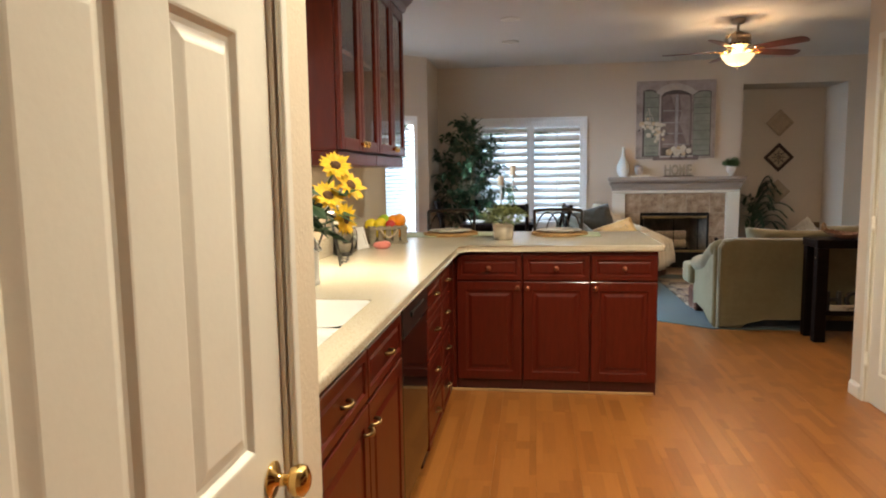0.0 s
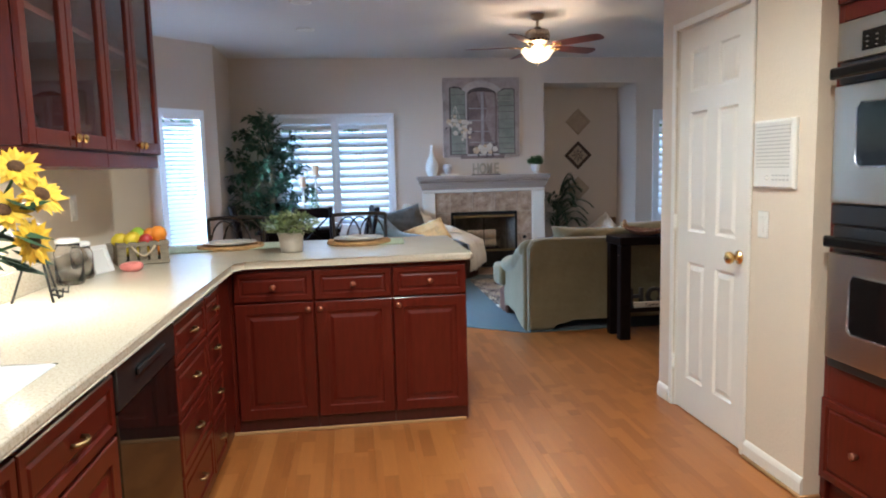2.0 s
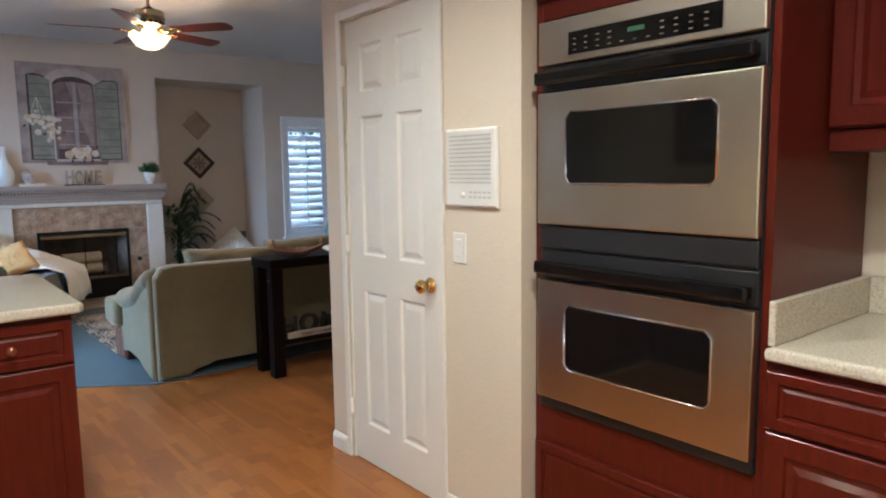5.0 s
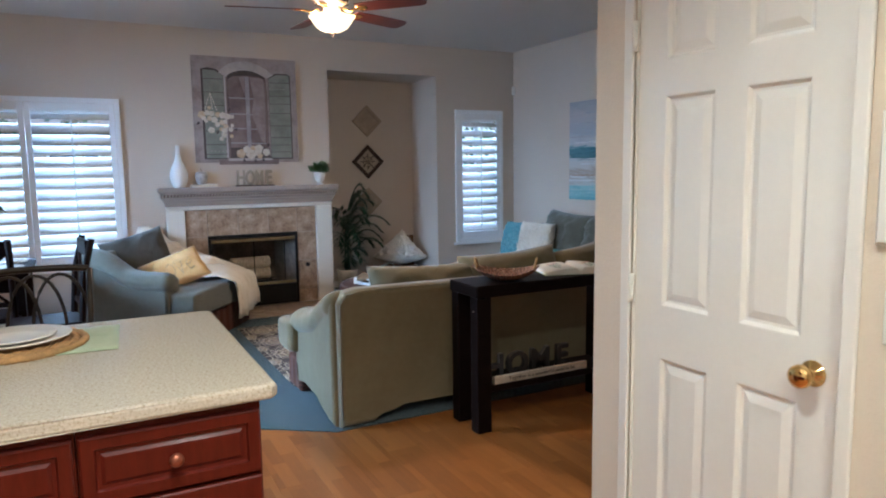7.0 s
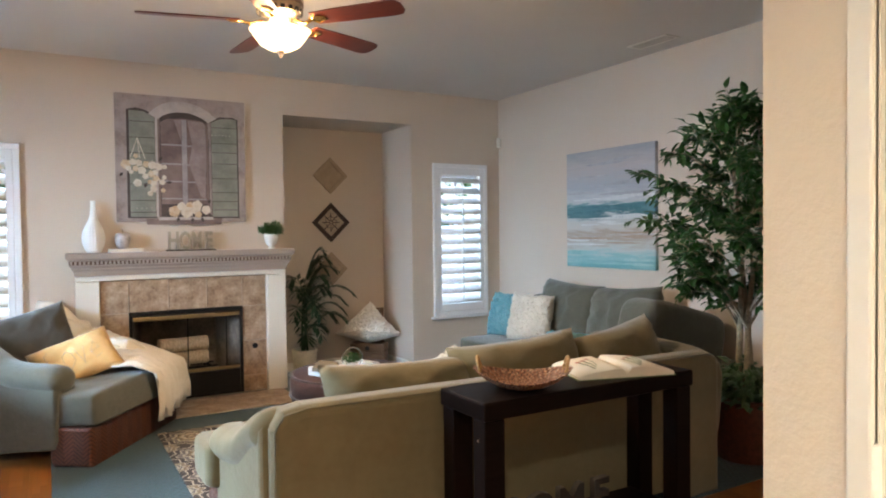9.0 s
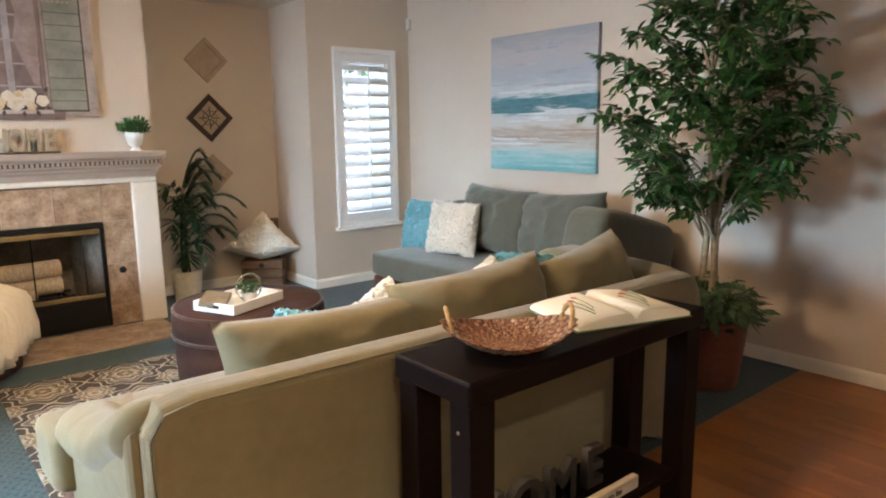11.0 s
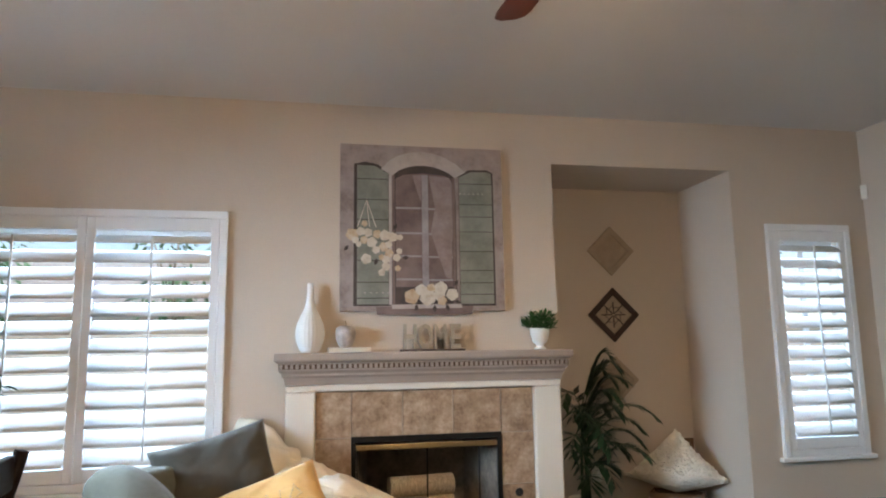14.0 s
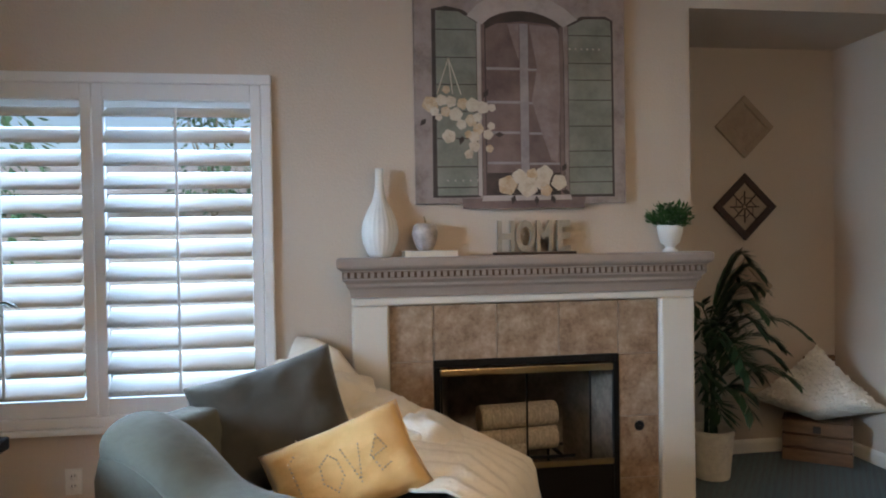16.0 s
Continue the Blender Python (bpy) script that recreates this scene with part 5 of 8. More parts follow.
pw = thing("yellow_pillow", (0, 0, 0), 0, "yellow linen pillow with studded lettering on the armchair", "pillow")
pw.matrix_basis = pose(1.64, 8.90, 0.565, -40, -18, 10)
bm = bmesh.new()
pillow(bm, 0.51, 0.325, 0.13, None, 28, 0.012, 9.0)
part("cover", bm, YELLOWF, pw)
bm = bmesh.new()
hem = [(-0.253, -0.161), (0.0, -0.150), (0.253, -0.161), (0.236, 0.0), (0.253, 0.161), (0.0, 0.150), (-0.253, 0.161), (-0.236, 0.0)]
tube(bm, [(x, 0, z) for x, z in hem], 0.004, 6, True)
part("hem", bm, YELLOWF, pw)
STUD = {"L": [(0.2, 1), (0, 0.9), (0.1, 0.1), (0.0, 0), (0.5, 0.05)], "O": [(0.35, 0.75), (0.05, 0.6), (0.0, 0.25), (0.3, 0.0), (0.6, 0.25), (0.55, 0.6), (0.35, 0.75)], "V": [(0, 0.75), (0.25, 0.0), (0.55, 0.8)], "E": [(0.05, 0.35), (0.5, 0.45), (0.35, 0.75), (0.0, 0.4), (0.15, 0.05), (0.55, 0.15)]}
for k, c in enumerate("LOVE"):
    bm = bmesh.new()
    pts = STUD[c]
    for a, b in zip(pts, pts[1:]):
        n = max(2, int(math.hypot(a[0] - b[0], a[1] - b[1]) * 12))
        for j in range(n):
            u, v = a[0] + (b[0] - a[0]) * j / n, a[1] + (b[1] - a[1]) * j / n
            x, z = -0.17 + k * 0.086 + u * 0.115, -0.085 + v * 0.17
            fat = max(0, (1 - (x / 0.27) ** 4) * (1 - (z / 0.17) ** 4)) ** 0.55
            bmesh.ops.create_icosphere(bm, subdivisions=1, radius=0.004, matrix=pose(x, -0.065 * fat - 0.008, z))
    part("stud_letter", bm, CHROME, pw, "letter of small silver studs")

# cream throw over the seat
tw = thing("throw_blanket", (0, 0, 0), 0, "cream throw blanket draped over the armchair seat", "blanket")
tw.matrix_basis = pose(2.02, 8.76, 0.004, 0, 0, 62.3)
bm = bmesh.new()
PATHT = [(0.98, 0.74), (0.90, 0.735), (0.78, 0.70), (0.68, 0.60), (0.58, 0.515), (0.46, 0.475), (0.30, 0.462), (0.16, 0.458), (0.06, 0.462), (0.00, 0.440), (-0.025, 0.38), (-0.035, 0.30), (-0.045, 0.20), (-0.05, 0.10)]
rowsT = []
for i, (y, z) in enumerate(PATHT):
    row = []
    for j in range(29):
        u = j / 28
        x = 0.02 + 0.56 * u - 0.02 * (1 - i / 13) * (1 - u) + 0.03 * math.sin(i * 0.7)
        fold = 0.024 * math.sin(u * 21 + 1.3 * math.sin(i * 0.5)) + 0.016 * noise.noise(Vector((u * 6, i * 0.5, 0)))
        fold = abs(fold) if i > 4 else fold
        lump = 0.06 * math.exp(-((u - 0.5) / 0.3) ** 2) * math.exp(-((i - 6) / 3.2) ** 2)
        if i < 9:
            row.append(bm.verts.new((x, y, z + fold + lump + (0.012 if i < 5 else 0.034) + 0.13 * max(0.0, (u - 0.55) / 0.45) ** 1.5 * min(1.0, max(0.0, (8 - i) / 3)))))
        else:
            row.append(bm.verts.new((x, y - fold * 1.6 - 0.055, z + 0.05 * u * (i - 9) / 4 + 0.01)))
    rowsT.append(row)
for a, b in zip(rowsT, rowsT[1:]):
    for j in range(28):
        bm.faces.new((a[j], a[j + 1], b[j + 1], b[j])).smooth = True
ob = part("cloth", bm, CREAMF, tw)
md = ob.modifiers.new("thickness", "SOLIDIFY")
md.thickness = 0.012
rnd = random.Random(3)
bm = bmesh.new()
for k, (x, y, z, rx, ry) in enumerate(((0.46, 0.32, 0.55, 0.17, 0.17), (0.48, 0.52, 0.60, 0.16, 0.18), (0.36, 0.44, 0.53, 0.20, 0.17), (0.46, 0.70, 0.70, 0.14, 0.15), (0.42, 0.86, 0.77, 0.12, 0.13), (0.30, 0.66, 0.56, 0.17, 0.15))):
    soft(bm, rx, ry, 0.085, 0.9, 0.9, pose(x, y, z, 10, 8, 20 * k), 56, 28, 0.045, 4.0 + k)
part("bunched_folds", bm, CREAMF, tw)

# ottoman
ot = thing("round_ottoman", (3.33, 8.20, 0.014), 0, "round dark brown suede storage ottoman", "ottoman")
bm = bmesh.new()
turned(bm, [(0.395, 0.0), (0.41, 0.01), (0.415, 0.13), (0.418, 0.25), (0.412, 0.255)], 56)
part("drum", bm, SUEDE, ot)
bm = bmesh.new()
turned(bm, [(0.41, 0.262), (0.425, 0.27), (0.428, 0.36), (0.42, 0.395), (0.40, 0.405), (0.25, 0.412), (0.001, 0.415)], 56)
part("lid", bm, SUEDE, ot, "padded lift-off lid")
for r, z in ((0.428, 0.262), (0.415, 0.398)):
    bm = bmesh.new()
    tube(bm, [(r * math.cos(a), r * math.sin(a), z) for a in (2 * math.pi * k / 56 for k in range(56))], 0.009, 8, True)
    part("piping", bm, SUEDED, ot)
tr = thing("serving_tray", (3.24, 8.12, 0.43), 24, "white wooden serving tray on the ottoman", "tray")
for a, b, c, d in ((-0.20, 0.20, -0.145, -0.133), (-0.20, 0.20, 0.133, 0.145), (-0.20, -0.188, -0.133, 0.133), (0.188, 0.20, -0.133, 0.133)):
    bm = bmesh.new()
    box(bm, a, b, c, d, 0.0, 0.055, 0.002)
    part("side", bm, SHUT, tr)
bm = bmesh.new()
box(bm, -0.188, 0.188, -0.133, 0.133, 0.001, 0.010)
part("bottom", bm, SHUT, tr)
for s in (-1, 1):
    bm = bmesh.new()
    box(bm, s * 0.2005 - 0.001, s * 0.2005 + 0.001, -0.04, 0.04, 0.026, 0.044)
    part("handle_slot", bm, INKD, tr, "dark handle cut-out")
bm = bmesh.new()
box(bm, -0.14, 0.12, -0.07, 0.07, 0.0, 0.03, 0.004)
solo("grey_book", bm, GREYW, (3.10, 8.18, 0.475), "weathered grey book lying in the tray", "book", 50).matrix_basis = pose(3.12, 8.16, 0.462, 8, 0, 60)
gl = thing("glass_terrarium", (3.30, 8.12, 0.442), 0, "round glass holder with a small green plant", "vase")
bm = bmesh.new()
tube(bm, [(0.075 * math.cos(a), 0, 0.078 + 0.075 * math.sin(a)) for a in (2 * math.pi * k / 32 for k in range(32))], 0.006, 8, True)
part("ring", bm, CHROME, gl, "clear round ring")
bm = bmesh.new()
turned(bm, [(0.03, 0.0), (0.042, 0.03), (0.045, 0.05), (0.04, 0.052)], 20, None, False)
part("cup", bm, WHITEW, gl)
bm = bmesh.new()
crown(bm, [(0, 0, 0.075, 0.055, 0.055, 0.035, 1)], 260, 0.024, 2, -0.4)
part("foliage", bm, HERB, gl)

bm = bmesh.new()
box(bm, 2.12, 4.55, 6.95, 8.80, 0.004, 0.015, 0.004, 1)
solo("area_rug", bm, RUG, (0, 0, 0), "brown and cream medallion patterned area rug", "rug")

# ---- console table ----
ct = thing("console_table", (2.755, 5.655, 0), 0, "dark espresso wooden console table behind the sofa", "table")
bm = bmesh.new()
box(bm, 0, 1.05, 0.0, 0.30, 0.735, 0.80, 0.008)
part("tabletop", bm, ESPRESSO, ct)
for x in (0.008, 0.957):
    for y in (0.008, 0.216):
        bm = bmesh.new()
        box(bm, x, x + 0.085, y, y + 0.076, 0.0, 0.734, 0.005)
        part("leg", bm, ESPRESSO, ct)
bm = bmesh.new()
box(bm, 0.094, 0.956, 0.03, 0.27, 0.21, 0.245, 0.004)
part("shelf", bm, ESPRESSO, ct)
for y in (0.09,):
    for z in (0.69,):
        bm = bmesh.new()
        turned(bm, [(0.001, 0.002), (0.0045, 0.001), (0.005, 0.0)], 10, None, False)
        part("bolt", bm, NICKEL, ct, "small bolt head", pose(0.0075, y - 0.04, z - 0.03, 0, -90))
sg = thing("home_letters", (3.18, 5.80, 0.2455), 0, "dark block letters standing on the console shelf", "letters")
for k, c in enumerate("HOME"):
    lettered("letter", c, 0.18, 0.015, INKD, sg, pose(-0.235 + k * 0.155, 0, 0.008, 90), "", 0.005)
pl = thing("lettered_plank", (3.20, 5.705, 0.246), 0, "narrow worn tan plank with dark lettering", "sign")
bm = bmesh.new()
box(bm, -0.315, 0.315, -0.012, 0.012, 0.0, 0.042, 0.002)
part("plank", bm, PLANKW, pl)
lettered("lettering", "Together is a wonderful place to be", 0.031, 0.001, INKD, pl, pose(0, -0.0135, 0.012, 90))

bk = thing("wicker_bowl", (3.02, 5.79, 0.801), -35, "oval brown woven bowl with loop handles on the console", "basket")
bm = bmesh.new()
PR = [(0.085, 0.0), (0.13, 0.006), (0.170, 0.019), (0.200, 0.034), (0.220, 0.046)]
rws = []
for q, (r, z) in enumerate(PR + [(r - 0.012, z + 0.002) for r, z in reversed(PR)]):
    rws.append([bm.verts.new(((r + 0.006 * math.sin(k * 8 * 2 * math.pi / 96 * 3 + q)) * math.cos(2 * math.pi * k / 96), 0.78 * (r + 0.006 * math.sin(k * 24 * 2 * math.pi / 96 + q)) * math.sin(2 * math.pi * k / 96), z + 0.035 * (r / 0.196) ** 2 * math.cos(2 * math.pi * k / 96) ** 2)) for k in range(96)])
for a, b in zip(rws, rws[1:]):
    for k in range(96):
        bm.faces.new((a[k], a[(k + 1) % 96], b[(k + 1) % 96], b[k]))
bm.faces.new(rws[0][::-1])
bm.faces.new(rws[-1])
part("bowl", bm, BOWLW, bk)
for s in (-1, 1):
    bm = bmesh.new()
    tube(bm, [(s * (0.190 + 0.012 * math.sin(a)), 0.055 * math.cos(a), 0.085 + 0.05 * math.sin(a)) for a in (math.pi * (-0.15 + 1.3 * k / 14) for k in range(15))], 0.008, 8)
    part("handle", bm, SEAGR, bk, "pale wrapped loop handle")
bk.matrix_basis = bk.matrix_basis @ Matrix.Scale(0.84, 4)
bo = thing("open_book", (3.50, 5.82, 0.801), -17, "open book with red flower illustrations on the console", "book")
for s in (-1, 1):
    bm = bmesh.new()
    n = 10
    up, dn = [], []
    for k in range(n + 1):
        t = k / n
        x = s * 0.205 * t
        h = 0.012 + 0.030 * (1 - t) ** 0.5 * min(1, t * 9) + (0.004 if s > 0 else 0)
        up.append([bm.verts.new((x, y, h)) for y in (-0.14, 0.14)])
        dn.append([bm.verts.new((x, y, 0.003)) for y in (-0.14, 0.14)])
    for k in range(n):
        bm.faces.new((up[k][0], up[k + 1][0], up[k + 1][1], up[k][1])).smooth = True
        bm.faces.new((dn[k][0], dn[k][1], dn[k + 1][1], dn[k + 1][0]))
        for j in (0, 1):
            bm.faces.new((up[k][j], dn[k][j], dn[k + 1][j], up[k + 1][j]))
    bm.faces.new((up[n][0], dn[n][0], dn[n][1], up[n][1]))
    part("page_block", bm, PAPER, bo)
    for k in range(3):
        bm = bmesh.new()
        p0 = Vector((s * 0.10 - 0.02 + k * 0.018, -0.10 + 0.03 * k, 0.041))
        p1 = p0 + Vector((0.015 * (k - 1), 0.13, -0.001))
        p0.z = p1.z = 0.0365 if s < 0 else 0.0405
        tube(bm, [p0, (p0 + p1) / 2 + Vector((0.008, 0, 0)), p1], 0.0016, 4)
        part("printed_stem", bm, INKG, bo)
        bm = bmesh.new()
        turned(bm, [(0.001, 0.0015), (0.013, 0.0)], 10, Matrix.Translation(p1), False)
        part("printed_flower", bm, INKR, bo)
bm = bmesh.new()
box(bm, -0.212, 0.212, -0.145, 0.145, 0.0, 0.003)
part("cover", bm, INKG, bo)

# ---- ceiling fan ----
fan = thing("ceiling_fan", (FAN[0], FAN[1], H), 0, "five-blade ceiling fan with lit frosted bowl light", "fan")
part("canopy", turned(bmesh.new(), [(0.001, 0.0), (0.068, -0.001), (0.068, -0.02), (0.05, -0.05), (0.022, -0.062), (0.001, -0.063)], 28, None, False), NICKEL, fan)
part("downrod", turned(bmesh.new(), [(0.013, -0.13), (0.013, -0.06)], 14), NICKEL, fan)
part("motor", turned(bmesh.new(), [(0.001, -0.115), (0.03, -0.118), (0.05, -0.135), (0.105, -0.15), (0.122, -0.17), (0.124, -0.215), (0.112, -0.23), (0.118, -0.238), (0.10, -0.262), (0.075, -0.275), (0.06, -0.285), (0.06, -0.325), (0.001, -0.326)], 36, None, False), NICKEL, fan, "antique nickel motor housing")
bm = bmesh.new()
for k in range(18):
    a = 2 * math.pi * k / 18
    box(bm, 0.108, 0.118, -0.011, 0.011, -0.258, -0.236, m=pose(0, 0, 0, 0, 0, math.degrees(a)))
part("vent_ribs", bm, BLACKM, fan, "dark vent slots")
BLADES = (-50, 22, 94, 166, 238)
bm = bmesh.new()
out = [(0.20, -0.055), (0.34, -0.064), (0.63, -0.070), (0.675, -0.062), (0.695, -0.03), (0.695, 0.03), (0.675, 0.062), (0.63, 0.070), (0.34, 0.064), (0.20, 0.055)]
a_, b_ = [bm.verts.new((x, y, 0.003)) for x, y in out], [bm.verts.new((x, y, -0.003)) for x, y in out]
bm.faces.new(a_)
bm.faces.new(b_[::-1])
for k in range(len(out)):
    j = (k + 1) % len(out)
    bm.faces.new((a_[k], b_[k], b_[j], a_[j]))
bl = mesh_of(bm, BLADE, "blade")
bm = bmesh.new()
tube(bm, [(0.09, 0, 0.0), (0.14, 0.012, -0.016), (0.19, 0.0, -0.008)], 0.009, 8)
box(bm, 0.18, 0.27, -0.022, 0.022, -0.008, -0.0035, 0.001, 1)
tube(bm, [(0.225 + 0.03 * math.cos(a), 0.03 * math.sin(a), -0.008) for a in (2 * math.pi * k / 16 for k in range(16))], 0.005, 6, True)
ir = mesh_of(bm, BRASS, "blade_iron")
for a in BLADES:
    ob = new("blade", bl)
    ob.parent = fan
    ob.matrix_basis = pose(0, 0, -0.30, 0, 0, a) @ pose(0, 0, 0, -12)
    ob = new("blade_iron", ir)
    ob.parent = fan
    ob.matrix_basis = pose(0, 0, -0.30, 0, 0, a) @ pose(0, 0, 0, -12)
bm = bmesh.new()
turned(bm, [(0.150, -0.340), (0.158, -0.343), (0.150, -0.352), (0.135, -0.375), (0.105, -0.415), (0.06, -0.440), (0.012, -0.448)], 40, None, False)
bw = part("bowl", bm, BOWLG, fan, "glowing frosted glass bowl")
bw.visible_shadow = False
part("finial", turned(bmesh.new(), [(0.012, -0.446), (0.024, -0.449), (0.020, -0.456), (0.008, -0.466), (0.010, -0.474), (0.005, -0.484), (0.001, -0.486)], 16, None, False), NICKEL, fan)

for x, y in ((0.38, 6.83), (0.345, 7.98), (1.5, 1.9), (1.1, 3.3), (2.0, 1.2)):
    cl = thing("recessed_light", (x, y, H), 0, "white recessed ceiling light trim", "light", "recessed lights")
    part("trim_ring", turned(bmesh.new(), [(0.095, 0.0), (0.095, -0.006), (0.072, -0.008), (0.066, -0.002)], 32, None, False), TRIM, cl)
    part("baffle", turned(bmesh.new(), [(0.066, -0.002), (0.05, -0.001), (0.001, -0.001)], 32, None, False), PLASTIC, cl)
cv = thing("ceiling_vent", (5.43, 7.36, H), 0, "white slotted ceiling air vent", "vent")
for a, b, c, d in ((-0.075, -0.055, -0.19, 0.19), (0.055, 0.075, -0.19, 0.19), (-0.055, 0.055, -0.19, -0.17), (-0.055, 0.055, 0.17, 0.19)):
    bm = bmesh.new()
    box(bm, a, b, c, d, -0.008, -0.0005, 0.002, 1)
    part("frame", bm, PLASTIC, cv)
for k in range(9):
    bm = bmesh.new()
    box(bm, -0.052 + k * 0.0125, -0.045 + k * 0.0125, -0.169, 0.169, -0.006, -0.001)
    part("slat", bm, GRILLE, cv)
bm = bmesh.new()
box(bm, -0.03, 0.03, -0.02, 0.02, -0.05, 0.05, 0.010, 3)
solo("motion_sensor", bm, PLASTIC, (5.675, 9.72, 2.33), "small white motion sensor in the corner", "sensor", 45)

# ---- mantel things ----
MZ = 1.259
va = thing("bottle_vase", (1.805, 9.70, MZ), 0, "tall white ribbed ceramic bottle vase on the mantel", "vase")
bm = bmesh.new()
prof = [(0.001, 0.0), (0.045, 0.0), (0.060, 0.02), (0.079, 0.07), (0.084, 0.115), (0.076, 0.165), (0.055, 0.215), (0.034, 0.255), (0.023, 0.30), (0.018, 0.36), (0.019, 0.405), (0.015, 0.405), (0.014, 0.34)]
rg = [[bm.verts.new((r * (1 + 0.018 * math.cos(22 * 2 * math.pi * k / 88)) * math.cos(2 * math.pi * k / 88), r * (1 + 0.018 * math.cos(22 * 2 * math.pi * k / 88)) * math.sin(2 * math.pi * k / 88), z)) for k in range(88)] for r, z in prof]
for a, b in zip(rg, rg[1:]):
    for k in range(88):
        bm.faces.new((a[k], a[(k + 1) % 88], b[(k + 1) % 88], b[k])).smooth = True
part("body", bm, CERAM, va)
ap = thing("stone_apple", (2.01, 9.69, MZ + 0.028), 0, "mottled grey ceramic apple on a book", "ornament")
part("body", turned(bmesh.new(), [(0.001, 0.004), (0.028, 0.0), (0.045, 0.02), (0.056, 0.055), (0.060, 0.085), (0.052, 0.115), (0.035, 0.125), (0.012, 0.118), (0.001, 0.112)], 28, None, False), GREYAP, ap)
bm = bmesh.new()
tube(bm, [(0, 0, 0.11), (0.003, 0, 0.135), (-0.004, 0, 0.155)], 0.004, 6)
part("stem", bm, BARK, ap)
mb = thing("mantel_book", (2.03, 9.69, MZ), 3, "thin white book lying on the mantel", "book")
bm = bmesh.new()
box(bm, -0.12, 0.12, -0.055, 0.055, 0.003, 0.024, 0.001)
part("page_block", bm, PAPER, mb)
for z0, z1 in ((0.0, 0.003), (0.024, 0.027)):
    bm = bmesh.new()
    box(bm, -0.123, 0.123, -0.058, 0.058, z0, z1)
    part("cover", bm, CERAM, mb)
hl = thing("home_sign", (2.53, 9.70, MZ), 0, "galvanised letters reading HOME on a dark base", "sign")
bm = bmesh.new()
box(bm, -0.195, 0.195, -0.03, 0.03, 0.0, 0.012, 0.002)
part("base", bm, DIAMD, hl)
for k, c in enumerate("HOME"):
    lettered("letter", c, 0.20, 0.010, LETTER, hl, pose(-0.138 + k * 0.092, 0, 0.018, 90) @ Matrix.Diagonal(((0.64, 0.60, 0.54, 0.70)[k], 1, 1, 1)), "", 0.006)
pt = thing("potted_boxwood", (3.205, 9.70, MZ), 0, "small round boxwood in a white footed pot", "plant")
part("pot", turned(bmesh.new(), [(0.001, 0.0), (0.036, 0.0), (0.036, 0.008), (0.022, 0.018), (0.024, 0.028), (0.046, 0.045), (0.058, 0.09), (0.062, 0.128), (0.055, 0.13), (0.05, 0.11)], 28, None, False), CERAM, pt)
bm = bmesh.new()
crown(bm, [(0, 0, 0.165, 0.10, 0.09, 0.062, 1)], 520, 0.034, 6, -0.5)
part("foliage", bm, HERB, pt)

# painting of an old window above the mantel
pn = thing("window_painting", (2.485, 9.757, 2.015), 0, "canvas painting of a shuttered old window with roses", "painting")
bm = bmesh.new()
box(bm, -0.51, 0.51, -0.032, 0.0, -0.515, 0.515, 0.003)
part("canvas", bm, PLASTER, pn, "worn plaster-coloured canvas")


def flat(name, pts, y, material, label=""):
    bm = bmesh.new()
    f = [bm.verts.new((x, y, z)) for x, z in pts]
    b = [bm.verts.new((x, y + 0.0015, z)) for x, z in pts]
    bm.faces.new(f)
    for k in range(len(pts)):
        j = (k + 1) % len(pts)
        bm.faces.new((f[k], b[k], b[j], f[j]))
    return part(name, bm, material, pn, label)


def outline(pts, k=0.00132):
    """Points of the picture's own grid, 775 across, as places on the canvas."""
    return [((x - 377) * k, (455 - z) * k) for x, z in pts]


def band(x0, x1, top, low, wob=0.0):
    return outline([(x0, low), (x1, low + wob), (x1, top + wob), (x0, top)])


flat("painted_recess", outline([(52, 822), (222, 822), (222, 200), (165, 160), (105, 148), (54, 160)]), -0.0332, SHADE_P)
flat("painted_recess", outline([(540, 822), (720, 822), (718, 185), (690, 170), (600, 172), (540, 205)]), -0.0332, SHADE_P)
LEFT = (165, 232, 330, 425, 520, 615, 715, 788, 818)
for k, (a, b) in enumerate(zip(LEFT, LEFT[1:])):
    pts = [(68, b - 3), (212, b - 4), (212, a + (38 if k == 0 else 2)), (150, a + 2), (68, a)] if k == 0 else [(68, b - 3), (212, b - 4), (212, a), (68, a + 1)]
    flat("painted_board", outline(pts), -0.0346, SHUTTER_P)
RIGHT = (182, 242, 342, 402, 474, 568, 658, 716, 770, 816)
for k, (a, b) in enumerate(zip(RIGHT, RIGHT[1:])):
    pts = [(550, b - 2), (711, b - 4), (709, a + 6), (690, a - 2), (610, a), (550, a + 28)] if k == 0 else [(550, b - 2), (711, b - 4), (711, a), (550, a + 1)]
    flat("painted_board", outline(pts), -0.0346, SHUTTER_P)
INNER = [(232, 212), (262, 186), (300, 170), (340, 161), (380, 159), (420, 163), (460, 174), (500, 192), (530, 214)]
OUTER = [(178, 182), (215, 142), (262, 114), (315, 98), (370, 92), (425, 98), (480, 116), (535, 146), (584, 186)]
flat("painted_window_dark", outline([(228, 818), (546, 818)] + INNER[::-1]), -0.0350, SHADE_P)
flat("painted_panes", outline([(246, 735), (514, 735), (514, 222), (480, 205), (380, 196), (285, 206), (246, 226)]), -0.0364, PANE_P)
bm = bmesh.new()
ra, rb = [bm.verts.new((x, -0.0392, z)) for x, z in outline(OUTER)], [bm.verts.new((x, -0.0392, z)) for x, z in outline(INNER)]
for k in range(len(ra) - 1):
    bm.faces.new((ra[k], ra[k + 1], rb[k + 1], rb[k]))
part("painted_arch", bm, ARCH_P, pn, "pale painted stone arch")
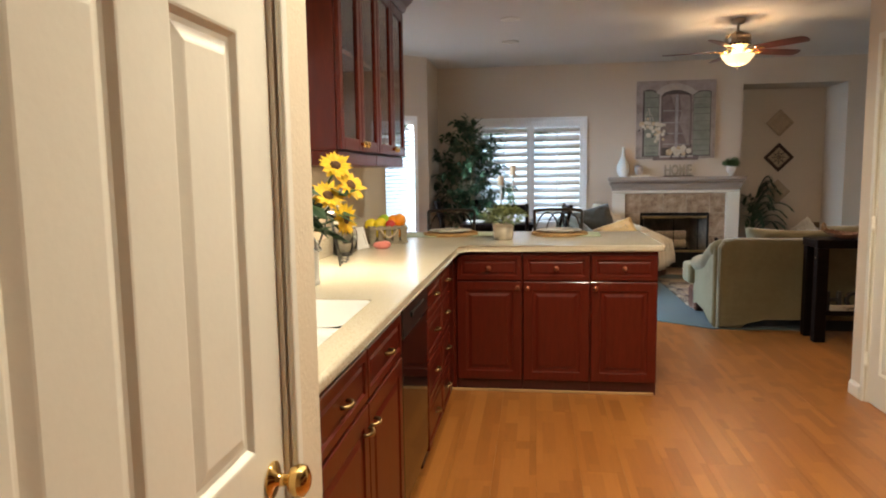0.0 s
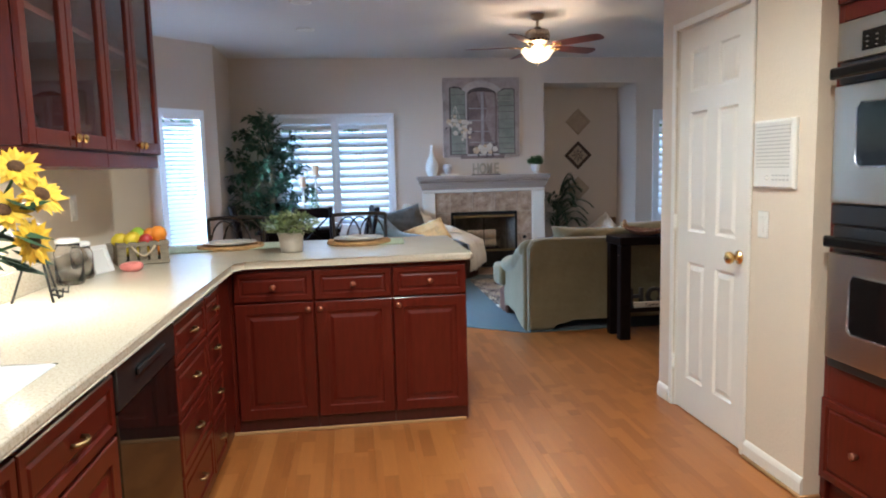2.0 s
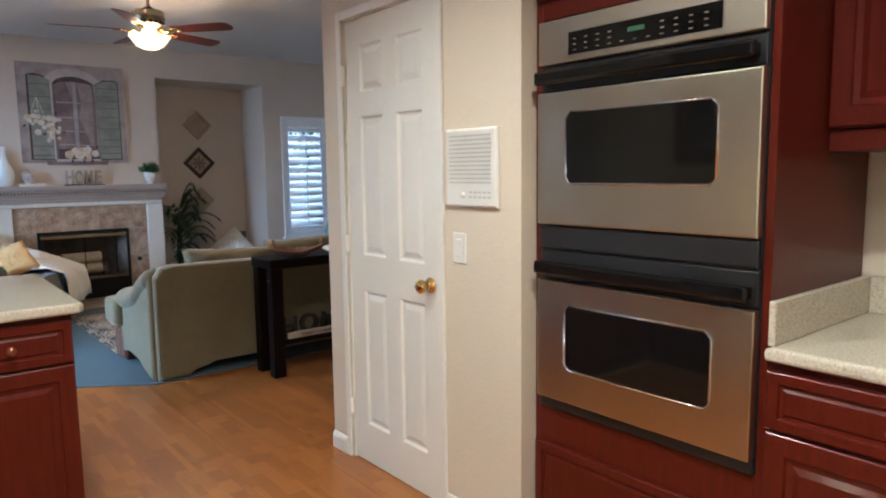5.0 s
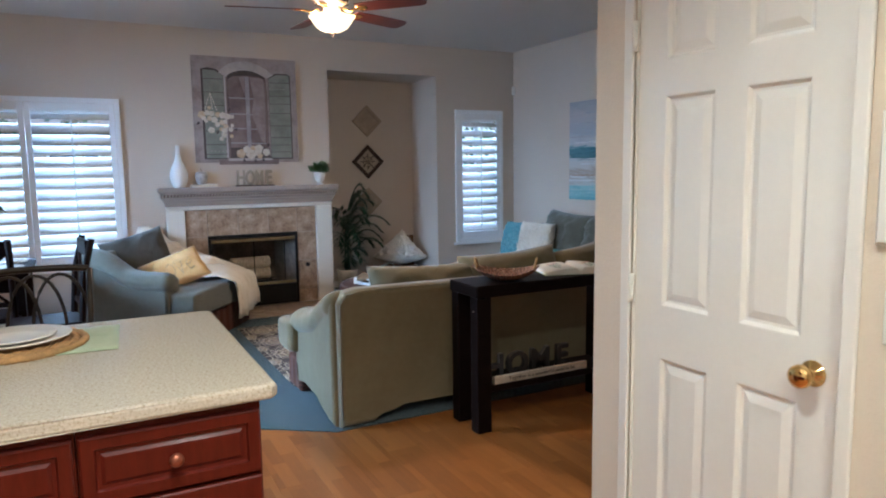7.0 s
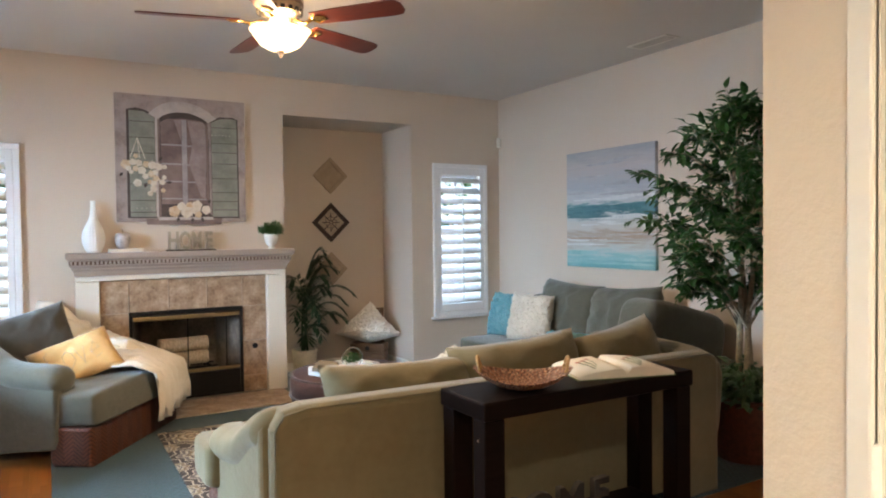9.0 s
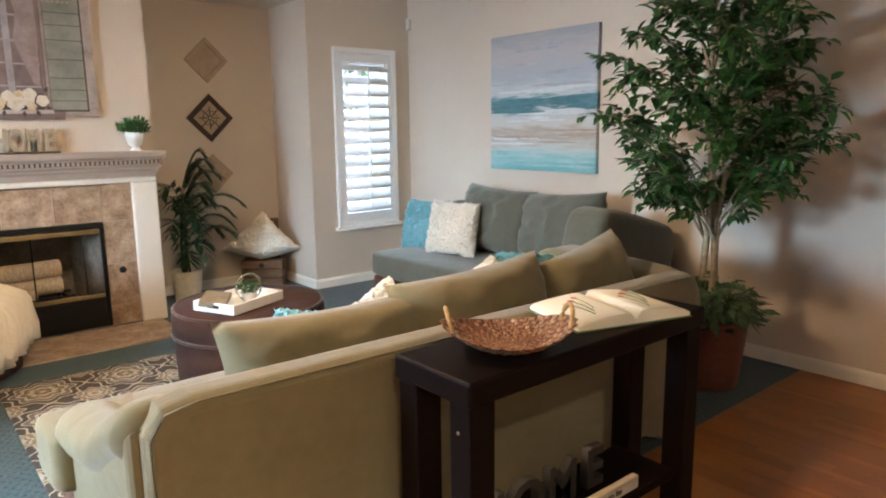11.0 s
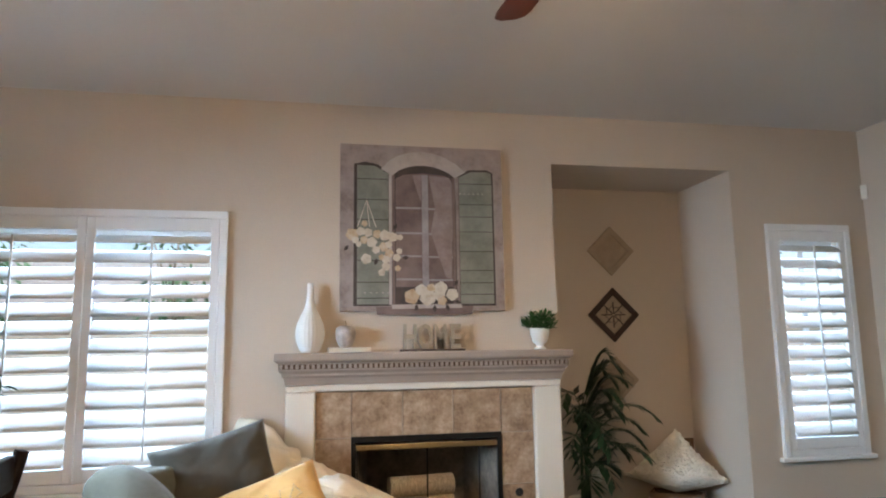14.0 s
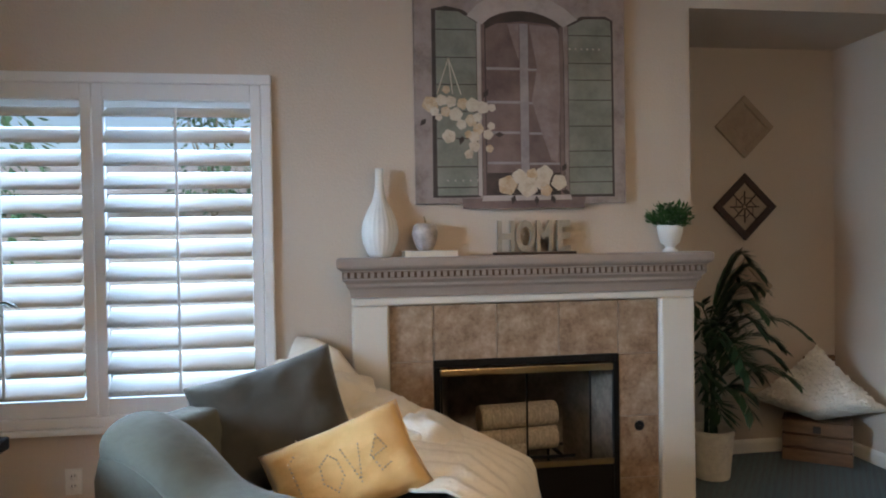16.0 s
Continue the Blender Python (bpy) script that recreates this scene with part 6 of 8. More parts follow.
for x0, x1, a, b, mt in ((214, 228, 205, 816, ARCH_P), (230, 242, 208, 816, PANE_P), (516, 530, 214, 816, PANE_P), (533, 547, 208, 816, LACE_P)):
    flat("painted_post", band(x0, x1, a, b), -0.0385, mt)
flat("painted_mullion", band(370, 400, 205, 735), -0.0385, MUNTIN_P)
for z in (365, 484, 592, 700):
    flat("painted_muntin", band(248, 369, z - 4, z + 5), -0.0385, MUNTIN_P)
    flat("painted_muntin", band(401, 514, z - 1, z + 7), -0.0385, MUNTIN_P)
flat("painted_curtain", outline([(404, 208), (500, 214), (514, 240), (516, 470), (506, 700), (482, 690), (446, 590), (412, 480), (432, 360)]), -0.0400, LACE_P)
flat("painted_curtain", outline([(326, 208), (368, 204), (366, 335), (350, 290)]), -0.0400, LACE_P)
flat("painted_sill", outline([(158, 862), (602, 862), (608, 822), (155, 826)]), -0.0385, PANE_P)
flat("painted_ledge", outline([(225, 836), (556, 832), (552, 814), (232, 816)]), -0.0402, ARCH_P)
rnd = random.Random(12)
for x, z in [(555 + 22 * k, 290) for k in range(6)] + [(105 + 27 * k, 762) for k in range(5)]:
    bm = bmesh.new()
    turned(bm, [(0.001, 0.002), (0.004, 0.0012), (0.005, 0.0)], 8, pose((x - 377) * 0.00132, -0.0352, (455 - z) * 0.00132, 90), False)
    part("painted_nail", bm, ARCH_P, pn)
SPRAY = [(45, 495, 28), (85, 480, 20), (118, 485, 20), (100, 520, 18), (135, 530, 24), (75, 540, 13), (160, 492, 20), (195, 497, 25), (232, 505, 22), (190, 550, 21), (155, 565, 18), (110, 607, 24), (215, 580, 20), (200, 608, 20), (250, 600, 18), (180, 600, 14), (200, 642, 20), (180, 670, 16), (255, 650, 14), (262, 570, 14), (265, 505, 14), (102, 443, 14), (60, 520, 16), (212, 540, 16)]
SILL = [(318, 780, 34), (362, 750, 27), (392, 785, 36), (410, 742, 22), (455, 740, 30), (448, 772, 26), (460, 798, 22), (508, 770, 28)]
for k, (x, z, q) in enumerate(SPRAY + SILL):
    r = q * 0.00132
    bm = bmesh.new()
    lean = rnd.uniform(0, 6.28)
    m = pose((x - 377) * 0.00132, -0.0415 - 0.00025 * (k % 9), (455 - z) * 0.00132, 90)
    rings = []
    for rr, h in ((1.0, 0.0), (0.82, 0.0022), (0.66, 0.0008), (0.50, 0.0028), (0.34, 0.0012), (0.18, 0.0032)):
        rings.append([bm.verts.new(m @ Vector((r * rr * (1 + 0.10 * math.sin(5 * t + lean + 7 * rr)) * math.cos(t), r * rr * (1 + 0.10 * math.sin(5 * t + lean + 7 * rr)) * math.sin(t), h))) for t in (2 * math.pi * i / 15 for i in range(15))])
    for a, b in zip(rings, rings[1:]):
        for i in range(15):
            bm.faces.new((a[i], a[(i + 1) % 15], b[(i + 1) % 15], b[i]))
    bm.faces.new(rings[-1])
    part("painted_rose", bm, ROSE_P if k % 3 == 0 else ROSE_D, pn)
for x, z, a in ((285, 775, 200), (345, 815, 250), (425, 818, 270), (480, 815, 290), (520, 730, 60), (518, 800, 340), (235, 470, 60), (275, 600, 0), (160, 605, 250), (30, 545, 230)):
    bm = bmesh.new()
    p = Vector(((x - 377) * 0.00132, -0.0408, (455 - z) * 0.00132))
    leaf(bm, p, Vector((math.cos(radians(a)), 0, math.sin(radians(a)))), Vector((0, 1, 0)), 0.045, 0.026, 0.02)
    part("painted_leaf", bm, SHADE_P, pn)
for x in (70, 125, 155):
    bm = bmesh.new()
    a, b = outline([(112, 332), (x, 458)])
    tube(bm, [(a[0], -0.0385, a[1]), (b[0], -0.0385, b[1])], 0.0028, 4)
    part("painted_cord", bm, ROSE_D, pn)

# niche diamonds
def diamond(z, half, frame_m, inner_m, label, depth=0.02):
    root = thing("diamond_plaque", (4.04, 10.428, z), 0, label, "wall art", "niche plaques")
    w, q = half / math.sqrt(2), half * 0.20
    m = pose(0, 0, 0, 0, 45)
    bm = bmesh.new()
    for a, b, c, d in ((-w, w, w - q, w), (-w, w, -w, -w + q), (-w, -w + q, -w + q, w - q), (w - q, w, -w + q, w - q)):
        box(bm, a, b, -depth, 0.0, c, d, 0.003, 1, m)
    part("frame", bm, frame_m, root)
    bm = bmesh.new()
    box(bm, -w + q, w - q, -0.006, -0.001, -w + q, w - q, m=m)
    part("panel", bm, inner_m, root, "pale carved panel")
    i = w - q
    for k in range(8):
        a = math.pi * k / 4
        bm = bmesh.new()
        L = i * (0.92 if k % 2 else 0.98)
        box(bm, 0.01, L, -0.010, -0.006, -0.004, 0.004, m=m @ pose(0, 0, 0, 0, math.degrees(a)))
        part("fretwork_bar", bm, frame_m, root)
        bm = bmesh.new()
        b = i * 0.52
        p, q2 = Vector((b * math.cos(a), 0, -b * math.sin(a))), Vector((i * 0.8 * math.cos(a + math.pi / 4), 0, -i * 0.8 * math.sin(a + math.pi / 4)))
        tube(bm, [m @ (p + Vector((0, -0.008, 0))), m @ (q2 * 0.9 + Vector((0, -0.008, 0)))], 0.003, 4)
        part("fretwork_bar", bm, frame_m, root)


diamond(1.502, 0.205, DIAMD, DIAML, "dark framed diamond plaque with star fretwork")
diamond(1.985, 0.190, DIAML, DIAML, "faded tan carved diamond plaque")
diamond(1.02, 0.175, DIAML, DIAML, "faded tan carved diamond plaque low in the niche")
cr = thing("wooden_crate", (4.365, 10.225, 0.004), -38, "rustic brown slatted wooden crate in the niche", "crate")
for k in range(3):
    z = 0.006 + k * 0.083
    for a, b, c, d in ((-0.18, 0.18, -0.09, -0.076), (-0.18, 0.18, 0.076, 0.09), (-0.18, -0.166, -0.076, 0.076), (0.166, 0.18, -0.076, 0.076)):
        bm = bmesh.new()
        box(bm, a, b, c, d, z, z + 0.072, 0.003, 1)
        part("slat", bm, BROWNW, cr)
bm = bmesh.new()
box(bm, -0.165, 0.165, -0.075, 0.075, 0.004, 0.012)
part("bottom", bm, BROWNW, cr)
bm = bmesh.new()
box(bm, -0.02, 0.02, -0.094, -0.0905, 0.180, 0.220)
part("handle_hole", bm, INKD, cr, "dark square hand hole")
for x in (-0.150, 0.150):
    for y in (-0.060, 0.060):
        bm = bmesh.new()
        box(bm, x - 0.014, x + 0.014, y - 0.014, y + 0.014, 0.013, 0.245)
        part("corner_post", bm, BROWNW, cr)
bm = bmesh.new()
rnd = random.Random(7)
pillow(bm, 0.50, 0.50, 0.22, pose(0, 0, 0, 0, 45, 0), 48, 0.016, 3.1, 0.012)
for v in bm.verts:
    if v.co.z < 0:
        v.co.z *= 0.26
    v.co = pose(0, 0, 0, -22) @ v.co
solo("knit_pillow", bm, KNITW, (4.335, 10.185, 0.345), "white chunky knit pillow propped on the wooden crate", "pillow", -38)
bm = bmesh.new()
box(bm, -0.10, 0.10, -0.012, 0.012, 0.0, 0.58, 0.003)
solo("wood_panel", bm, BROWNW, (4.515, 10.405, 0.004), "brown wooden panel standing behind the knit pillow", "panel", 0)

# seascape
sea = thing("seascape_canvas", (5.698, 8.085, 1.575), 0, "abstract seascape canvas in grey, teal and white", "painting")
bm = bmesh.new()
box(bm, -0.035, 0.0, -0.53, 0.53, -0.515, 0.515, 0.003)
part("canvas", bm, SEA, sea)
rnd = random.Random(17)
INKS = {"grey": worn("sea_grey_stroke", (0.30, 0.31, 0.35), (0.40, 0.41, 0.44), (0.50, 0.50, 0.52), 12), "white": worn("sea_white_stroke", (0.50, 0.53, 0.54), (0.62, 0.64, 0.64), (0.70, 0.71, 0.70), 12), "teal": worn("sea_teal_stroke", (0.03, 0.11, 0.14), (0.07, 0.19, 0.22), (0.16, 0.32, 0.34), 14), "sand": worn("sea_sand_stroke", (0.30, 0.22, 0.16), (0.40, 0.31, 0.24), (0.48, 0.40, 0.33), 12), "aqua": worn("sea_aqua_stroke", (0.16, 0.38, 0.40), (0.28, 0.50, 0.51), (0.42, 0.58, 0.57), 12)}
for ink, z0, z1, count in (("grey", 0.12, 0.44, 7), ("white", 0.06, 0.12, 4), ("teal", -0.035, 0.03, 9), ("white", -0.16, -0.06, 8), ("sand", -0.30, -0.20, 5), ("white", -0.34, -0.26, 4), ("aqua", -0.46, -0.36, 7), ("aqua", -0.50, -0.46, 3)):
    for k in range(count):
        z, y = rnd.uniform(z0, z1), rnd.uniform(-0.40, 0.40)
        L, h = rnd.uniform(0.08, 0.30), rnd.uniform(0.004, 0.014)
        ys = [max(-0.525, min(0.525, y + L * (2 * i / 12 - 1))) for i in range(13)]
        bm = bmesh.new()
        up = [bm.verts.new((-0.0362 - 0.0002 * k, q, z + h * math.sin(math.pi * i / 12) ** 0.5 * (0.6 + 0.5 * rnd.random()))) for i, q in enumerate(ys)]
        dn = [bm.verts.new((-0.0362 - 0.0002 * k, q, z - 0.003 - h * math.sin(math.pi * i / 12) ** 0.5 * (0.4 + 0.6 * rnd.random()))) for i, q in enumerate(ys)]
        for i in range(12):
            if ys[i + 1] - ys[i] > 0.001:
                bm.faces.new((up[i], up[i + 1], dn[i + 1], dn[i]))
        part("brush_stroke", bm, INKS[ink], sea)

# outlets, switches, intercom
def plate(name, at, turn, label, outlet=True):
    root = thing(name, at, turn, label, "outlet" if outlet else "switch")
    bm = bmesh.new()
    nested(bm, -0.036, 0.036, -0.058, 0.058, [(0, -0.001), (0.0, -0.004), (0.004, -0.007)])
    part("cover_plate", bm, PLASTIC, root)
    if outlet:
        for z in (-0.022, 0.022):
            bm = bmesh.new()
            turned(bm, [(0.016, 0.006), (0.016, 0.009), (0.001, 0.009)], 16, pose(0, 0, z, 90), False)
            part("socket", bm, PLASTIC, root)
            bm = bmesh.new()
            box(bm, -0.008, -0.005, -0.0105, -0.009, z, z + 0.009)
            box(bm, 0.005, 0.008, -0.0105, -0.009, z, z + 0.009)
            part("slots", bm, INKD, root)
    else:
        bm = bmesh.new()
        nested(bm, -0.016, 0.016, -0.034, 0.034, [(0, -0.007), (0.001, -0.010), (0.003, -0.011)])
        part("rocker", bm, PLASTIC, root)


plate("wall_outlet", (0.445, 9.76, 0.295), 0, "white wall outlet under the shuttered window")
plate("wall_outlet", (3.85, 10.43, 0.36), 0, "white wall outlet in the niche")
plate("light_switch", (2.505, 3.457, 1.08), -90, "white rocker light switch on the pantry wall", False)
plate("light_switch", (-0.50, 4.02, 1.215), 90, "white light switch on the kitchen wall", False)
plate("wall_outlet", (3.20, 2.05, 1.20), -90, "white wall outlet above the counter")
ic = thing("intercom_panel", (2.505, 3.378, 1.378), -90, "white wall intercom with slotted speaker grille", "intercom")
bm = bmesh.new()
nested(bm, -0.138, 0.138, -0.142, 0.142, [(0, -0.001), (0.0, -0.012), (0.008, -0.020), (0.014, -0.020)])
part("body", bm, PLASTIC, ic)
for k in range(24):
    bm = bmesh.new()
    z = -0.055 + k * 0.0076
    box(bm, -0.112, 0.112, -0.0225, -0.0202, z, z + 0.0042)
    part("grille_slat", bm, PLASTIC if k % 2 else GRILLE, ic)
for k in range(5):
    for j in range(2):
        bm = bmesh.new()
        box(bm, 0.0 + k * 0.024, 0.014 + k * 0.024, -0.023, -0.0202, -0.108 + j * 0.018, -0.102 + j * 0.018)
        part("button", bm, GRILLE, ic, "small grey button")
bm = bmesh.new()
turned(bm, [(0.011, 0.0202), (0.010, 0.028), (0.001, 0.029)], 16, pose(-0.035, 0, -0.098, 90), False)
part("volume_knob", bm, PLASTIC, ic)

# ---- dining ----
dt = thing("dining_table", (0.19, 8.39, 0), 0, "dark espresso dining table near the shuttered window", "table")
bm = bmesh.new()
box(bm, -0.43, 0.43, -0.44, 0.44, 0.715, 0.755, 0.006)
part("tabletop", bm, ESPRESSO, dt)
for a, b, c, d in ((-0.37, 0.37, -0.38, -0.36), (-0.37, 0.37, 0.36, 0.38), (-0.37, -0.35, -0.36, 0.36), (0.35, 0.37, -0.36, 0.36)):
    bm = bmesh.new()
    box(bm, a, b, c, d, 0.62, 0.714)
    part("apron", bm, ESPRESSO, dt)
for x in (-0.40, 0.325):
    for y in (-0.41, 0.335):
        bm = bmesh.new()
        box(bm, x, x + 0.075, y, y + 0.075, 0.0, 0.714, 0.005)
        part("leg", bm, ESPRESSO, dt)


def dining_chair():
    root = thing("dining_chair", (0, 0, 0), 0, "dark espresso dining chair with crossed back", "chair", "chairs round the dining table")
    bm = bmesh.new()
    box(bm, -0.22, 0.22, -0.22, 0.20, 0.43, 0.465, 0.012, 2)
    part("seat", bm, ESPRESSO, root)
    for x in (-0.205, 0.17):
        bm = bmesh.new()
        box(bm, x, x + 0.035, 0.17, 0.205, 0.0, 0.43, 0.004, 1)
        part("leg", bm, ESPRESSO, root)
        bm = bmesh.new()
        pts = [(x + 0.0175, -0.205, 0.0), (x + 0.0175, -0.20, 0.45), (x + 0.0175, -0.225, 0.75), (x + 0.0175, -0.285, 0.99)]
        tube(bm, pts, 0.021, 4)
        part("back_post", bm, ESPRESSO, root)
    bm = bmesh.new()
    box(bm, -0.17, 0.17, -0.272, -0.247, 0.88, 0.98, 0.006, 2)
    part("top_rail", bm, ESPRESSO, root)
    for s in (-1, 1):
        bm = bmesh.new()
        tube(bm, [(-0.17 * s, -0.225, 0.56), (0.0, -0.24, 0.73), (0.17 * s, -0.255, 0.90)], 0.011, 6)
        part("cross_bar", bm, ESPRESSO, root)
    bm = bmesh.new()
    box(bm, -0.17, 0.17, -0.228, -0.208, 0.54, 0.575, 0.003, 1)
    part("lower_rail", bm, ESPRESSO, root)
    return root


c0 = dining_chair()
c0.matrix_basis = pose(0.34, 8.13, 0, 0, 0, 0)
for x, y, a in ((0.70, 7.73, 98), (-0.14, 9.22, 182), (-0.33, 8.75, -86)):
    copy_thing(c0, pose(x, y, 0, 0, 0, a))
for x, y, h, nm in ((0.345, 8.72, 0.56, "tall"), (0.195, 8.74, 0.43, "short")):
    cs = thing("candlestick", (x, y, 0.756), 0, "%s whitewashed turned candlestick with tan pillar candle" % nm, "candlestick", "candlesticks")
    part("stick", turned(bmesh.new(), [(0.001, 0.0), (0.055, 0.0), (0.055, 0.015), (0.025, 0.03), (0.016, 0.06), (0.026, 0.09), (0.014, 0.12), (0.013, h * 0.6), (0.024, h * 0.66), (0.014, h * 0.72), (0.016, h - 0.03), (0.05, h - 0.012), (0.05, h), (0.001, h)], 20, None, False), WHITEW, cs)
    part("candle", turned(bmesh.new(), [(0.036, h), (0.037, h + 0.11), (0.03, h + 0.117), (0.001, h + 0.113)], 20, None, False), CANDLE, cs)
tp = thing("tabletop_topiary", (0.325, 8.60, 0.756), 0, "small green cone topiary on the dining table", "plant")
part("pot", turned(bmesh.new(), [(0.001, 0.0), (0.04, 0.0), (0.05, 0.07), (0.045, 0.07)], 18, None, False), WHITEW, tp)
bm = bmesh.new()
for k in range(9):
    crown(bm, [(0, 0, 0.10 + k * 0.038, 0.085 * (1 - k / 9.5), 0.085 * (1 - k / 9.5), 0.03, 1)], 90 - 8 * k, 0.03, 20 + k, 0.1)
part("foliage", bm, HERB, tp)
for x, y in ((0.43, 8.22), (0.43, 8.58), (-0.04, 8.25)):
    ds = thing("dinner_plate", (x, y, 0.756), 0, "stacked cream dinner plates on the dining table", "plate", "dining plates")
    part("charger", turned(bmesh.new(), [(0.001, 0.0), (0.10, 0.0), (0.155, 0.014), (0.152, 0.017), (0.10, 0.006), (0.001, 0.006)], 32, None, False), WHITEW, ds)
    part("plate", turned(bmesh.new(), [(0.001, 0.009), (0.08, 0.009), (0.13, 0.022), (0.127, 0.025), (0.08, 0.014), (0.001, 0.014)], 32, None, False), PLATE, ds)


def bar_stool():
    root = thing("bar_stool", (0, 0, 0), 0, "bronze metal bar stool with interlaced arched back", "stool", "bar stools at the peninsula")
    bm = bmesh.new()
    soft(bm, 0.20, 0.19, 0.035, 0.4, 0.4, pose(0, 0, 0.63), 32, 12)
    part("seat", bm, SUEDE, root)
    for x in (-0.175, 0.175):
        bm = bmesh.new()
        tube(bm, [(x, 0.20, 0.0), (x, 0.185, 0.62), (x * 1.05, 0.20, 0.85), (x * 1.08, 0.225, 1.04)], 0.012, 8)
        part("back_post", bm, CHAIRM, root)
        bm = bmesh.new()
        tube(bm, [(x, -0.20, 0.0), (x, -0.17, 0.61)], 0.012, 8)
        part("leg", bm, CHAIRM, root)
    bm = bmesh.new()
    tube(bm, [(0.19 * math.sin(t), 0.225 + 0.012 * math.cos(t), 1.035 + 0.012 * math.cos(t)) for t in (-1.5 + 3.0 * k / 12 for k in range(13))], 0.013, 8)
    part("top_rail", bm, CHAIRM, root)
    for cx, hw in ((-0.085, 0.10), (0.085, 0.10), (0.0, 0.10)):
        bm = bmesh.new()
        tube(bm, [(cx + hw * math.cos(t), 0.215, 0.80 + 0.225 * math.sin(t)) for t in (math.pi * k / 16 for k in range(17))], 0.007, 6)
        part("arch", bm, CHAIRM, root)
    bm = bmesh.new()
    tube(bm, [(-0.18, 0.205, 0.80), (0.18, 0.205, 0.80)], 0.009, 6)
    part("lower_rail", bm, CHAIRM, root)
    bm = bmesh.new()
    tube(bm, [(0.17 * a, 0.18 * b, 0.25) for a, b in ((-1, -1), (1, -1), (1, 1), (-1, 1))], 0.010, 8, True)
    part("footrest", bm, CHAIRM, root)
    return root


st = bar_stool()
st.matrix_basis = pose(0.80, 5.46, 0)
copy_thing(st, pose(-0.05, 5.46, 0, 0, 0, 3))


# ---- kitchen ----
RAISED = [(0, 0), (0, -0.017), (0.004, -0.020), (0.052, -0.020), (0.056, -0.014), (0.072, -0.012), (0.090, -0.018), (0.094, -0.018)]
DRAWER = [(0, 0), (0, -0.017), (0.004, -0.020), (0.028, -0.020), (0.032, -0.013), (0.040, -0.012), (0.048, -0.017)]


def knob(parent, x, z, material, y=-0.020):
    return part("knob", turned(bmesh.new(), [(0.001, 0.0), (0.008, 0.0), (0.007, 0.010), (0.015, 0.016), (0.016, 0.024), (0.010, 0.030), (0.001, 0.031)], 16, None, False), material, parent, "", pose(x, y, z, 90))


def pull(parent, x, z):
    bm = bmesh.new()
    tube(bm, [(-0.030, -0.020, 0), (-0.026, -0.034, 0), (-0.010, -0.042, 0), (0.010, -0.042, 0), (0.026, -0.034, 0), (0.030, -0.020, 0)], 0.006, 8)
    turned(bm, [(0.001, 0.0), (0.011, 0.001), (0.009, 0.006)], 10, pose(0, -0.040, 0, 90), False)
    return part("handle", bm, ANTIQUE, parent, "small antique brass handle", pose(x, 0, z))


def base_cabinet(at, turn, w, fronts, label, depth=0.58, height=0.872, handle=COPPER, body=None):
    """Carcass with toe kick; fronts hold (kind, x0, x1, z0, z1, knob x, knob z)."""
    root = thing("base_cabinet", at, turn, label, "cabinet", "cherry base cabinets")
    bm = bmesh.new()
    box(bm, 0.001, w - 0.001, 0.0, depth, 0.075, body or height, 0.001, 1)
    if body:
        box(bm, 0.001, w - 0.001, 0.0, 0.02, body, height)
    part("carcass", bm, CHERRY, root)
    bm = bmesh.new()
    box(bm, 0.001, w - 0.001, 0.012, depth, 0.0, 0.074)
    part("toe_kick", bm, CHERRYD, root)
    for kind, x0, x1, z0, z1, kx, kz in fronts:
        bm = bmesh.new()
        nested(bm, x0, x1, z0, z1, [(i, y - 0.0005) for i, y in (RAISED if kind == "door" else DRAWER)])
        d = part(kind, bm, CHERRY, root, "raised-panel cherry %s" % kind)
        if handle is BRASS:
            pull(d, kx, kz)
        else:
            knob(d, kx, kz, handle)
    return root


# peninsula cabinets, facing the kitchen
PX = (0.135, 0.540, 0.942, 1.335)
for k in range(3):
    w = PX[k + 1] - PX[k]
    base_cabinet((PX[k], 4.262, 0), 0, w, [("drawer", 0.006, w - 0.006, 0.70, 0.852, w / 2, 0.775), ("door", 0.006, w - 0.006, 0.082, 0.69, (w - 0.03) if k == 0 else 0.03, 0.655)], "dark cherry base cabinet with a drawer over a panelled door", 0.60)
bm = bmesh.new()
box(bm, 0.085, 0.134, 4.2605, 4.32, 0.0, 0.872)
solo("corner_filler", bm, CHERRY, (0, 0, 0), "dark cherry filler strip in the cabinet corner", "cabinet")
bm = bmesh.new()
box(bm, 0.05, 1.32, 4.252, 4.262, 0.0, 0.018, 0.004)
built("trim", bm, SOLE, "oak shoe moulding under the peninsula", "trim")
# sink run, facing east
base_cabinet((0.115, 1.505, 0), 90, 1.02, [("drawer", 0.006, 0.507, 0.70, 0.852, 0.26, 0.775), ("drawer", 0.513, 1.014, 0.70, 0.852, 0.77, 0.775), ("door", 0.006, 0.507, 0.10, 0.69, 0.47, 0.62), ("door", 0.513, 1.014, 0.10, 0.69, 0.555, 0.62)], "dark cherry sink base cabinet with brass handles", 0.60, handle=BRASS, body=0.70)
dw = thing("dishwasher", (0.115, 2.53, 0), 90, "black dishwasher under the counter", "dishwasher")
bm = bmesh.new()
box(bm, 0.004, 0.576, -0.018, 0.58, 0.10, 0.74, 0.006)
part("door", bm, BLACKG, dw)
bm = bmesh.new()
box(bm, 0.004, 0.576, -0.024, 0.55, 0.745, 0.868, 0.006)
part("control_panel", bm, BLACKP, dw)
bm = bmesh.new()
box(bm, 0.01, 0.57, 0.03, 0.55, 0.0, 0.095)
part("kick_plate", bm, BLACKP, dw)
bm = bmesh.new()
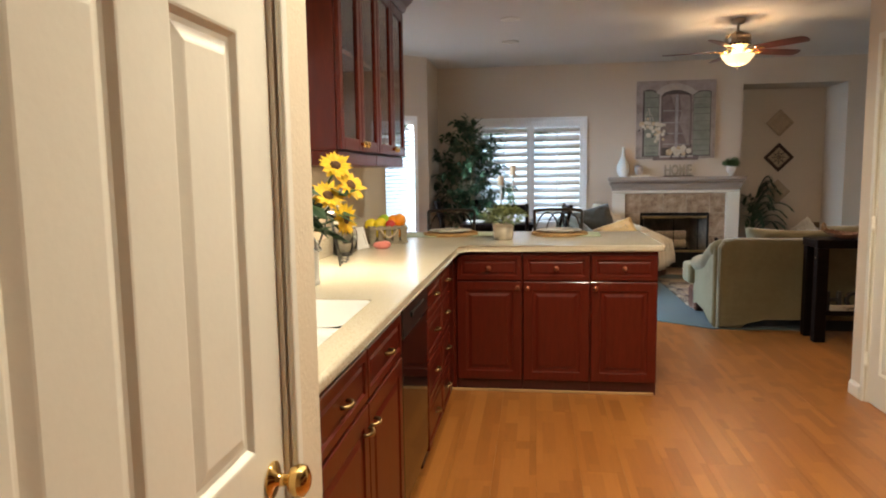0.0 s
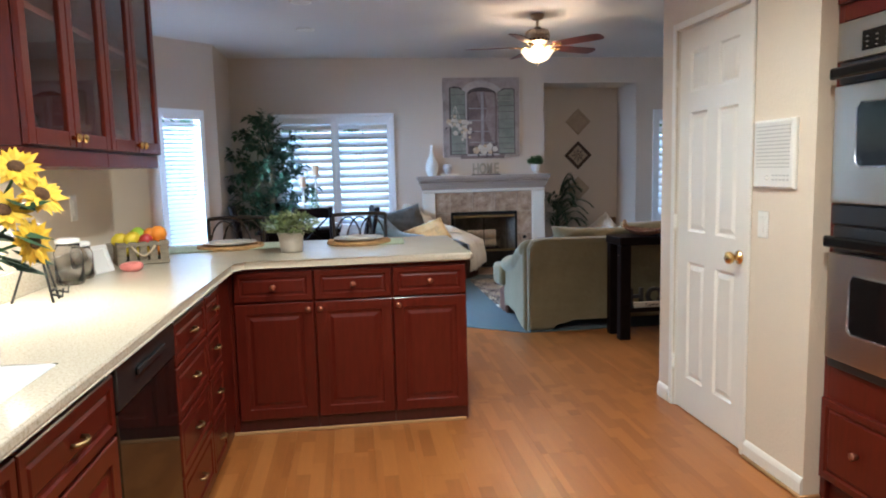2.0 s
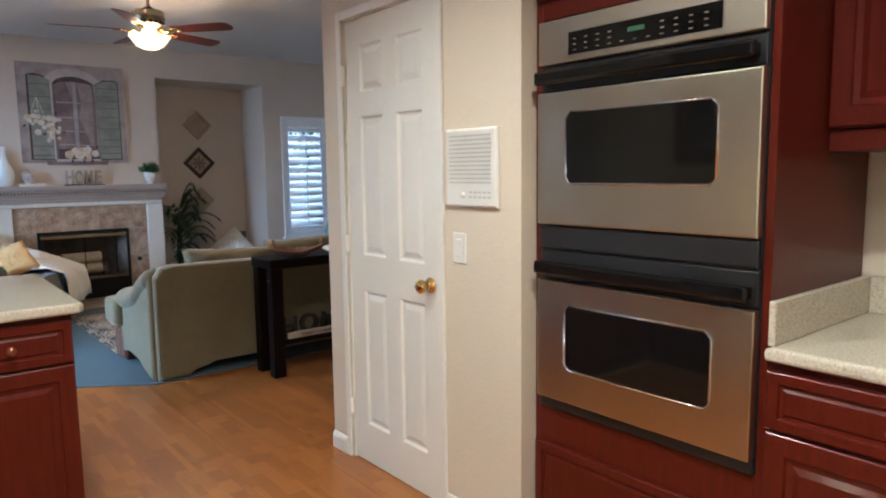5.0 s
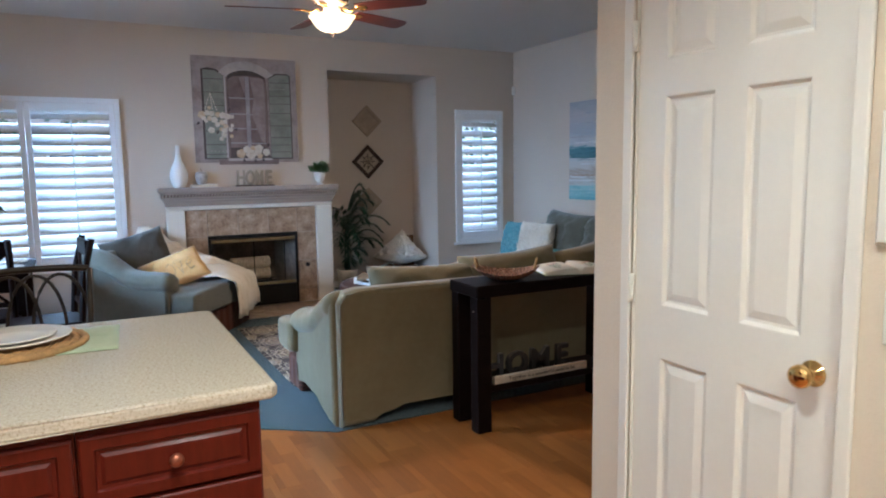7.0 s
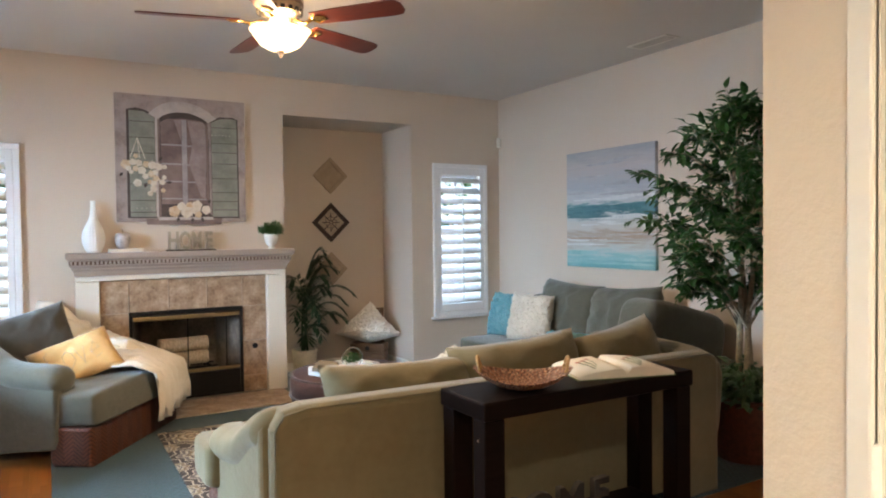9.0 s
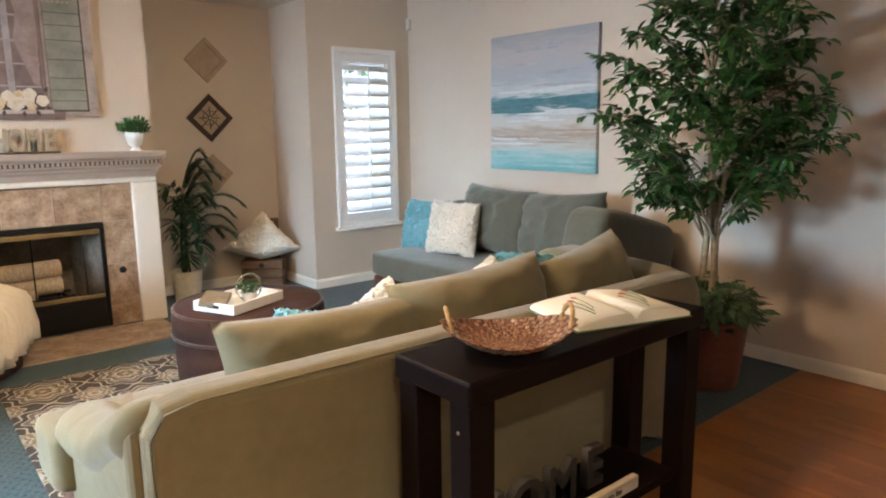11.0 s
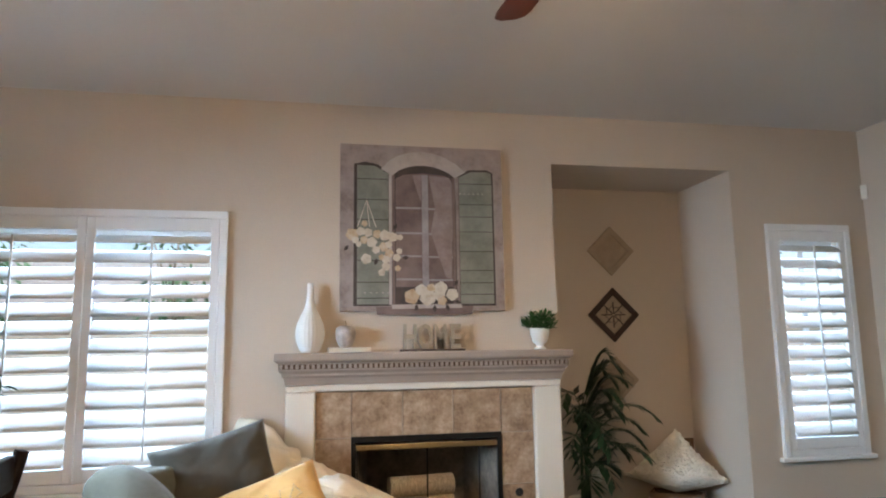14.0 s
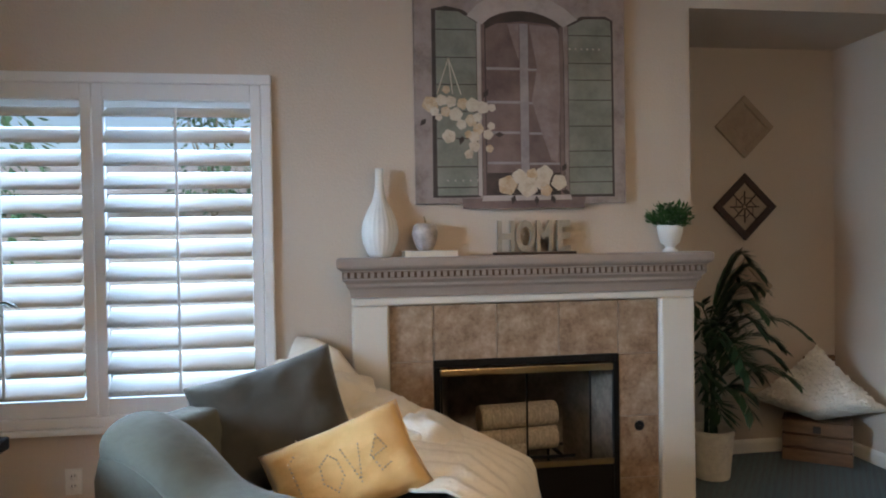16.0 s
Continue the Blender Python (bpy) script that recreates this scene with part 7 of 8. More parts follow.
box(bm, 0.15, 0.43, -0.034, -0.024, 0.80, 0.822, 0.004)
part("handle", bm, BLACKP, dw)
zs = (0.082, 0.30, 0.50, 0.695, 0.852)
base_cabinet((0.115, 3.112, 0), 90, 0.50, [("drawer", 0.006, 0.494, zs[k], zs[k + 1] - 0.008, 0.25, (zs[k] + zs[k + 1]) / 2) for k in range(4)], "dark cherry four-drawer base cabinet with brass handles", 0.60, handle=BRASS)
base_cabinet((0.115, 3.614, 0), 90, 0.645, [("drawer", 0.006, 0.30, zs[k], zs[k + 1] - 0.008, 0.16, (zs[k] + zs[k + 1]) / 2) for k in range(4)], "dark cherry corner base cabinet", 0.60, handle=BRASS)

# countertop: one L-shaped slab with a rolled nose and a cut for the sink
def slab(bm, pts, z0, z1, r=0.016):
    t = [bm.verts.new((x, y, z1)) for x, y in pts]
    b = [bm.verts.new((x, y, z0)) for x, y in pts]
    bm.faces.new(t)
    bm.faces.new(b[::-1])
    sides = []
    for k in range(len(pts)):
        j = (k + 1) % len(pts)
        bm.faces.new((t[k], b[k], b[j], t[j]))
    es = [e for e in bm.edges if (e.verts[0] in t and e.verts[1] in t) or (e.verts[0] in b and e.verts[1] in b)]
    return es


bm = bmesh.new()
CT = [(-0.498, 2.44), (0.062, 2.44), (0.062, 1.503), (0.155, 1.503), (0.155, 4.14), (0.205, 4.222), (1.355, 4.222), (1.372, 4.24), (1.372, 5.19), (1.355, 5.208), (-0.498, 5.198)]
es = slab(bm, CT, 0.876, 0.914)
bmesh.ops.bevel(bm, geom=[e for e in es], offset=0.012, segments=3, profile=0.5, affect="EDGES")
for a, b, c, d in ((-0.498, -0.40, 1.503, 2.4395), (-0.40, 0.0615, 1.503, 1.55)):
    box(bm, a, b, c, d, 0.876, 0.914)
solo("countertop", bm, COUNTER, (0, 0, 0), "speckled cream L-shaped countertop with a rounded edge", "countertop")
bm = bmesh.new()
box(bm, -0.498, -0.480, 1.52, 5.19, 0.9145, 1.015, 0.003, 1)
solo("backsplash", bm, COUNTER, (0, 0, 0), "speckled cream low backsplash behind the counter", "backsplash")
sk = thing("kitchen_sink", (-0.17, 1.99, 0.914), 0, "white double-bowl kitchen sink set into the counter", "sink")
for y0, y1 in ((-0.43, -0.03), (0.03, 0.44)):
    bm = bmesh.new()
    xs_, zs_ = (-0.225, 0.228), (0.0, -0.17)
    pr = [(0.0, -0.002), (0.012, -0.010), (0.02, -0.14), (0.05, -0.17)]
    lp = []
    for i, z in [(-0.012, -0.001)] + pr:
        ring = []
        rad = 0.065 - min(i, 0.02)
        for q, (cx, cy) in enumerate(((xs_[1] - i - rad, y1 - i - rad), (xs_[0] + i + rad, y1 - i - rad), (xs_[0] + i + rad, y0 + i + rad), (xs_[1] - i - rad, y0 + i + rad))):
            for k in range(7):
                t = math.pi / 2 * (q + k / 6)
                ring.append(bm.verts.new((cx + rad * math.cos(t), cy + rad * math.sin(t), z)))
        lp.append(ring)
    for a, b in zip(lp, lp[1:]):
        for k in range(28):
            bm.faces.new((a[k], a[(k + 1) % 28], b[(k + 1) % 28], b[k])).smooth = True
    bm.faces.new(lp[-1])
    bmesh.ops.recalc_face_normals(bm, faces=bm.faces[:])
    part("bowl", bm, CERAM, sk)
bm = bmesh.new()
box(bm, -0.225, 0.228, -0.03, 0.03, -0.06, -0.003, 0.006)
part("divider", bm, CERAM, sk)
fc = thing("faucet", (-0.435, 1.95, 0.914), 0, "chrome kitchen faucet behind the sink", "faucet")
bm = bmesh.new()
turned(bm, [(0.001, 0.0), (0.028, 0.0), (0.026, 0.02), (0.016, 0.03), (0.015, 0.14), (0.001, 0.141)], 18, None, False)
part("body", bm, CHROME, fc)
bm = bmesh.new()
tube(bm, [(0, 0, 0.10), (0.06, 0, 0.19), (0.14, 0, 0.20), (0.20, 0, 0.15)], 0.011, 10)
part("spout", bm, CHROME, fc)

# upper glass-door cabinets on the west wall
def upper_cabinet(at, turn, w, label, z0=1.45, z1=2.30, depth=0.30, glass=True, doors=2):
    root = thing("wall_cabinet", at, turn, label, "cabinet", "cherry wall cabinets")
    for a, b, c, d, e, f in ((0.0, 0.018, 0.0, depth, z0, z1), (w - 0.018, w, 0.0, depth, z0, z1), (0.018, w - 0.018, 0.0, depth, z0, z0 + 0.018), (0.018, w - 0.018, 0.0, depth, z1 - 0.018, z1), (0.018, w - 0.018, depth - 0.01, depth, z0 + 0.018, z1 - 0.018), (0.018, w - 0.018, 0.01, depth - 0.01, (z0 + z1) / 2 - 0.01, (z0 + z1) / 2 + 0.01)):
        bm = bmesh.new()
        box(bm, a, b, c, d, e, f)
        part("side_panel" if b - a < 0.02 else "shelf", bm, CHERRY, root)
    bm = bmesh.new()
    box(bm, 0.0, w, -0.004, depth, z0 - 0.062, z0 - 0.002, 0.004)
    part("light_rail", bm, CHERRY, root, "cherry rail under the cabinet")
    dwid = w / doors
    for k in range(doors):
        x0, x1 = k * dwid + 0.003, (k + 1) * dwid - 0.003
        if glass:
            bm = bmesh.new()
            for a, b, c, d in ((x0, x0 + 0.05, z0 + 0.003, z1 - 0.003), (x1 - 0.05, x1, z0 + 0.003, z1 - 0.003), (x0 + 0.05, x1 - 0.05, z0 + 0.003, z0 + 0.055), (x0 + 0.05, x1 - 0.05, z1 - 0.055, z1 - 0.003)):
                box(bm, a, b, -0.022, -0.002, c, d, 0.003, 1)
            d_ = part("door", bm, CHERRY, root, "cherry framed glass door")
            bm = bmesh.new()
            box(bm, x0 + 0.045, x1 - 0.045, -0.013, -0.009, z0 + 0.05, z1 - 0.05)
            g = part("pane", bm, GLASS, d_)
            g.visible_shadow = False
        else:
            bm = bmesh.new()
            nested(bm, x0, x1, z0 + 0.003, z1 - 0.003, [(i, y - 0.002) for i, y in RAISED])
            d_ = part("door", bm, CHERRY, root, "raised-panel cherry door")
        knob(d_, x1 - 0.028 if k % 2 == 0 else x0 + 0.028, z0 + 0.035, BRASS if glass else COPPER, -0.022)
    bm = bmesh.new()
    pr = [(0.0, z1 + 0.001), (0.012, z1 + 0.012), (0.020, z1 + 0.04), (0.045, z1 + 0.07), (0.055, z1 + 0.095), (0.055, z1 + 0.108)]
    rw = [[bm.verts.new(p) for p in ((-o, depth, z), (-o, -0.024 - o, z), (w + o, -0.024 - o, z), (w + o, depth, z))] for o, z in pr]
    for a, b in zip(rw, rw[1:]):
        for q in range(3):
            bm.faces.new((a[q], a[q + 1], b[q + 1], b[q]))
    bm.faces.new(rw[-1])
    bm.faces.new(rw[0][::-1])
    part("crown_moulding", bm, CHERRYD, root)
    return root


upper_cabinet((-0.195, 2.895, 0), 90, 0.70, "dark cherry wall cabinet with two glass doors")
upper_cabinet((-0.195, 3.598, 0), 90, 0.70, "dark cherry wall cabinet with two glass doors beside the nook")
for y in (3.02, 3.3, 3.72, 4.0, 4.2):
    for z in (1.47, 1.888):
        bm = bmesh.new()
        turned(bm, [(0.001, 0.0), (0.03, 0.0), (0.045, 0.05), (0.047, 0.10), (0.044, 0.10), (0.042, 0.05)], 18, None, False)
        solo("drinking_glass", bm, GLASS, (-0.36, y, z), "clear glass tumbler behind the cabinet door", "glass", group="cabinet glasses")

# double wall oven and its tall cabinet, facing west
oc = thing("oven_cabinet", (2.575, 3.137, 0), -90, "tall dark cherry cabinet around a double oven", "cabinet")
for a, b, c, d, e, f in ((0.0, 0.030, 0.0, 0.60, 0.0, 2.33), (0.788, 0.811, 0.0, 0.60, 0.0, 2.33), (0.030, 0.788, 0.0, 0.60, 1.852, 2.33), (0.030, 0.788, 0.0, 0.60, 0.42, 0.553), (0.030, 0.788, 0.02, 0.60, 0.0, 0.42)):
    bm = bmesh.new()
    box(bm, a, b, c, d, e, f, 0.002, 1)
    part("carcass_panel", bm, CHERRY, oc)
bm = bmesh.new()
nested(bm, 0.015, 0.795, 0.10, 0.425, [(0, -0.001)] + DRAWER[1:])
dr = part("drawer", bm, CHERRY, oc, "raised-panel cherry drawer")
for x in (0.22, 0.62):
    knob(dr, x, 0.265, COPPER)
for k in range(2):
    bm = bmesh.new()
    nested(bm, 0.015 + 0.392 * k, 0.403 + 0.392 * k, 1.915, 2.31, [(0, -0.001)] + RAISED[1:])
    d_ = part("door", bm, CHERRY, oc, "raised-panel cherry door")
    knob(d_, 0.385 if k == 0 else 0.46, 1.95, COPPER)
ov = thing("double_wall_oven", (2.575, 3.105, 0.010), -90, "stainless steel double wall oven with black glass windows", "oven")
bm = bmesh.new()
box(bm, 0.0, 0.755, -0.002, 0.5, 0.548, 1.835)
part("body", bm, BLACKP, ov)


def oven_door(z0, z1, w0, w1):
    bm = bmesh.new()
    box(bm, 0.002, 0.753, -0.032, -0.003, z0, z1, 0.005)
    d_ = part("oven_door", bm, STEEL, ov, "brushed steel oven door")
    bm = bmesh.new()
    c = 0.02
    pts = [(0.125 + c, w0), (0.64 - c, w0), (0.64, w0 + c), (0.64, w1 - c), (0.64 - c, w1), (0.125 + c, w1), (0.125, w1 - c), (0.125, w0 + c)]
    f = [bm.verts.new((x, -0.0335, z)) for x, z in pts]
    b = [bm.verts.new((x, -0.031, z)) for x, z in pts]
    bm.faces.new(f)
    for k in range(8):
        bm.faces.new((f[k], b[k], b[(k + 1) % 8], f[(k + 1) % 8]))
    part("oven_window", bm, BLACKG, d_, "black glass window")
    bm = bmesh.new()
    tube(bm, [(x, -0.033, z) for x, z in pts], 0.004, 6, True)
    part("window_trim", bm, CHROME, d_)
    bm = bmesh.new()
    box(bm, 0.012, 0.743, -0.066, -0.040, z1 + 0.022, z1 + 0.066, 0.010, 3)
    for x in (0.02, 0.715):
        box(bm, x, x + 0.02, -0.045, -0.010, z1 + 0.030, z1 + 0.058)
    part("handle", bm, BLACKG, d_, "glossy black bar handle")


oven_door(1.178, 1.606, 1.312, 1.540)
oven_door(0.585, 0.992, 0.698, 0.918)
for z0, z1, y in ((1.612, 1.69, -0.014), (1.10, 1.172, -0.022), (0.998, 1.092, -0.014), (0.548, 0.582, -0.016)):
    bm = bmesh.new()
    box(bm, 0.002, 0.753, y, -0.0025, z0, z1, 0.004)
    part("vent_strip", bm, BLACKP, ov, "black vent strip")
bm = bmesh.new()
box(bm, 0.002, 0.753, -0.028, -0.003, 1.694, 1.832, 0.005)
part("control_panel", bm, STEEL, ov, "brushed steel control panel")
bm = bmesh.new()
box(bm, 0.13, 0.64, -0.0315, -0.0285, 1.715, 1.784, 0.001, 1)
dp = part("display", bm, BLACKG, ov, "black glass display")
bm = bmesh.new()
box(bm, 0.352, 0.408, -0.0325, -0.0317, 1.750, 1.763)
part("clock_digits", bm, DISPLAY, dp)
for k in range(11):
    for j in range(3):
        if 3 < k < 7 and j > 0:
            continue
        bm = bmesh.new()
        box(bm, 0.15 + k * 0.044, 0.162 + k * 0.044, -0.0325, -0.0317, 1.726 + j * 0.017, 1.729 + j * 0.017)
        part("button_mark", bm, GREYW, dp)
# east counter run
for k in range(2):
    base_cabinet((2.575, 2.325 - 0.60 * k, 0), -90, 0.598, [("drawer", 0.006, 0.592, 0.70, 0.852, 0.30, 0.775), ("door", 0.006, 0.592, 0.082, 0.69, 0.56, 0.655)], "dark cherry base cabinet under the east counter", 0.60)
for k in range(2, 5):
    base_cabinet((2.575, 2.325 - 0.60 * k, 0), -90, 0.598, [("drawer", 0.006, 0.592, 0.70, 0.852, 0.30, 0.775), ("door", 0.006, 0.592, 0.082, 0.69, 0.56, 0.655)], "dark cherry base cabinet under the east counter", 0.60)
bm = bmesh.new()
es = slab(bm, [(2.545, 2.322), (2.545, -0.70), (3.198, -0.70), (3.198, 2.322)], 0.876, 0.914)
bmesh.ops.bevel(bm, geom=es, offset=0.012, segments=3, profile=0.5, affect="EDGES")
box(bm, 3.180, 3.198, -0.70, 2.304, 0.9145, 1.030, 0.003, 1)
box(bm, 2.56, 3.198, 2.305, 2.3235, 0.9145, 1.030, 0.003, 1)
solo("countertop", bm, COUNTER, (0, 0, 0), "speckled cream countertop with low splash by the ovens", "countertop")
for k in range(4):
    upper_cabinet((2.88, 2.325 - 0.72 * k, 0), -90, 0.718, "dark cherry wall cabinet with panelled doors", 1.47, 2.33, 0.318, False, 2)

# things on the counter
CAN = Vector((-0.330, 2.735, 0.915))
mc = thing("milk_can", CAN, 0, "grey painted metal milk can filled with sunflowers", "vase")
part("body", turned(bmesh.new(), [(0.001, 0.0), (0.091, 0.0), (0.095, 0.006), (0.092, 0.02), (0.093, 0.13), (0.097, 0.135), (0.093, 0.14), (0.090, 0.165), (0.076, 0.188), (0.069, 0.200), (0.076, 0.226), (0.070, 0.226), (0.062, 0.20)], 40, None, False), GALV, mc)
for s in (-1, 1):
    bm = bmesh.new()
    tube(bm, [(s * 0.090, -0.03, 0.15), (s * 0.103, -0.02, 0.138), (s * 0.103, 0.02, 0.138), (s * 0.090, 0.03, 0.15)], 0.004, 6)
    part("side_handle", bm, GALV, mc)
rnd = random.Random(21)
SIDE, FORE = Vector((0.905, 0.425, 0)), Vector((0.425, -0.905, 0))
for k, (r, f, z, tip, out) in enumerate(((-0.11, 0.02, 0.454, 0.9, -0.3), (-0.033, 0.10, 0.345, 0.15, 0.0), (-0.112, 0.08, 0.318, 0.1, -0.3), (0.128, 0.06, 0.352, 0.9, 0.3), (0.17, 0.0, 0.470, 1.0, 0.1), (0.225, 0.02, 0.392, 0.8, 0.7), (0.195, 0.06, 0.262, 0.1, 1.2))):
    sf = thing("sunflower", CAN, 0, "yellow artificial sunflower in the milk can", "flower", "sunflowers")
    p = SIDE * r + FORE * f + Vector((0, 0, z))
    n = (FORE + SIDE * out + Vector((0, 0, tip))).normalized()
    bm = bmesh.new()
    tube(bm, [(0, 0, 0.05), SIDE * r * 0.25 + Vector((0, 0, 0.22)), p - n * 0.03, p], 0.005, 6)
    part("stem", bm, HERB, sf)
    m = Matrix.Translation(p) @ n.to_track_quat("Z", "Y").to_matrix().to_4x4()
    c = 0.6 if k == 2 else 1.0
    bm = bmesh.new()
    turned(bm, [(0.001, 0.010), (0.012 * c, 0.011), (0.022 * c, 0.006), (0.024 * c, -0.004), (0.001, -0.006)], 16, m, False)
    part("seed_head", bm, SEED, sf)
    bm = bmesh.new()
    for ring in (0, 1):
        for j in range(13):
            a = 2 * math.pi * (j + ring * 0.5 + rnd.uniform(-0.15, 0.15)) / 13
            d = m.to_3x3() @ Vector((math.cos(a), math.sin(a), rnd.uniform(0.05, 0.55) - 0.25 * ring))
            leaf(bm, m @ Vector((0.014 * c * math.cos(a), 0.014 * c * math.sin(a), 0.002 - ring * 0.004)), d, m.to_3x3() @ Vector((0, 0, 1)), c * rnd.uniform(0.050, 0.064), 0.030 * c, 0.12)
    part("petals", bm, PETAL, sf)
bm = bmesh.new()
crown(bm, [(0.02, -0.02, 0.285, 0.16, 0.17, 0.075, 1.0), (0.05, 0.0, 0.36, 0.13, 0.13, 0.06, 0.35)], 62, 0.115, 31, 0.2)
solo("sunflower_leaves", bm, LEAFD, CAN, "dark green leaves between the sunflowers", "foliage")
ea = thing("wire_easel", (-0.36, 3.30, 0.915), 10, "black wire plate easel on the counter", "easel")
for pts in (((0.05, -0.04, 0.0), (0.0, 0.0, 0.27)), ((0.05, 0.05, 0.0), (0.0, 0.0, 0.27)), ((-0.09, 0.0, 0.0), (0.0, 0.0, 0.25)), ((0.05, -0.04, 0.03), (0.08, -0.04, 0.02), (0.085, -0.04, 0.05)), ((0.05, 0.05, 0.03), (0.08, 0.05, 0.02), (0.085, 0.05, 0.05)), ((0.045, -0.035, 0.04), (0.045, 0.045, 0.04))):
    bm = bmesh.new()
    tube(bm, pts, 0.0045, 6)
    part("wire", bm, BLACKM, ea)
for x, y, r, h in ((-0.41, 3.70, 0.055, 0.17), (-0.42, 3.86, 0.045, 0.14)):
    jr = thing("glass_jar", (x, y, 0.915), 0, "clear glass storage jar with a white lid", "jar", "glass jars")
    bm = bmesh.new()
    turned(bm, [(0.001, 0.002), (r * 0.9, 0.0), (r, 0.012), (r, h * 0.8), (r * 0.8, h * 0.92), (r * 0.8, h), (r * 0.76, h), (r * 0.76, h * 0.92), (r * 0.95, h * 0.79), (r * 0.95, 0.014), (0.001, 0.008)], 28, None, False)
    part("jar", bm, GLASS, jr)
    part("lid", turned(bmesh.new(), [(r * 0.84, h + 0.001), (r * 0.86, h + 0.004), (r * 0.86, h + 0.018), (r * 0.6, h + 0.022), (0.001, h + 0.022)], 24, None, False), CERAM, jr)
pf = thing("photo_frame", (-0.385, 4.02, 0.915), 70, "small white picture frame leaning on the counter", "frame")
bm = bmesh.new()
nested(bm, -0.06, 0.06, 0.0, 0.13, [(0, 0.006), (0, -0.006), (0.018, -0.006), (0.019, 0.0)], pose(0, 0, 0, -18))
part("frame", bm, CERAM, pf)
bm = bmesh.new()
box(bm, -0.04, 0.04, 0.0005, 0.002, 0.02, 0.11, m=pose(0, 0, 0, -18))
part("picture", bm, GREYAP, pf)
bm = bmesh.new()
soft(bm, 0.05, 0.035, 0.022, 0.8, 0.8, pose(0, 0, 0.022), 24, 12, 0.012, 3.0)
solo("coral_cloth", bm, PINK, (-0.28, 4.05, 0.913), "crumpled coral cloth on the counter", "cloth")
fb = thing("fruit_crate", (-0.315, 4.335, 0.915), 25, "small weathered wooden crate with rope handles full of fruit", "crate")
for s in (-1, 1):
    for k in range(5):
        bm = bmesh.new()
        x = -0.095 + k * 0.0475
        box(bm, x - 0.018, x + 0.018, s * 0.075 - 0.004, s * 0.075 + 0.004, 0.004, 0.115, 0.002, 1)
        part("slat", bm, GREYW, fb)
    for z in (0.012, 0.10):
        bm = bmesh.new()
        box(bm, -0.12, 0.12, s * 0.0832 - 0.003, s * 0.0832 + 0.003, z - 0.009, z + 0.009)
        part("band", bm, GREYW, fb)
    bm = bmesh.new()
    tube(bm, [(-0.055 + 0.011 * k, s * 0.092, 0.095 - 0.05 * math.sin(math.pi * k / 10)) for k in range(11)], 0.006, 6)
    part("rope_handle", bm, ROPE, fb)
    bm = bmesh.new()
    box(bm, s * 0.115 - 0.004, s * 0.115 + 0.004, -0.070, 0.070, 0.004, 0.115)
    part("end_board", bm, GREYW, fb)
bm = bmesh.new()
box(bm, -0.11, 0.11, -0.07, 0.07, 0.001, 0.008)
part("bottom", bm, GREYW, fb)
_m = pose(-0.315, 4.335, 0.915, 0, 0, 25)
for x, y, z, r, mt, nm in ((-0.07, -0.03, 0.075, 0.036, LEMON, "lemon"), (-0.07, 0.035, 0.075, 0.036, LEMON, "lemon"), (0.0, -0.03, 0.07, 0.037, LEMON, "lemon"), (0.075, -0.03, 0.075, 0.040, ORANGE, "orange"), (0.075, 0.03, 0.078, 0.040, ORANGE, "orange"), (0.0, 0.035, 0.07, 0.037, APPLE, "apple"), (-0.095, 0.0, 0.125, 0.033, LEMON, "lemon"), (-0.04, -0.02, 0.128, 0.034, LEMON, "lemon"), (-0.005, 0.02, 0.14, 0.042, LIME, "lime"), (0.05, 0.0, 0.138, 0.040, ORANGE, "orange"), (0.085, -0.01, 0.142, 0.044, ORANGE, "orange"), (0.02, -0.045, 0.118, 0.034, APPLE, "apple")):
    bm = bmesh.new()
    k = 1.25 if mt is LEMON else 0.96
    turned(bm, [(0.001, -r * k), (r * 0.35, -r * 0.93 * k), (r * 0.8, -r * 0.6 * k), (r, 0), (r * 0.8, r * 0.6 * k), (r * 0.35, r * 0.93 * k), (0.001, r * k)], 16, pose(0, 0, 0, 0, 70 if mt is LEMON else 0, 40), False)
    p = _m @ Vector((x, y, z))
    solo(nm, bm, mt, p, "%s piled in the small wooden crate" % {"lemon": "yellow lemon", "orange": "bright orange", "apple": "red apple", "lime": "green lime"}[nm], nm, group="fruit in the crate")

for x, y in ((0.025, 4.92), (0.785, 4.93)):
    pm = thing("woven_placemat", (x, y, 0.915), 0, "round golden woven placemat on the peninsula", "placemat", "placemats")
    for k in range(7):
        bm = bmesh.new()
        r = 0.04 + k * 0.024
        tube(bm, [(r * math.cos(a), r * math.sin(a), 0.008 + 0.003 * math.sin(a * (9 + 2 * k))) for a in (2 * math.pi * j / 48 for j in range(48))], 0.0125 * 0.9, 6, True)
        part("coil", bm, SEAGR, pm)
    pl_ = thing("dinner_plate", (x, y, 0.934), 0, "cream dinner plate with raised rim on a placemat", "plate", "peninsula plates")
    part("plate", turned(bmesh.new(), [(0.001, 0.0), (0.095, 0.0), (0.105, 0.004), (0.150, 0.013), (0.152, 0.016), (0.148, 0.017), (0.10, 0.008), (0.001, 0.005)], 44, None, False), PLATE, pl_)
    part("salad_plate", turned(bmesh.new(), [(0.001, 0.008), (0.075, 0.008), (0.112, 0.018), (0.110, 0.021), (0.07, 0.012), (0.001, 0.012)], 44, None, False), PLATE, pl_)
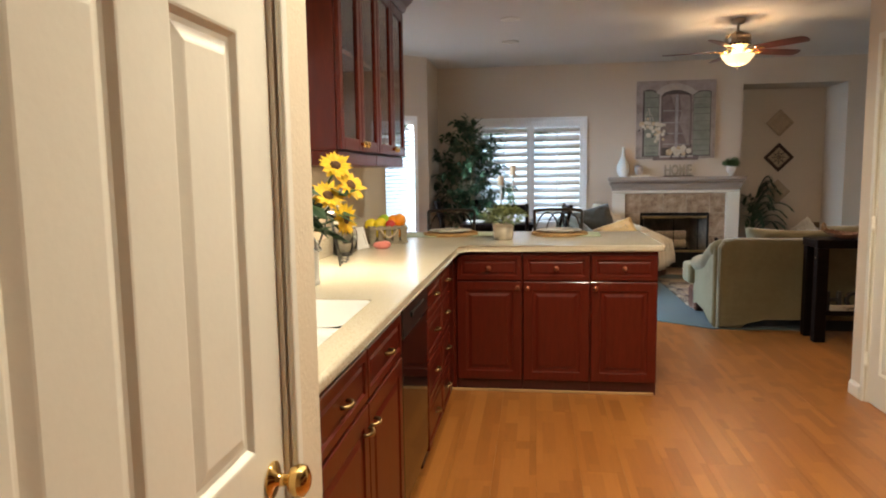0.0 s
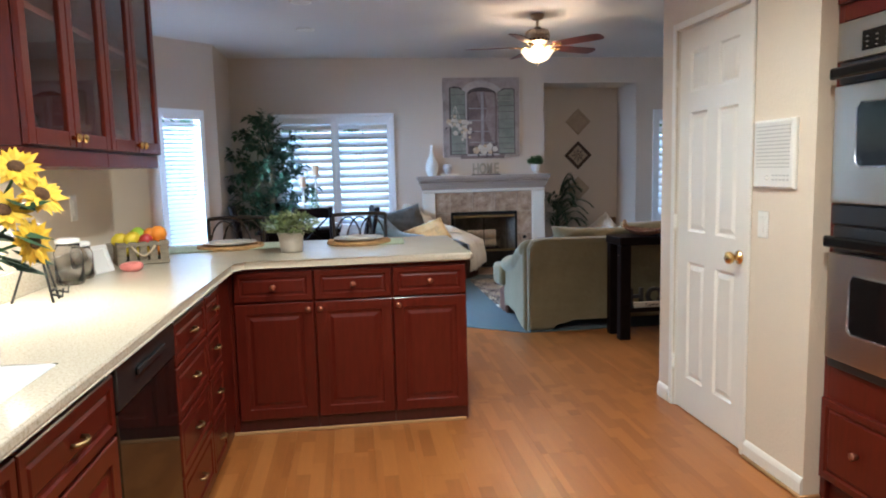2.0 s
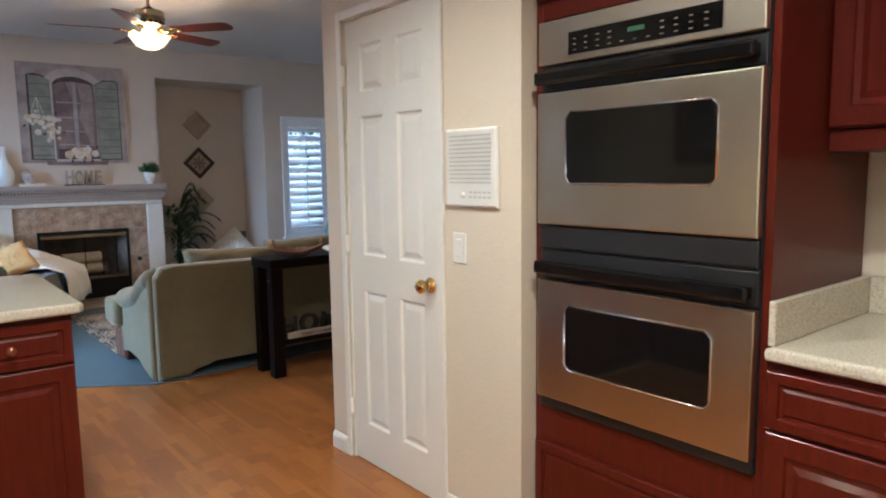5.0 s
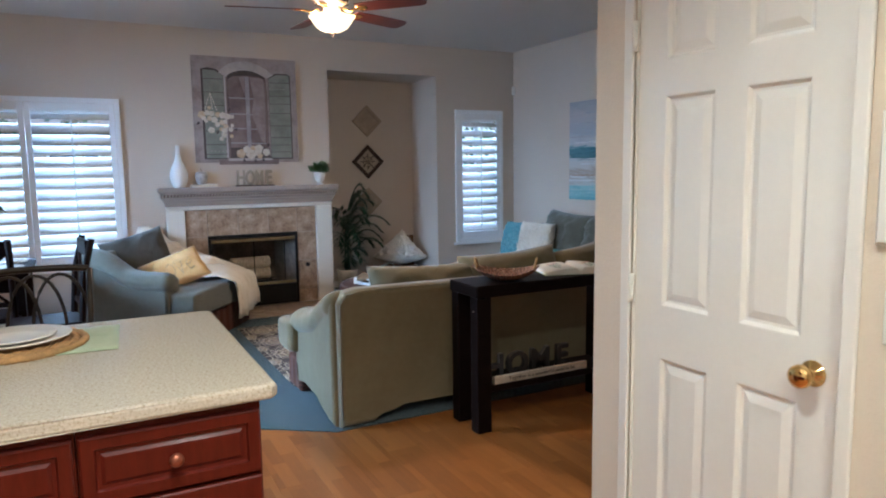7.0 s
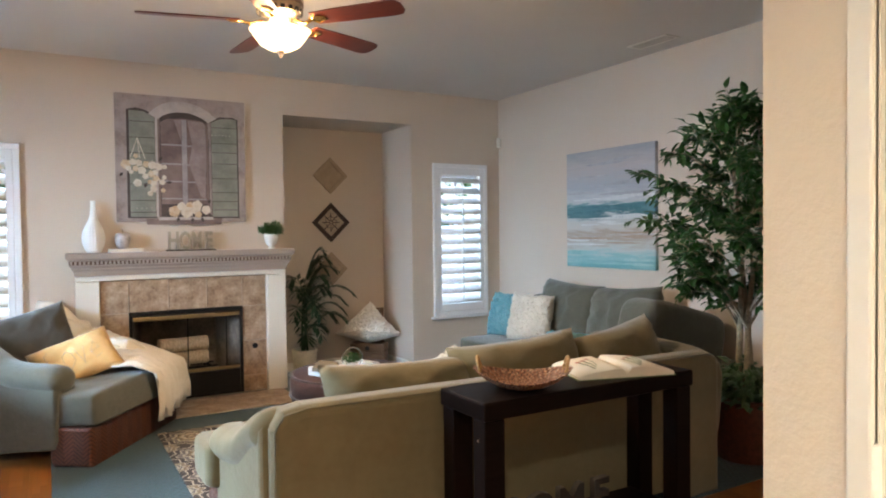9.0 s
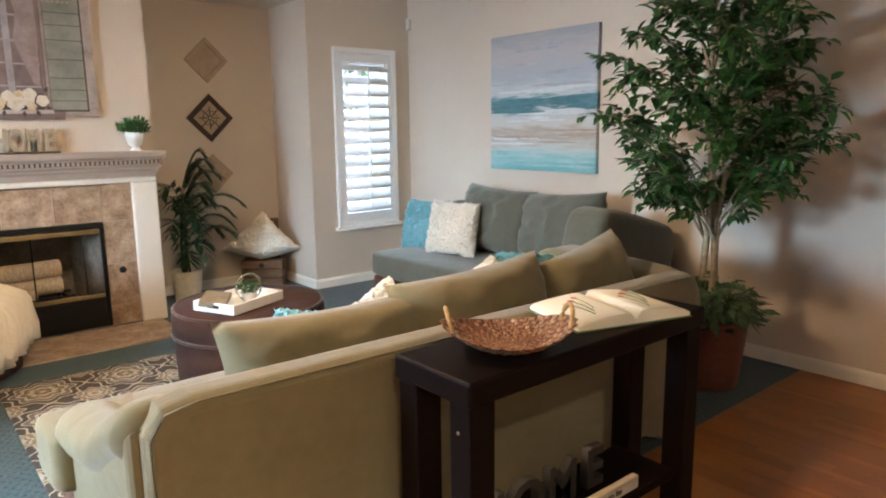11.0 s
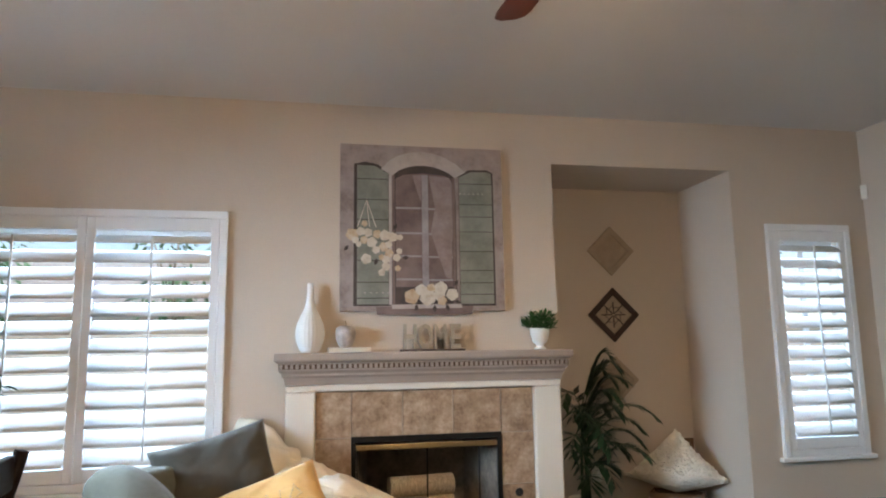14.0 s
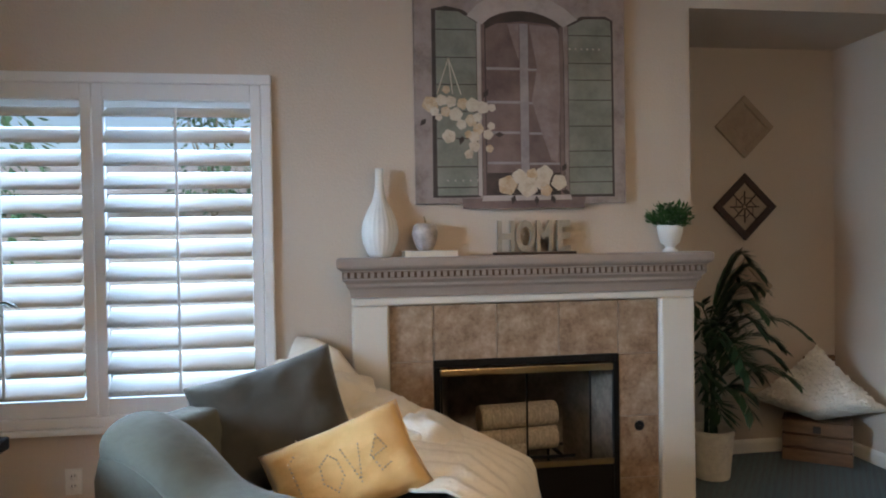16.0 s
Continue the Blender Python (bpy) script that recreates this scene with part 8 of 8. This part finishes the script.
for x, y, a in ((0.93, 4.94, -3), (0.19, 4.95, 4), (-0.20, 4.88, 8)):
    bm = bmesh.new()
    g = [[bm.verts.new((-0.13 + 0.26 * i / 10, -0.17 + 0.34 * j / 10, 0.003 + 0.002 * noise.noise(Vector((i * 0.6 + x, j * 0.6, 0))))) for j in range(11)] for i in range(11)]
    for i in range(10):
        for j in range(10):
            bm.faces.new((g[i][j], g[i + 1][j], g[i + 1][j + 1], g[i][j + 1])).smooth = True
    ob = solo("green_napkin", bm, GREENL, (x, y, 0.9145), "sage green linen napkin under the placemat", "napkin", a, "napkins")
    md = ob.modifiers.new("thickness", "SOLIDIFY")
    md.thickness = 0.002
hp = thing("potted_herb", (0.41, 4.58, 0.915), 0, "pale green bushy plant in a whitewashed pot", "plant")
part("pot", turned(bmesh.new(), [(0.001, 0.0), (0.058, 0.0), (0.062, 0.03), (0.066, 0.06), (0.064, 0.062), (0.070, 0.095), (0.074, 0.097), (0.074, 0.108), (0.066, 0.108), (0.06, 0.09)], 28, None, False), WHITEW, hp)
bm = bmesh.new()
crown(bm, [(0, 0, 0.150, 0.145, 0.13, 0.055, 0.8), (0.0, 0.0, 0.19, 0.08, 0.08, 0.035, 0.25)], 620, 0.034, 14, -0.1)
part("foliage", bm, PALEH, hp)

# ---- outside ----
bm = bmesh.new()
grow(bm, [(-400, -400, -0.25), (400, -400, -0.25), (400, 400, -0.25), (-400, 400, -0.25)], [(0, 1, 2, 3)])
built("ground", bm, GRASS, "dry lawn and earth outside the house", "ground")
gw = thing("garden_wall", (1.0, 16.5, -0.25), 0, "tan block garden wall behind the house", "fence")
bm = bmesh.new()
box(bm, -12, 12, 0.0, 0.2, 0.0, 1.75)
part("wall", bm, FENCE, gw)
bm = bmesh.new()
box(bm, -12, 12, -0.03, 0.23, 1.751, 1.82)
part("cap", bm, STUCCO, gw)
gw2 = thing("garden_wall", (-6.5, 4.0, -0.25), 90, "tan block garden wall beside the house", "fence")
bm = bmesh.new()
box(bm, -8, 12.4, 0.0, 0.2, 0.0, 1.75)
part("wall", bm, FENCE, gw2)
nh = thing("neighbour_house", (-3.5, 27.0, -0.25), 0, "tan stucco neighbour house with a brown roof", "house")
bm = bmesh.new()
box(bm, -7, 7, 0, 8, 0, 3.0)
part("wall", bm, STUCCO, nh)
bm = bmesh.new()
grow(bm, [(-7.6, -0.6, 2.95), (7.6, -0.6, 2.95), (7.6, 8.6, 2.95), (-7.6, 8.6, 2.95), (-5, 4, 4.7), (5, 4, 4.7)], [(0, 1, 5, 4), (1, 2, 5), (2, 3, 4, 5), (3, 0, 4), (3, 2, 1, 0)])
part("roof", bm, ROOF, nh)
for x in (-4.5, -0.5, 3.5):
    bm = bmesh.new()
    box(bm, x, x + 1.5, -0.04, -0.002, 1.0, 2.3)
    w_ = part("window", bm, SHUT, nh)
    bm = bmesh.new()
    box(bm, x + 0.08, x + 1.42, -0.05, -0.042, 1.08, 2.22)
    part("pane", bm, BLACKG, w_)
rnd = random.Random(2)
for x, y, h in ((-2.6, 13.5, 4.2), (2.9, 14.5, 4.8), (0.9, 19.5, 5.2), (-1.0, 20.5, 5.6), (4.9, 18.5, 5.0), (6.6, 14.0, 4.0), (-5.3, 5.2, 3.6), (-5.0, 10.5, 3.8)):
    tr_ = thing("garden_tree", (x, y, -0.25), 0, "leafy green garden tree outside the window", "tree", "garden trees")
    bm = bmesh.new()
    tube(bm, [(0, 0, 0), (0.05, 0.03, h * 0.3), (-0.04, 0.05, h * 0.6)], 0.10, 8, False, 0.04)
    for k in range(5):
        a = 1.3 * k
        tube(bm, [(0, 0.03, h * (0.35 + 0.04 * k)), (0.5 * math.cos(a), 0.5 * math.sin(a), h * (0.55 + 0.05 * k))], 0.03, 6, False, 0.01)
    part("trunk", bm, BARK, tr_)
    bm = bmesh.new()
    crown(bm, [(rnd.uniform(-0.6, 0.6), rnd.uniform(-0.6, 0.6), h * rnd.uniform(0.4, 0.85), 0.7, 0.7, 0.6, 0.2) for _ in range(6)], 900, 0.16, int(h * 10))
    part("crown", bm, BUSH, tr_)

# ---- floor boards ----
def inside_wood(x, y):
    if y > 6.08 and x > 1.48 and (x - 1.48) * 0.45 + (y - 6.52) * 0.64 > 0:
        return False
    return True


BW, BL = 0.195, 1.22
bm = bmesh.new()
box(bm, -BW / 2 + 0.0004, BW / 2 - 0.0004, -BL / 2 + 0.0004, BL / 2 - 0.0004, -0.010, 0.0)
BOARD = mesh_of(bm, FLOOR, "plank")
ZONES = ((-0.55, 2.60, -1.22, 4.60), (-1.36, 1.48, 4.60, 9.80), (1.48, 2.60, 4.60, 6.55), (2.60, 5.75, 4.44, 6.25))
for zi, (x0, x1, y0, y1) in enumerate(ZONES):
    nx, ny = math.ceil((x1 - x0) / BW), math.ceil((y1 - y0) / BL) + 1
    for i in range(nx):
        shift = ((i * 0.37 + zi * 0.21) % 1.0) * BL
        for j in range(-1, ny):
            a, b = y0 + j * BL + shift, y0 + (j + 1) * BL + shift
            a, b = max(a, y0), min(b, y1)
            xa, xb = x0 + i * BW, min(x0 + (i + 1) * BW, x1)
            if b - a < 0.05 or xb - xa < 0.02:
                continue
            cx, cy = (xa + xb) / 2, (a + b) / 2
            if zi >= 2 and not (inside_wood(xa + 0.02, a) or inside_wood(xb, a)):
                continue
            if zi == 1 and ((cx < -0.75 and cy > 8.7) or (cx < -0.62 and cy < 5.0)):
                continue
            ob = new("plank", BOARD)
            ob.parent = FLOOR_OB
            ob.matrix_basis = Matrix.Translation((cx, cy, 0)) @ Matrix.Diagonal(((xb - xa) / BW, (b - a) / BL, 1, 1))
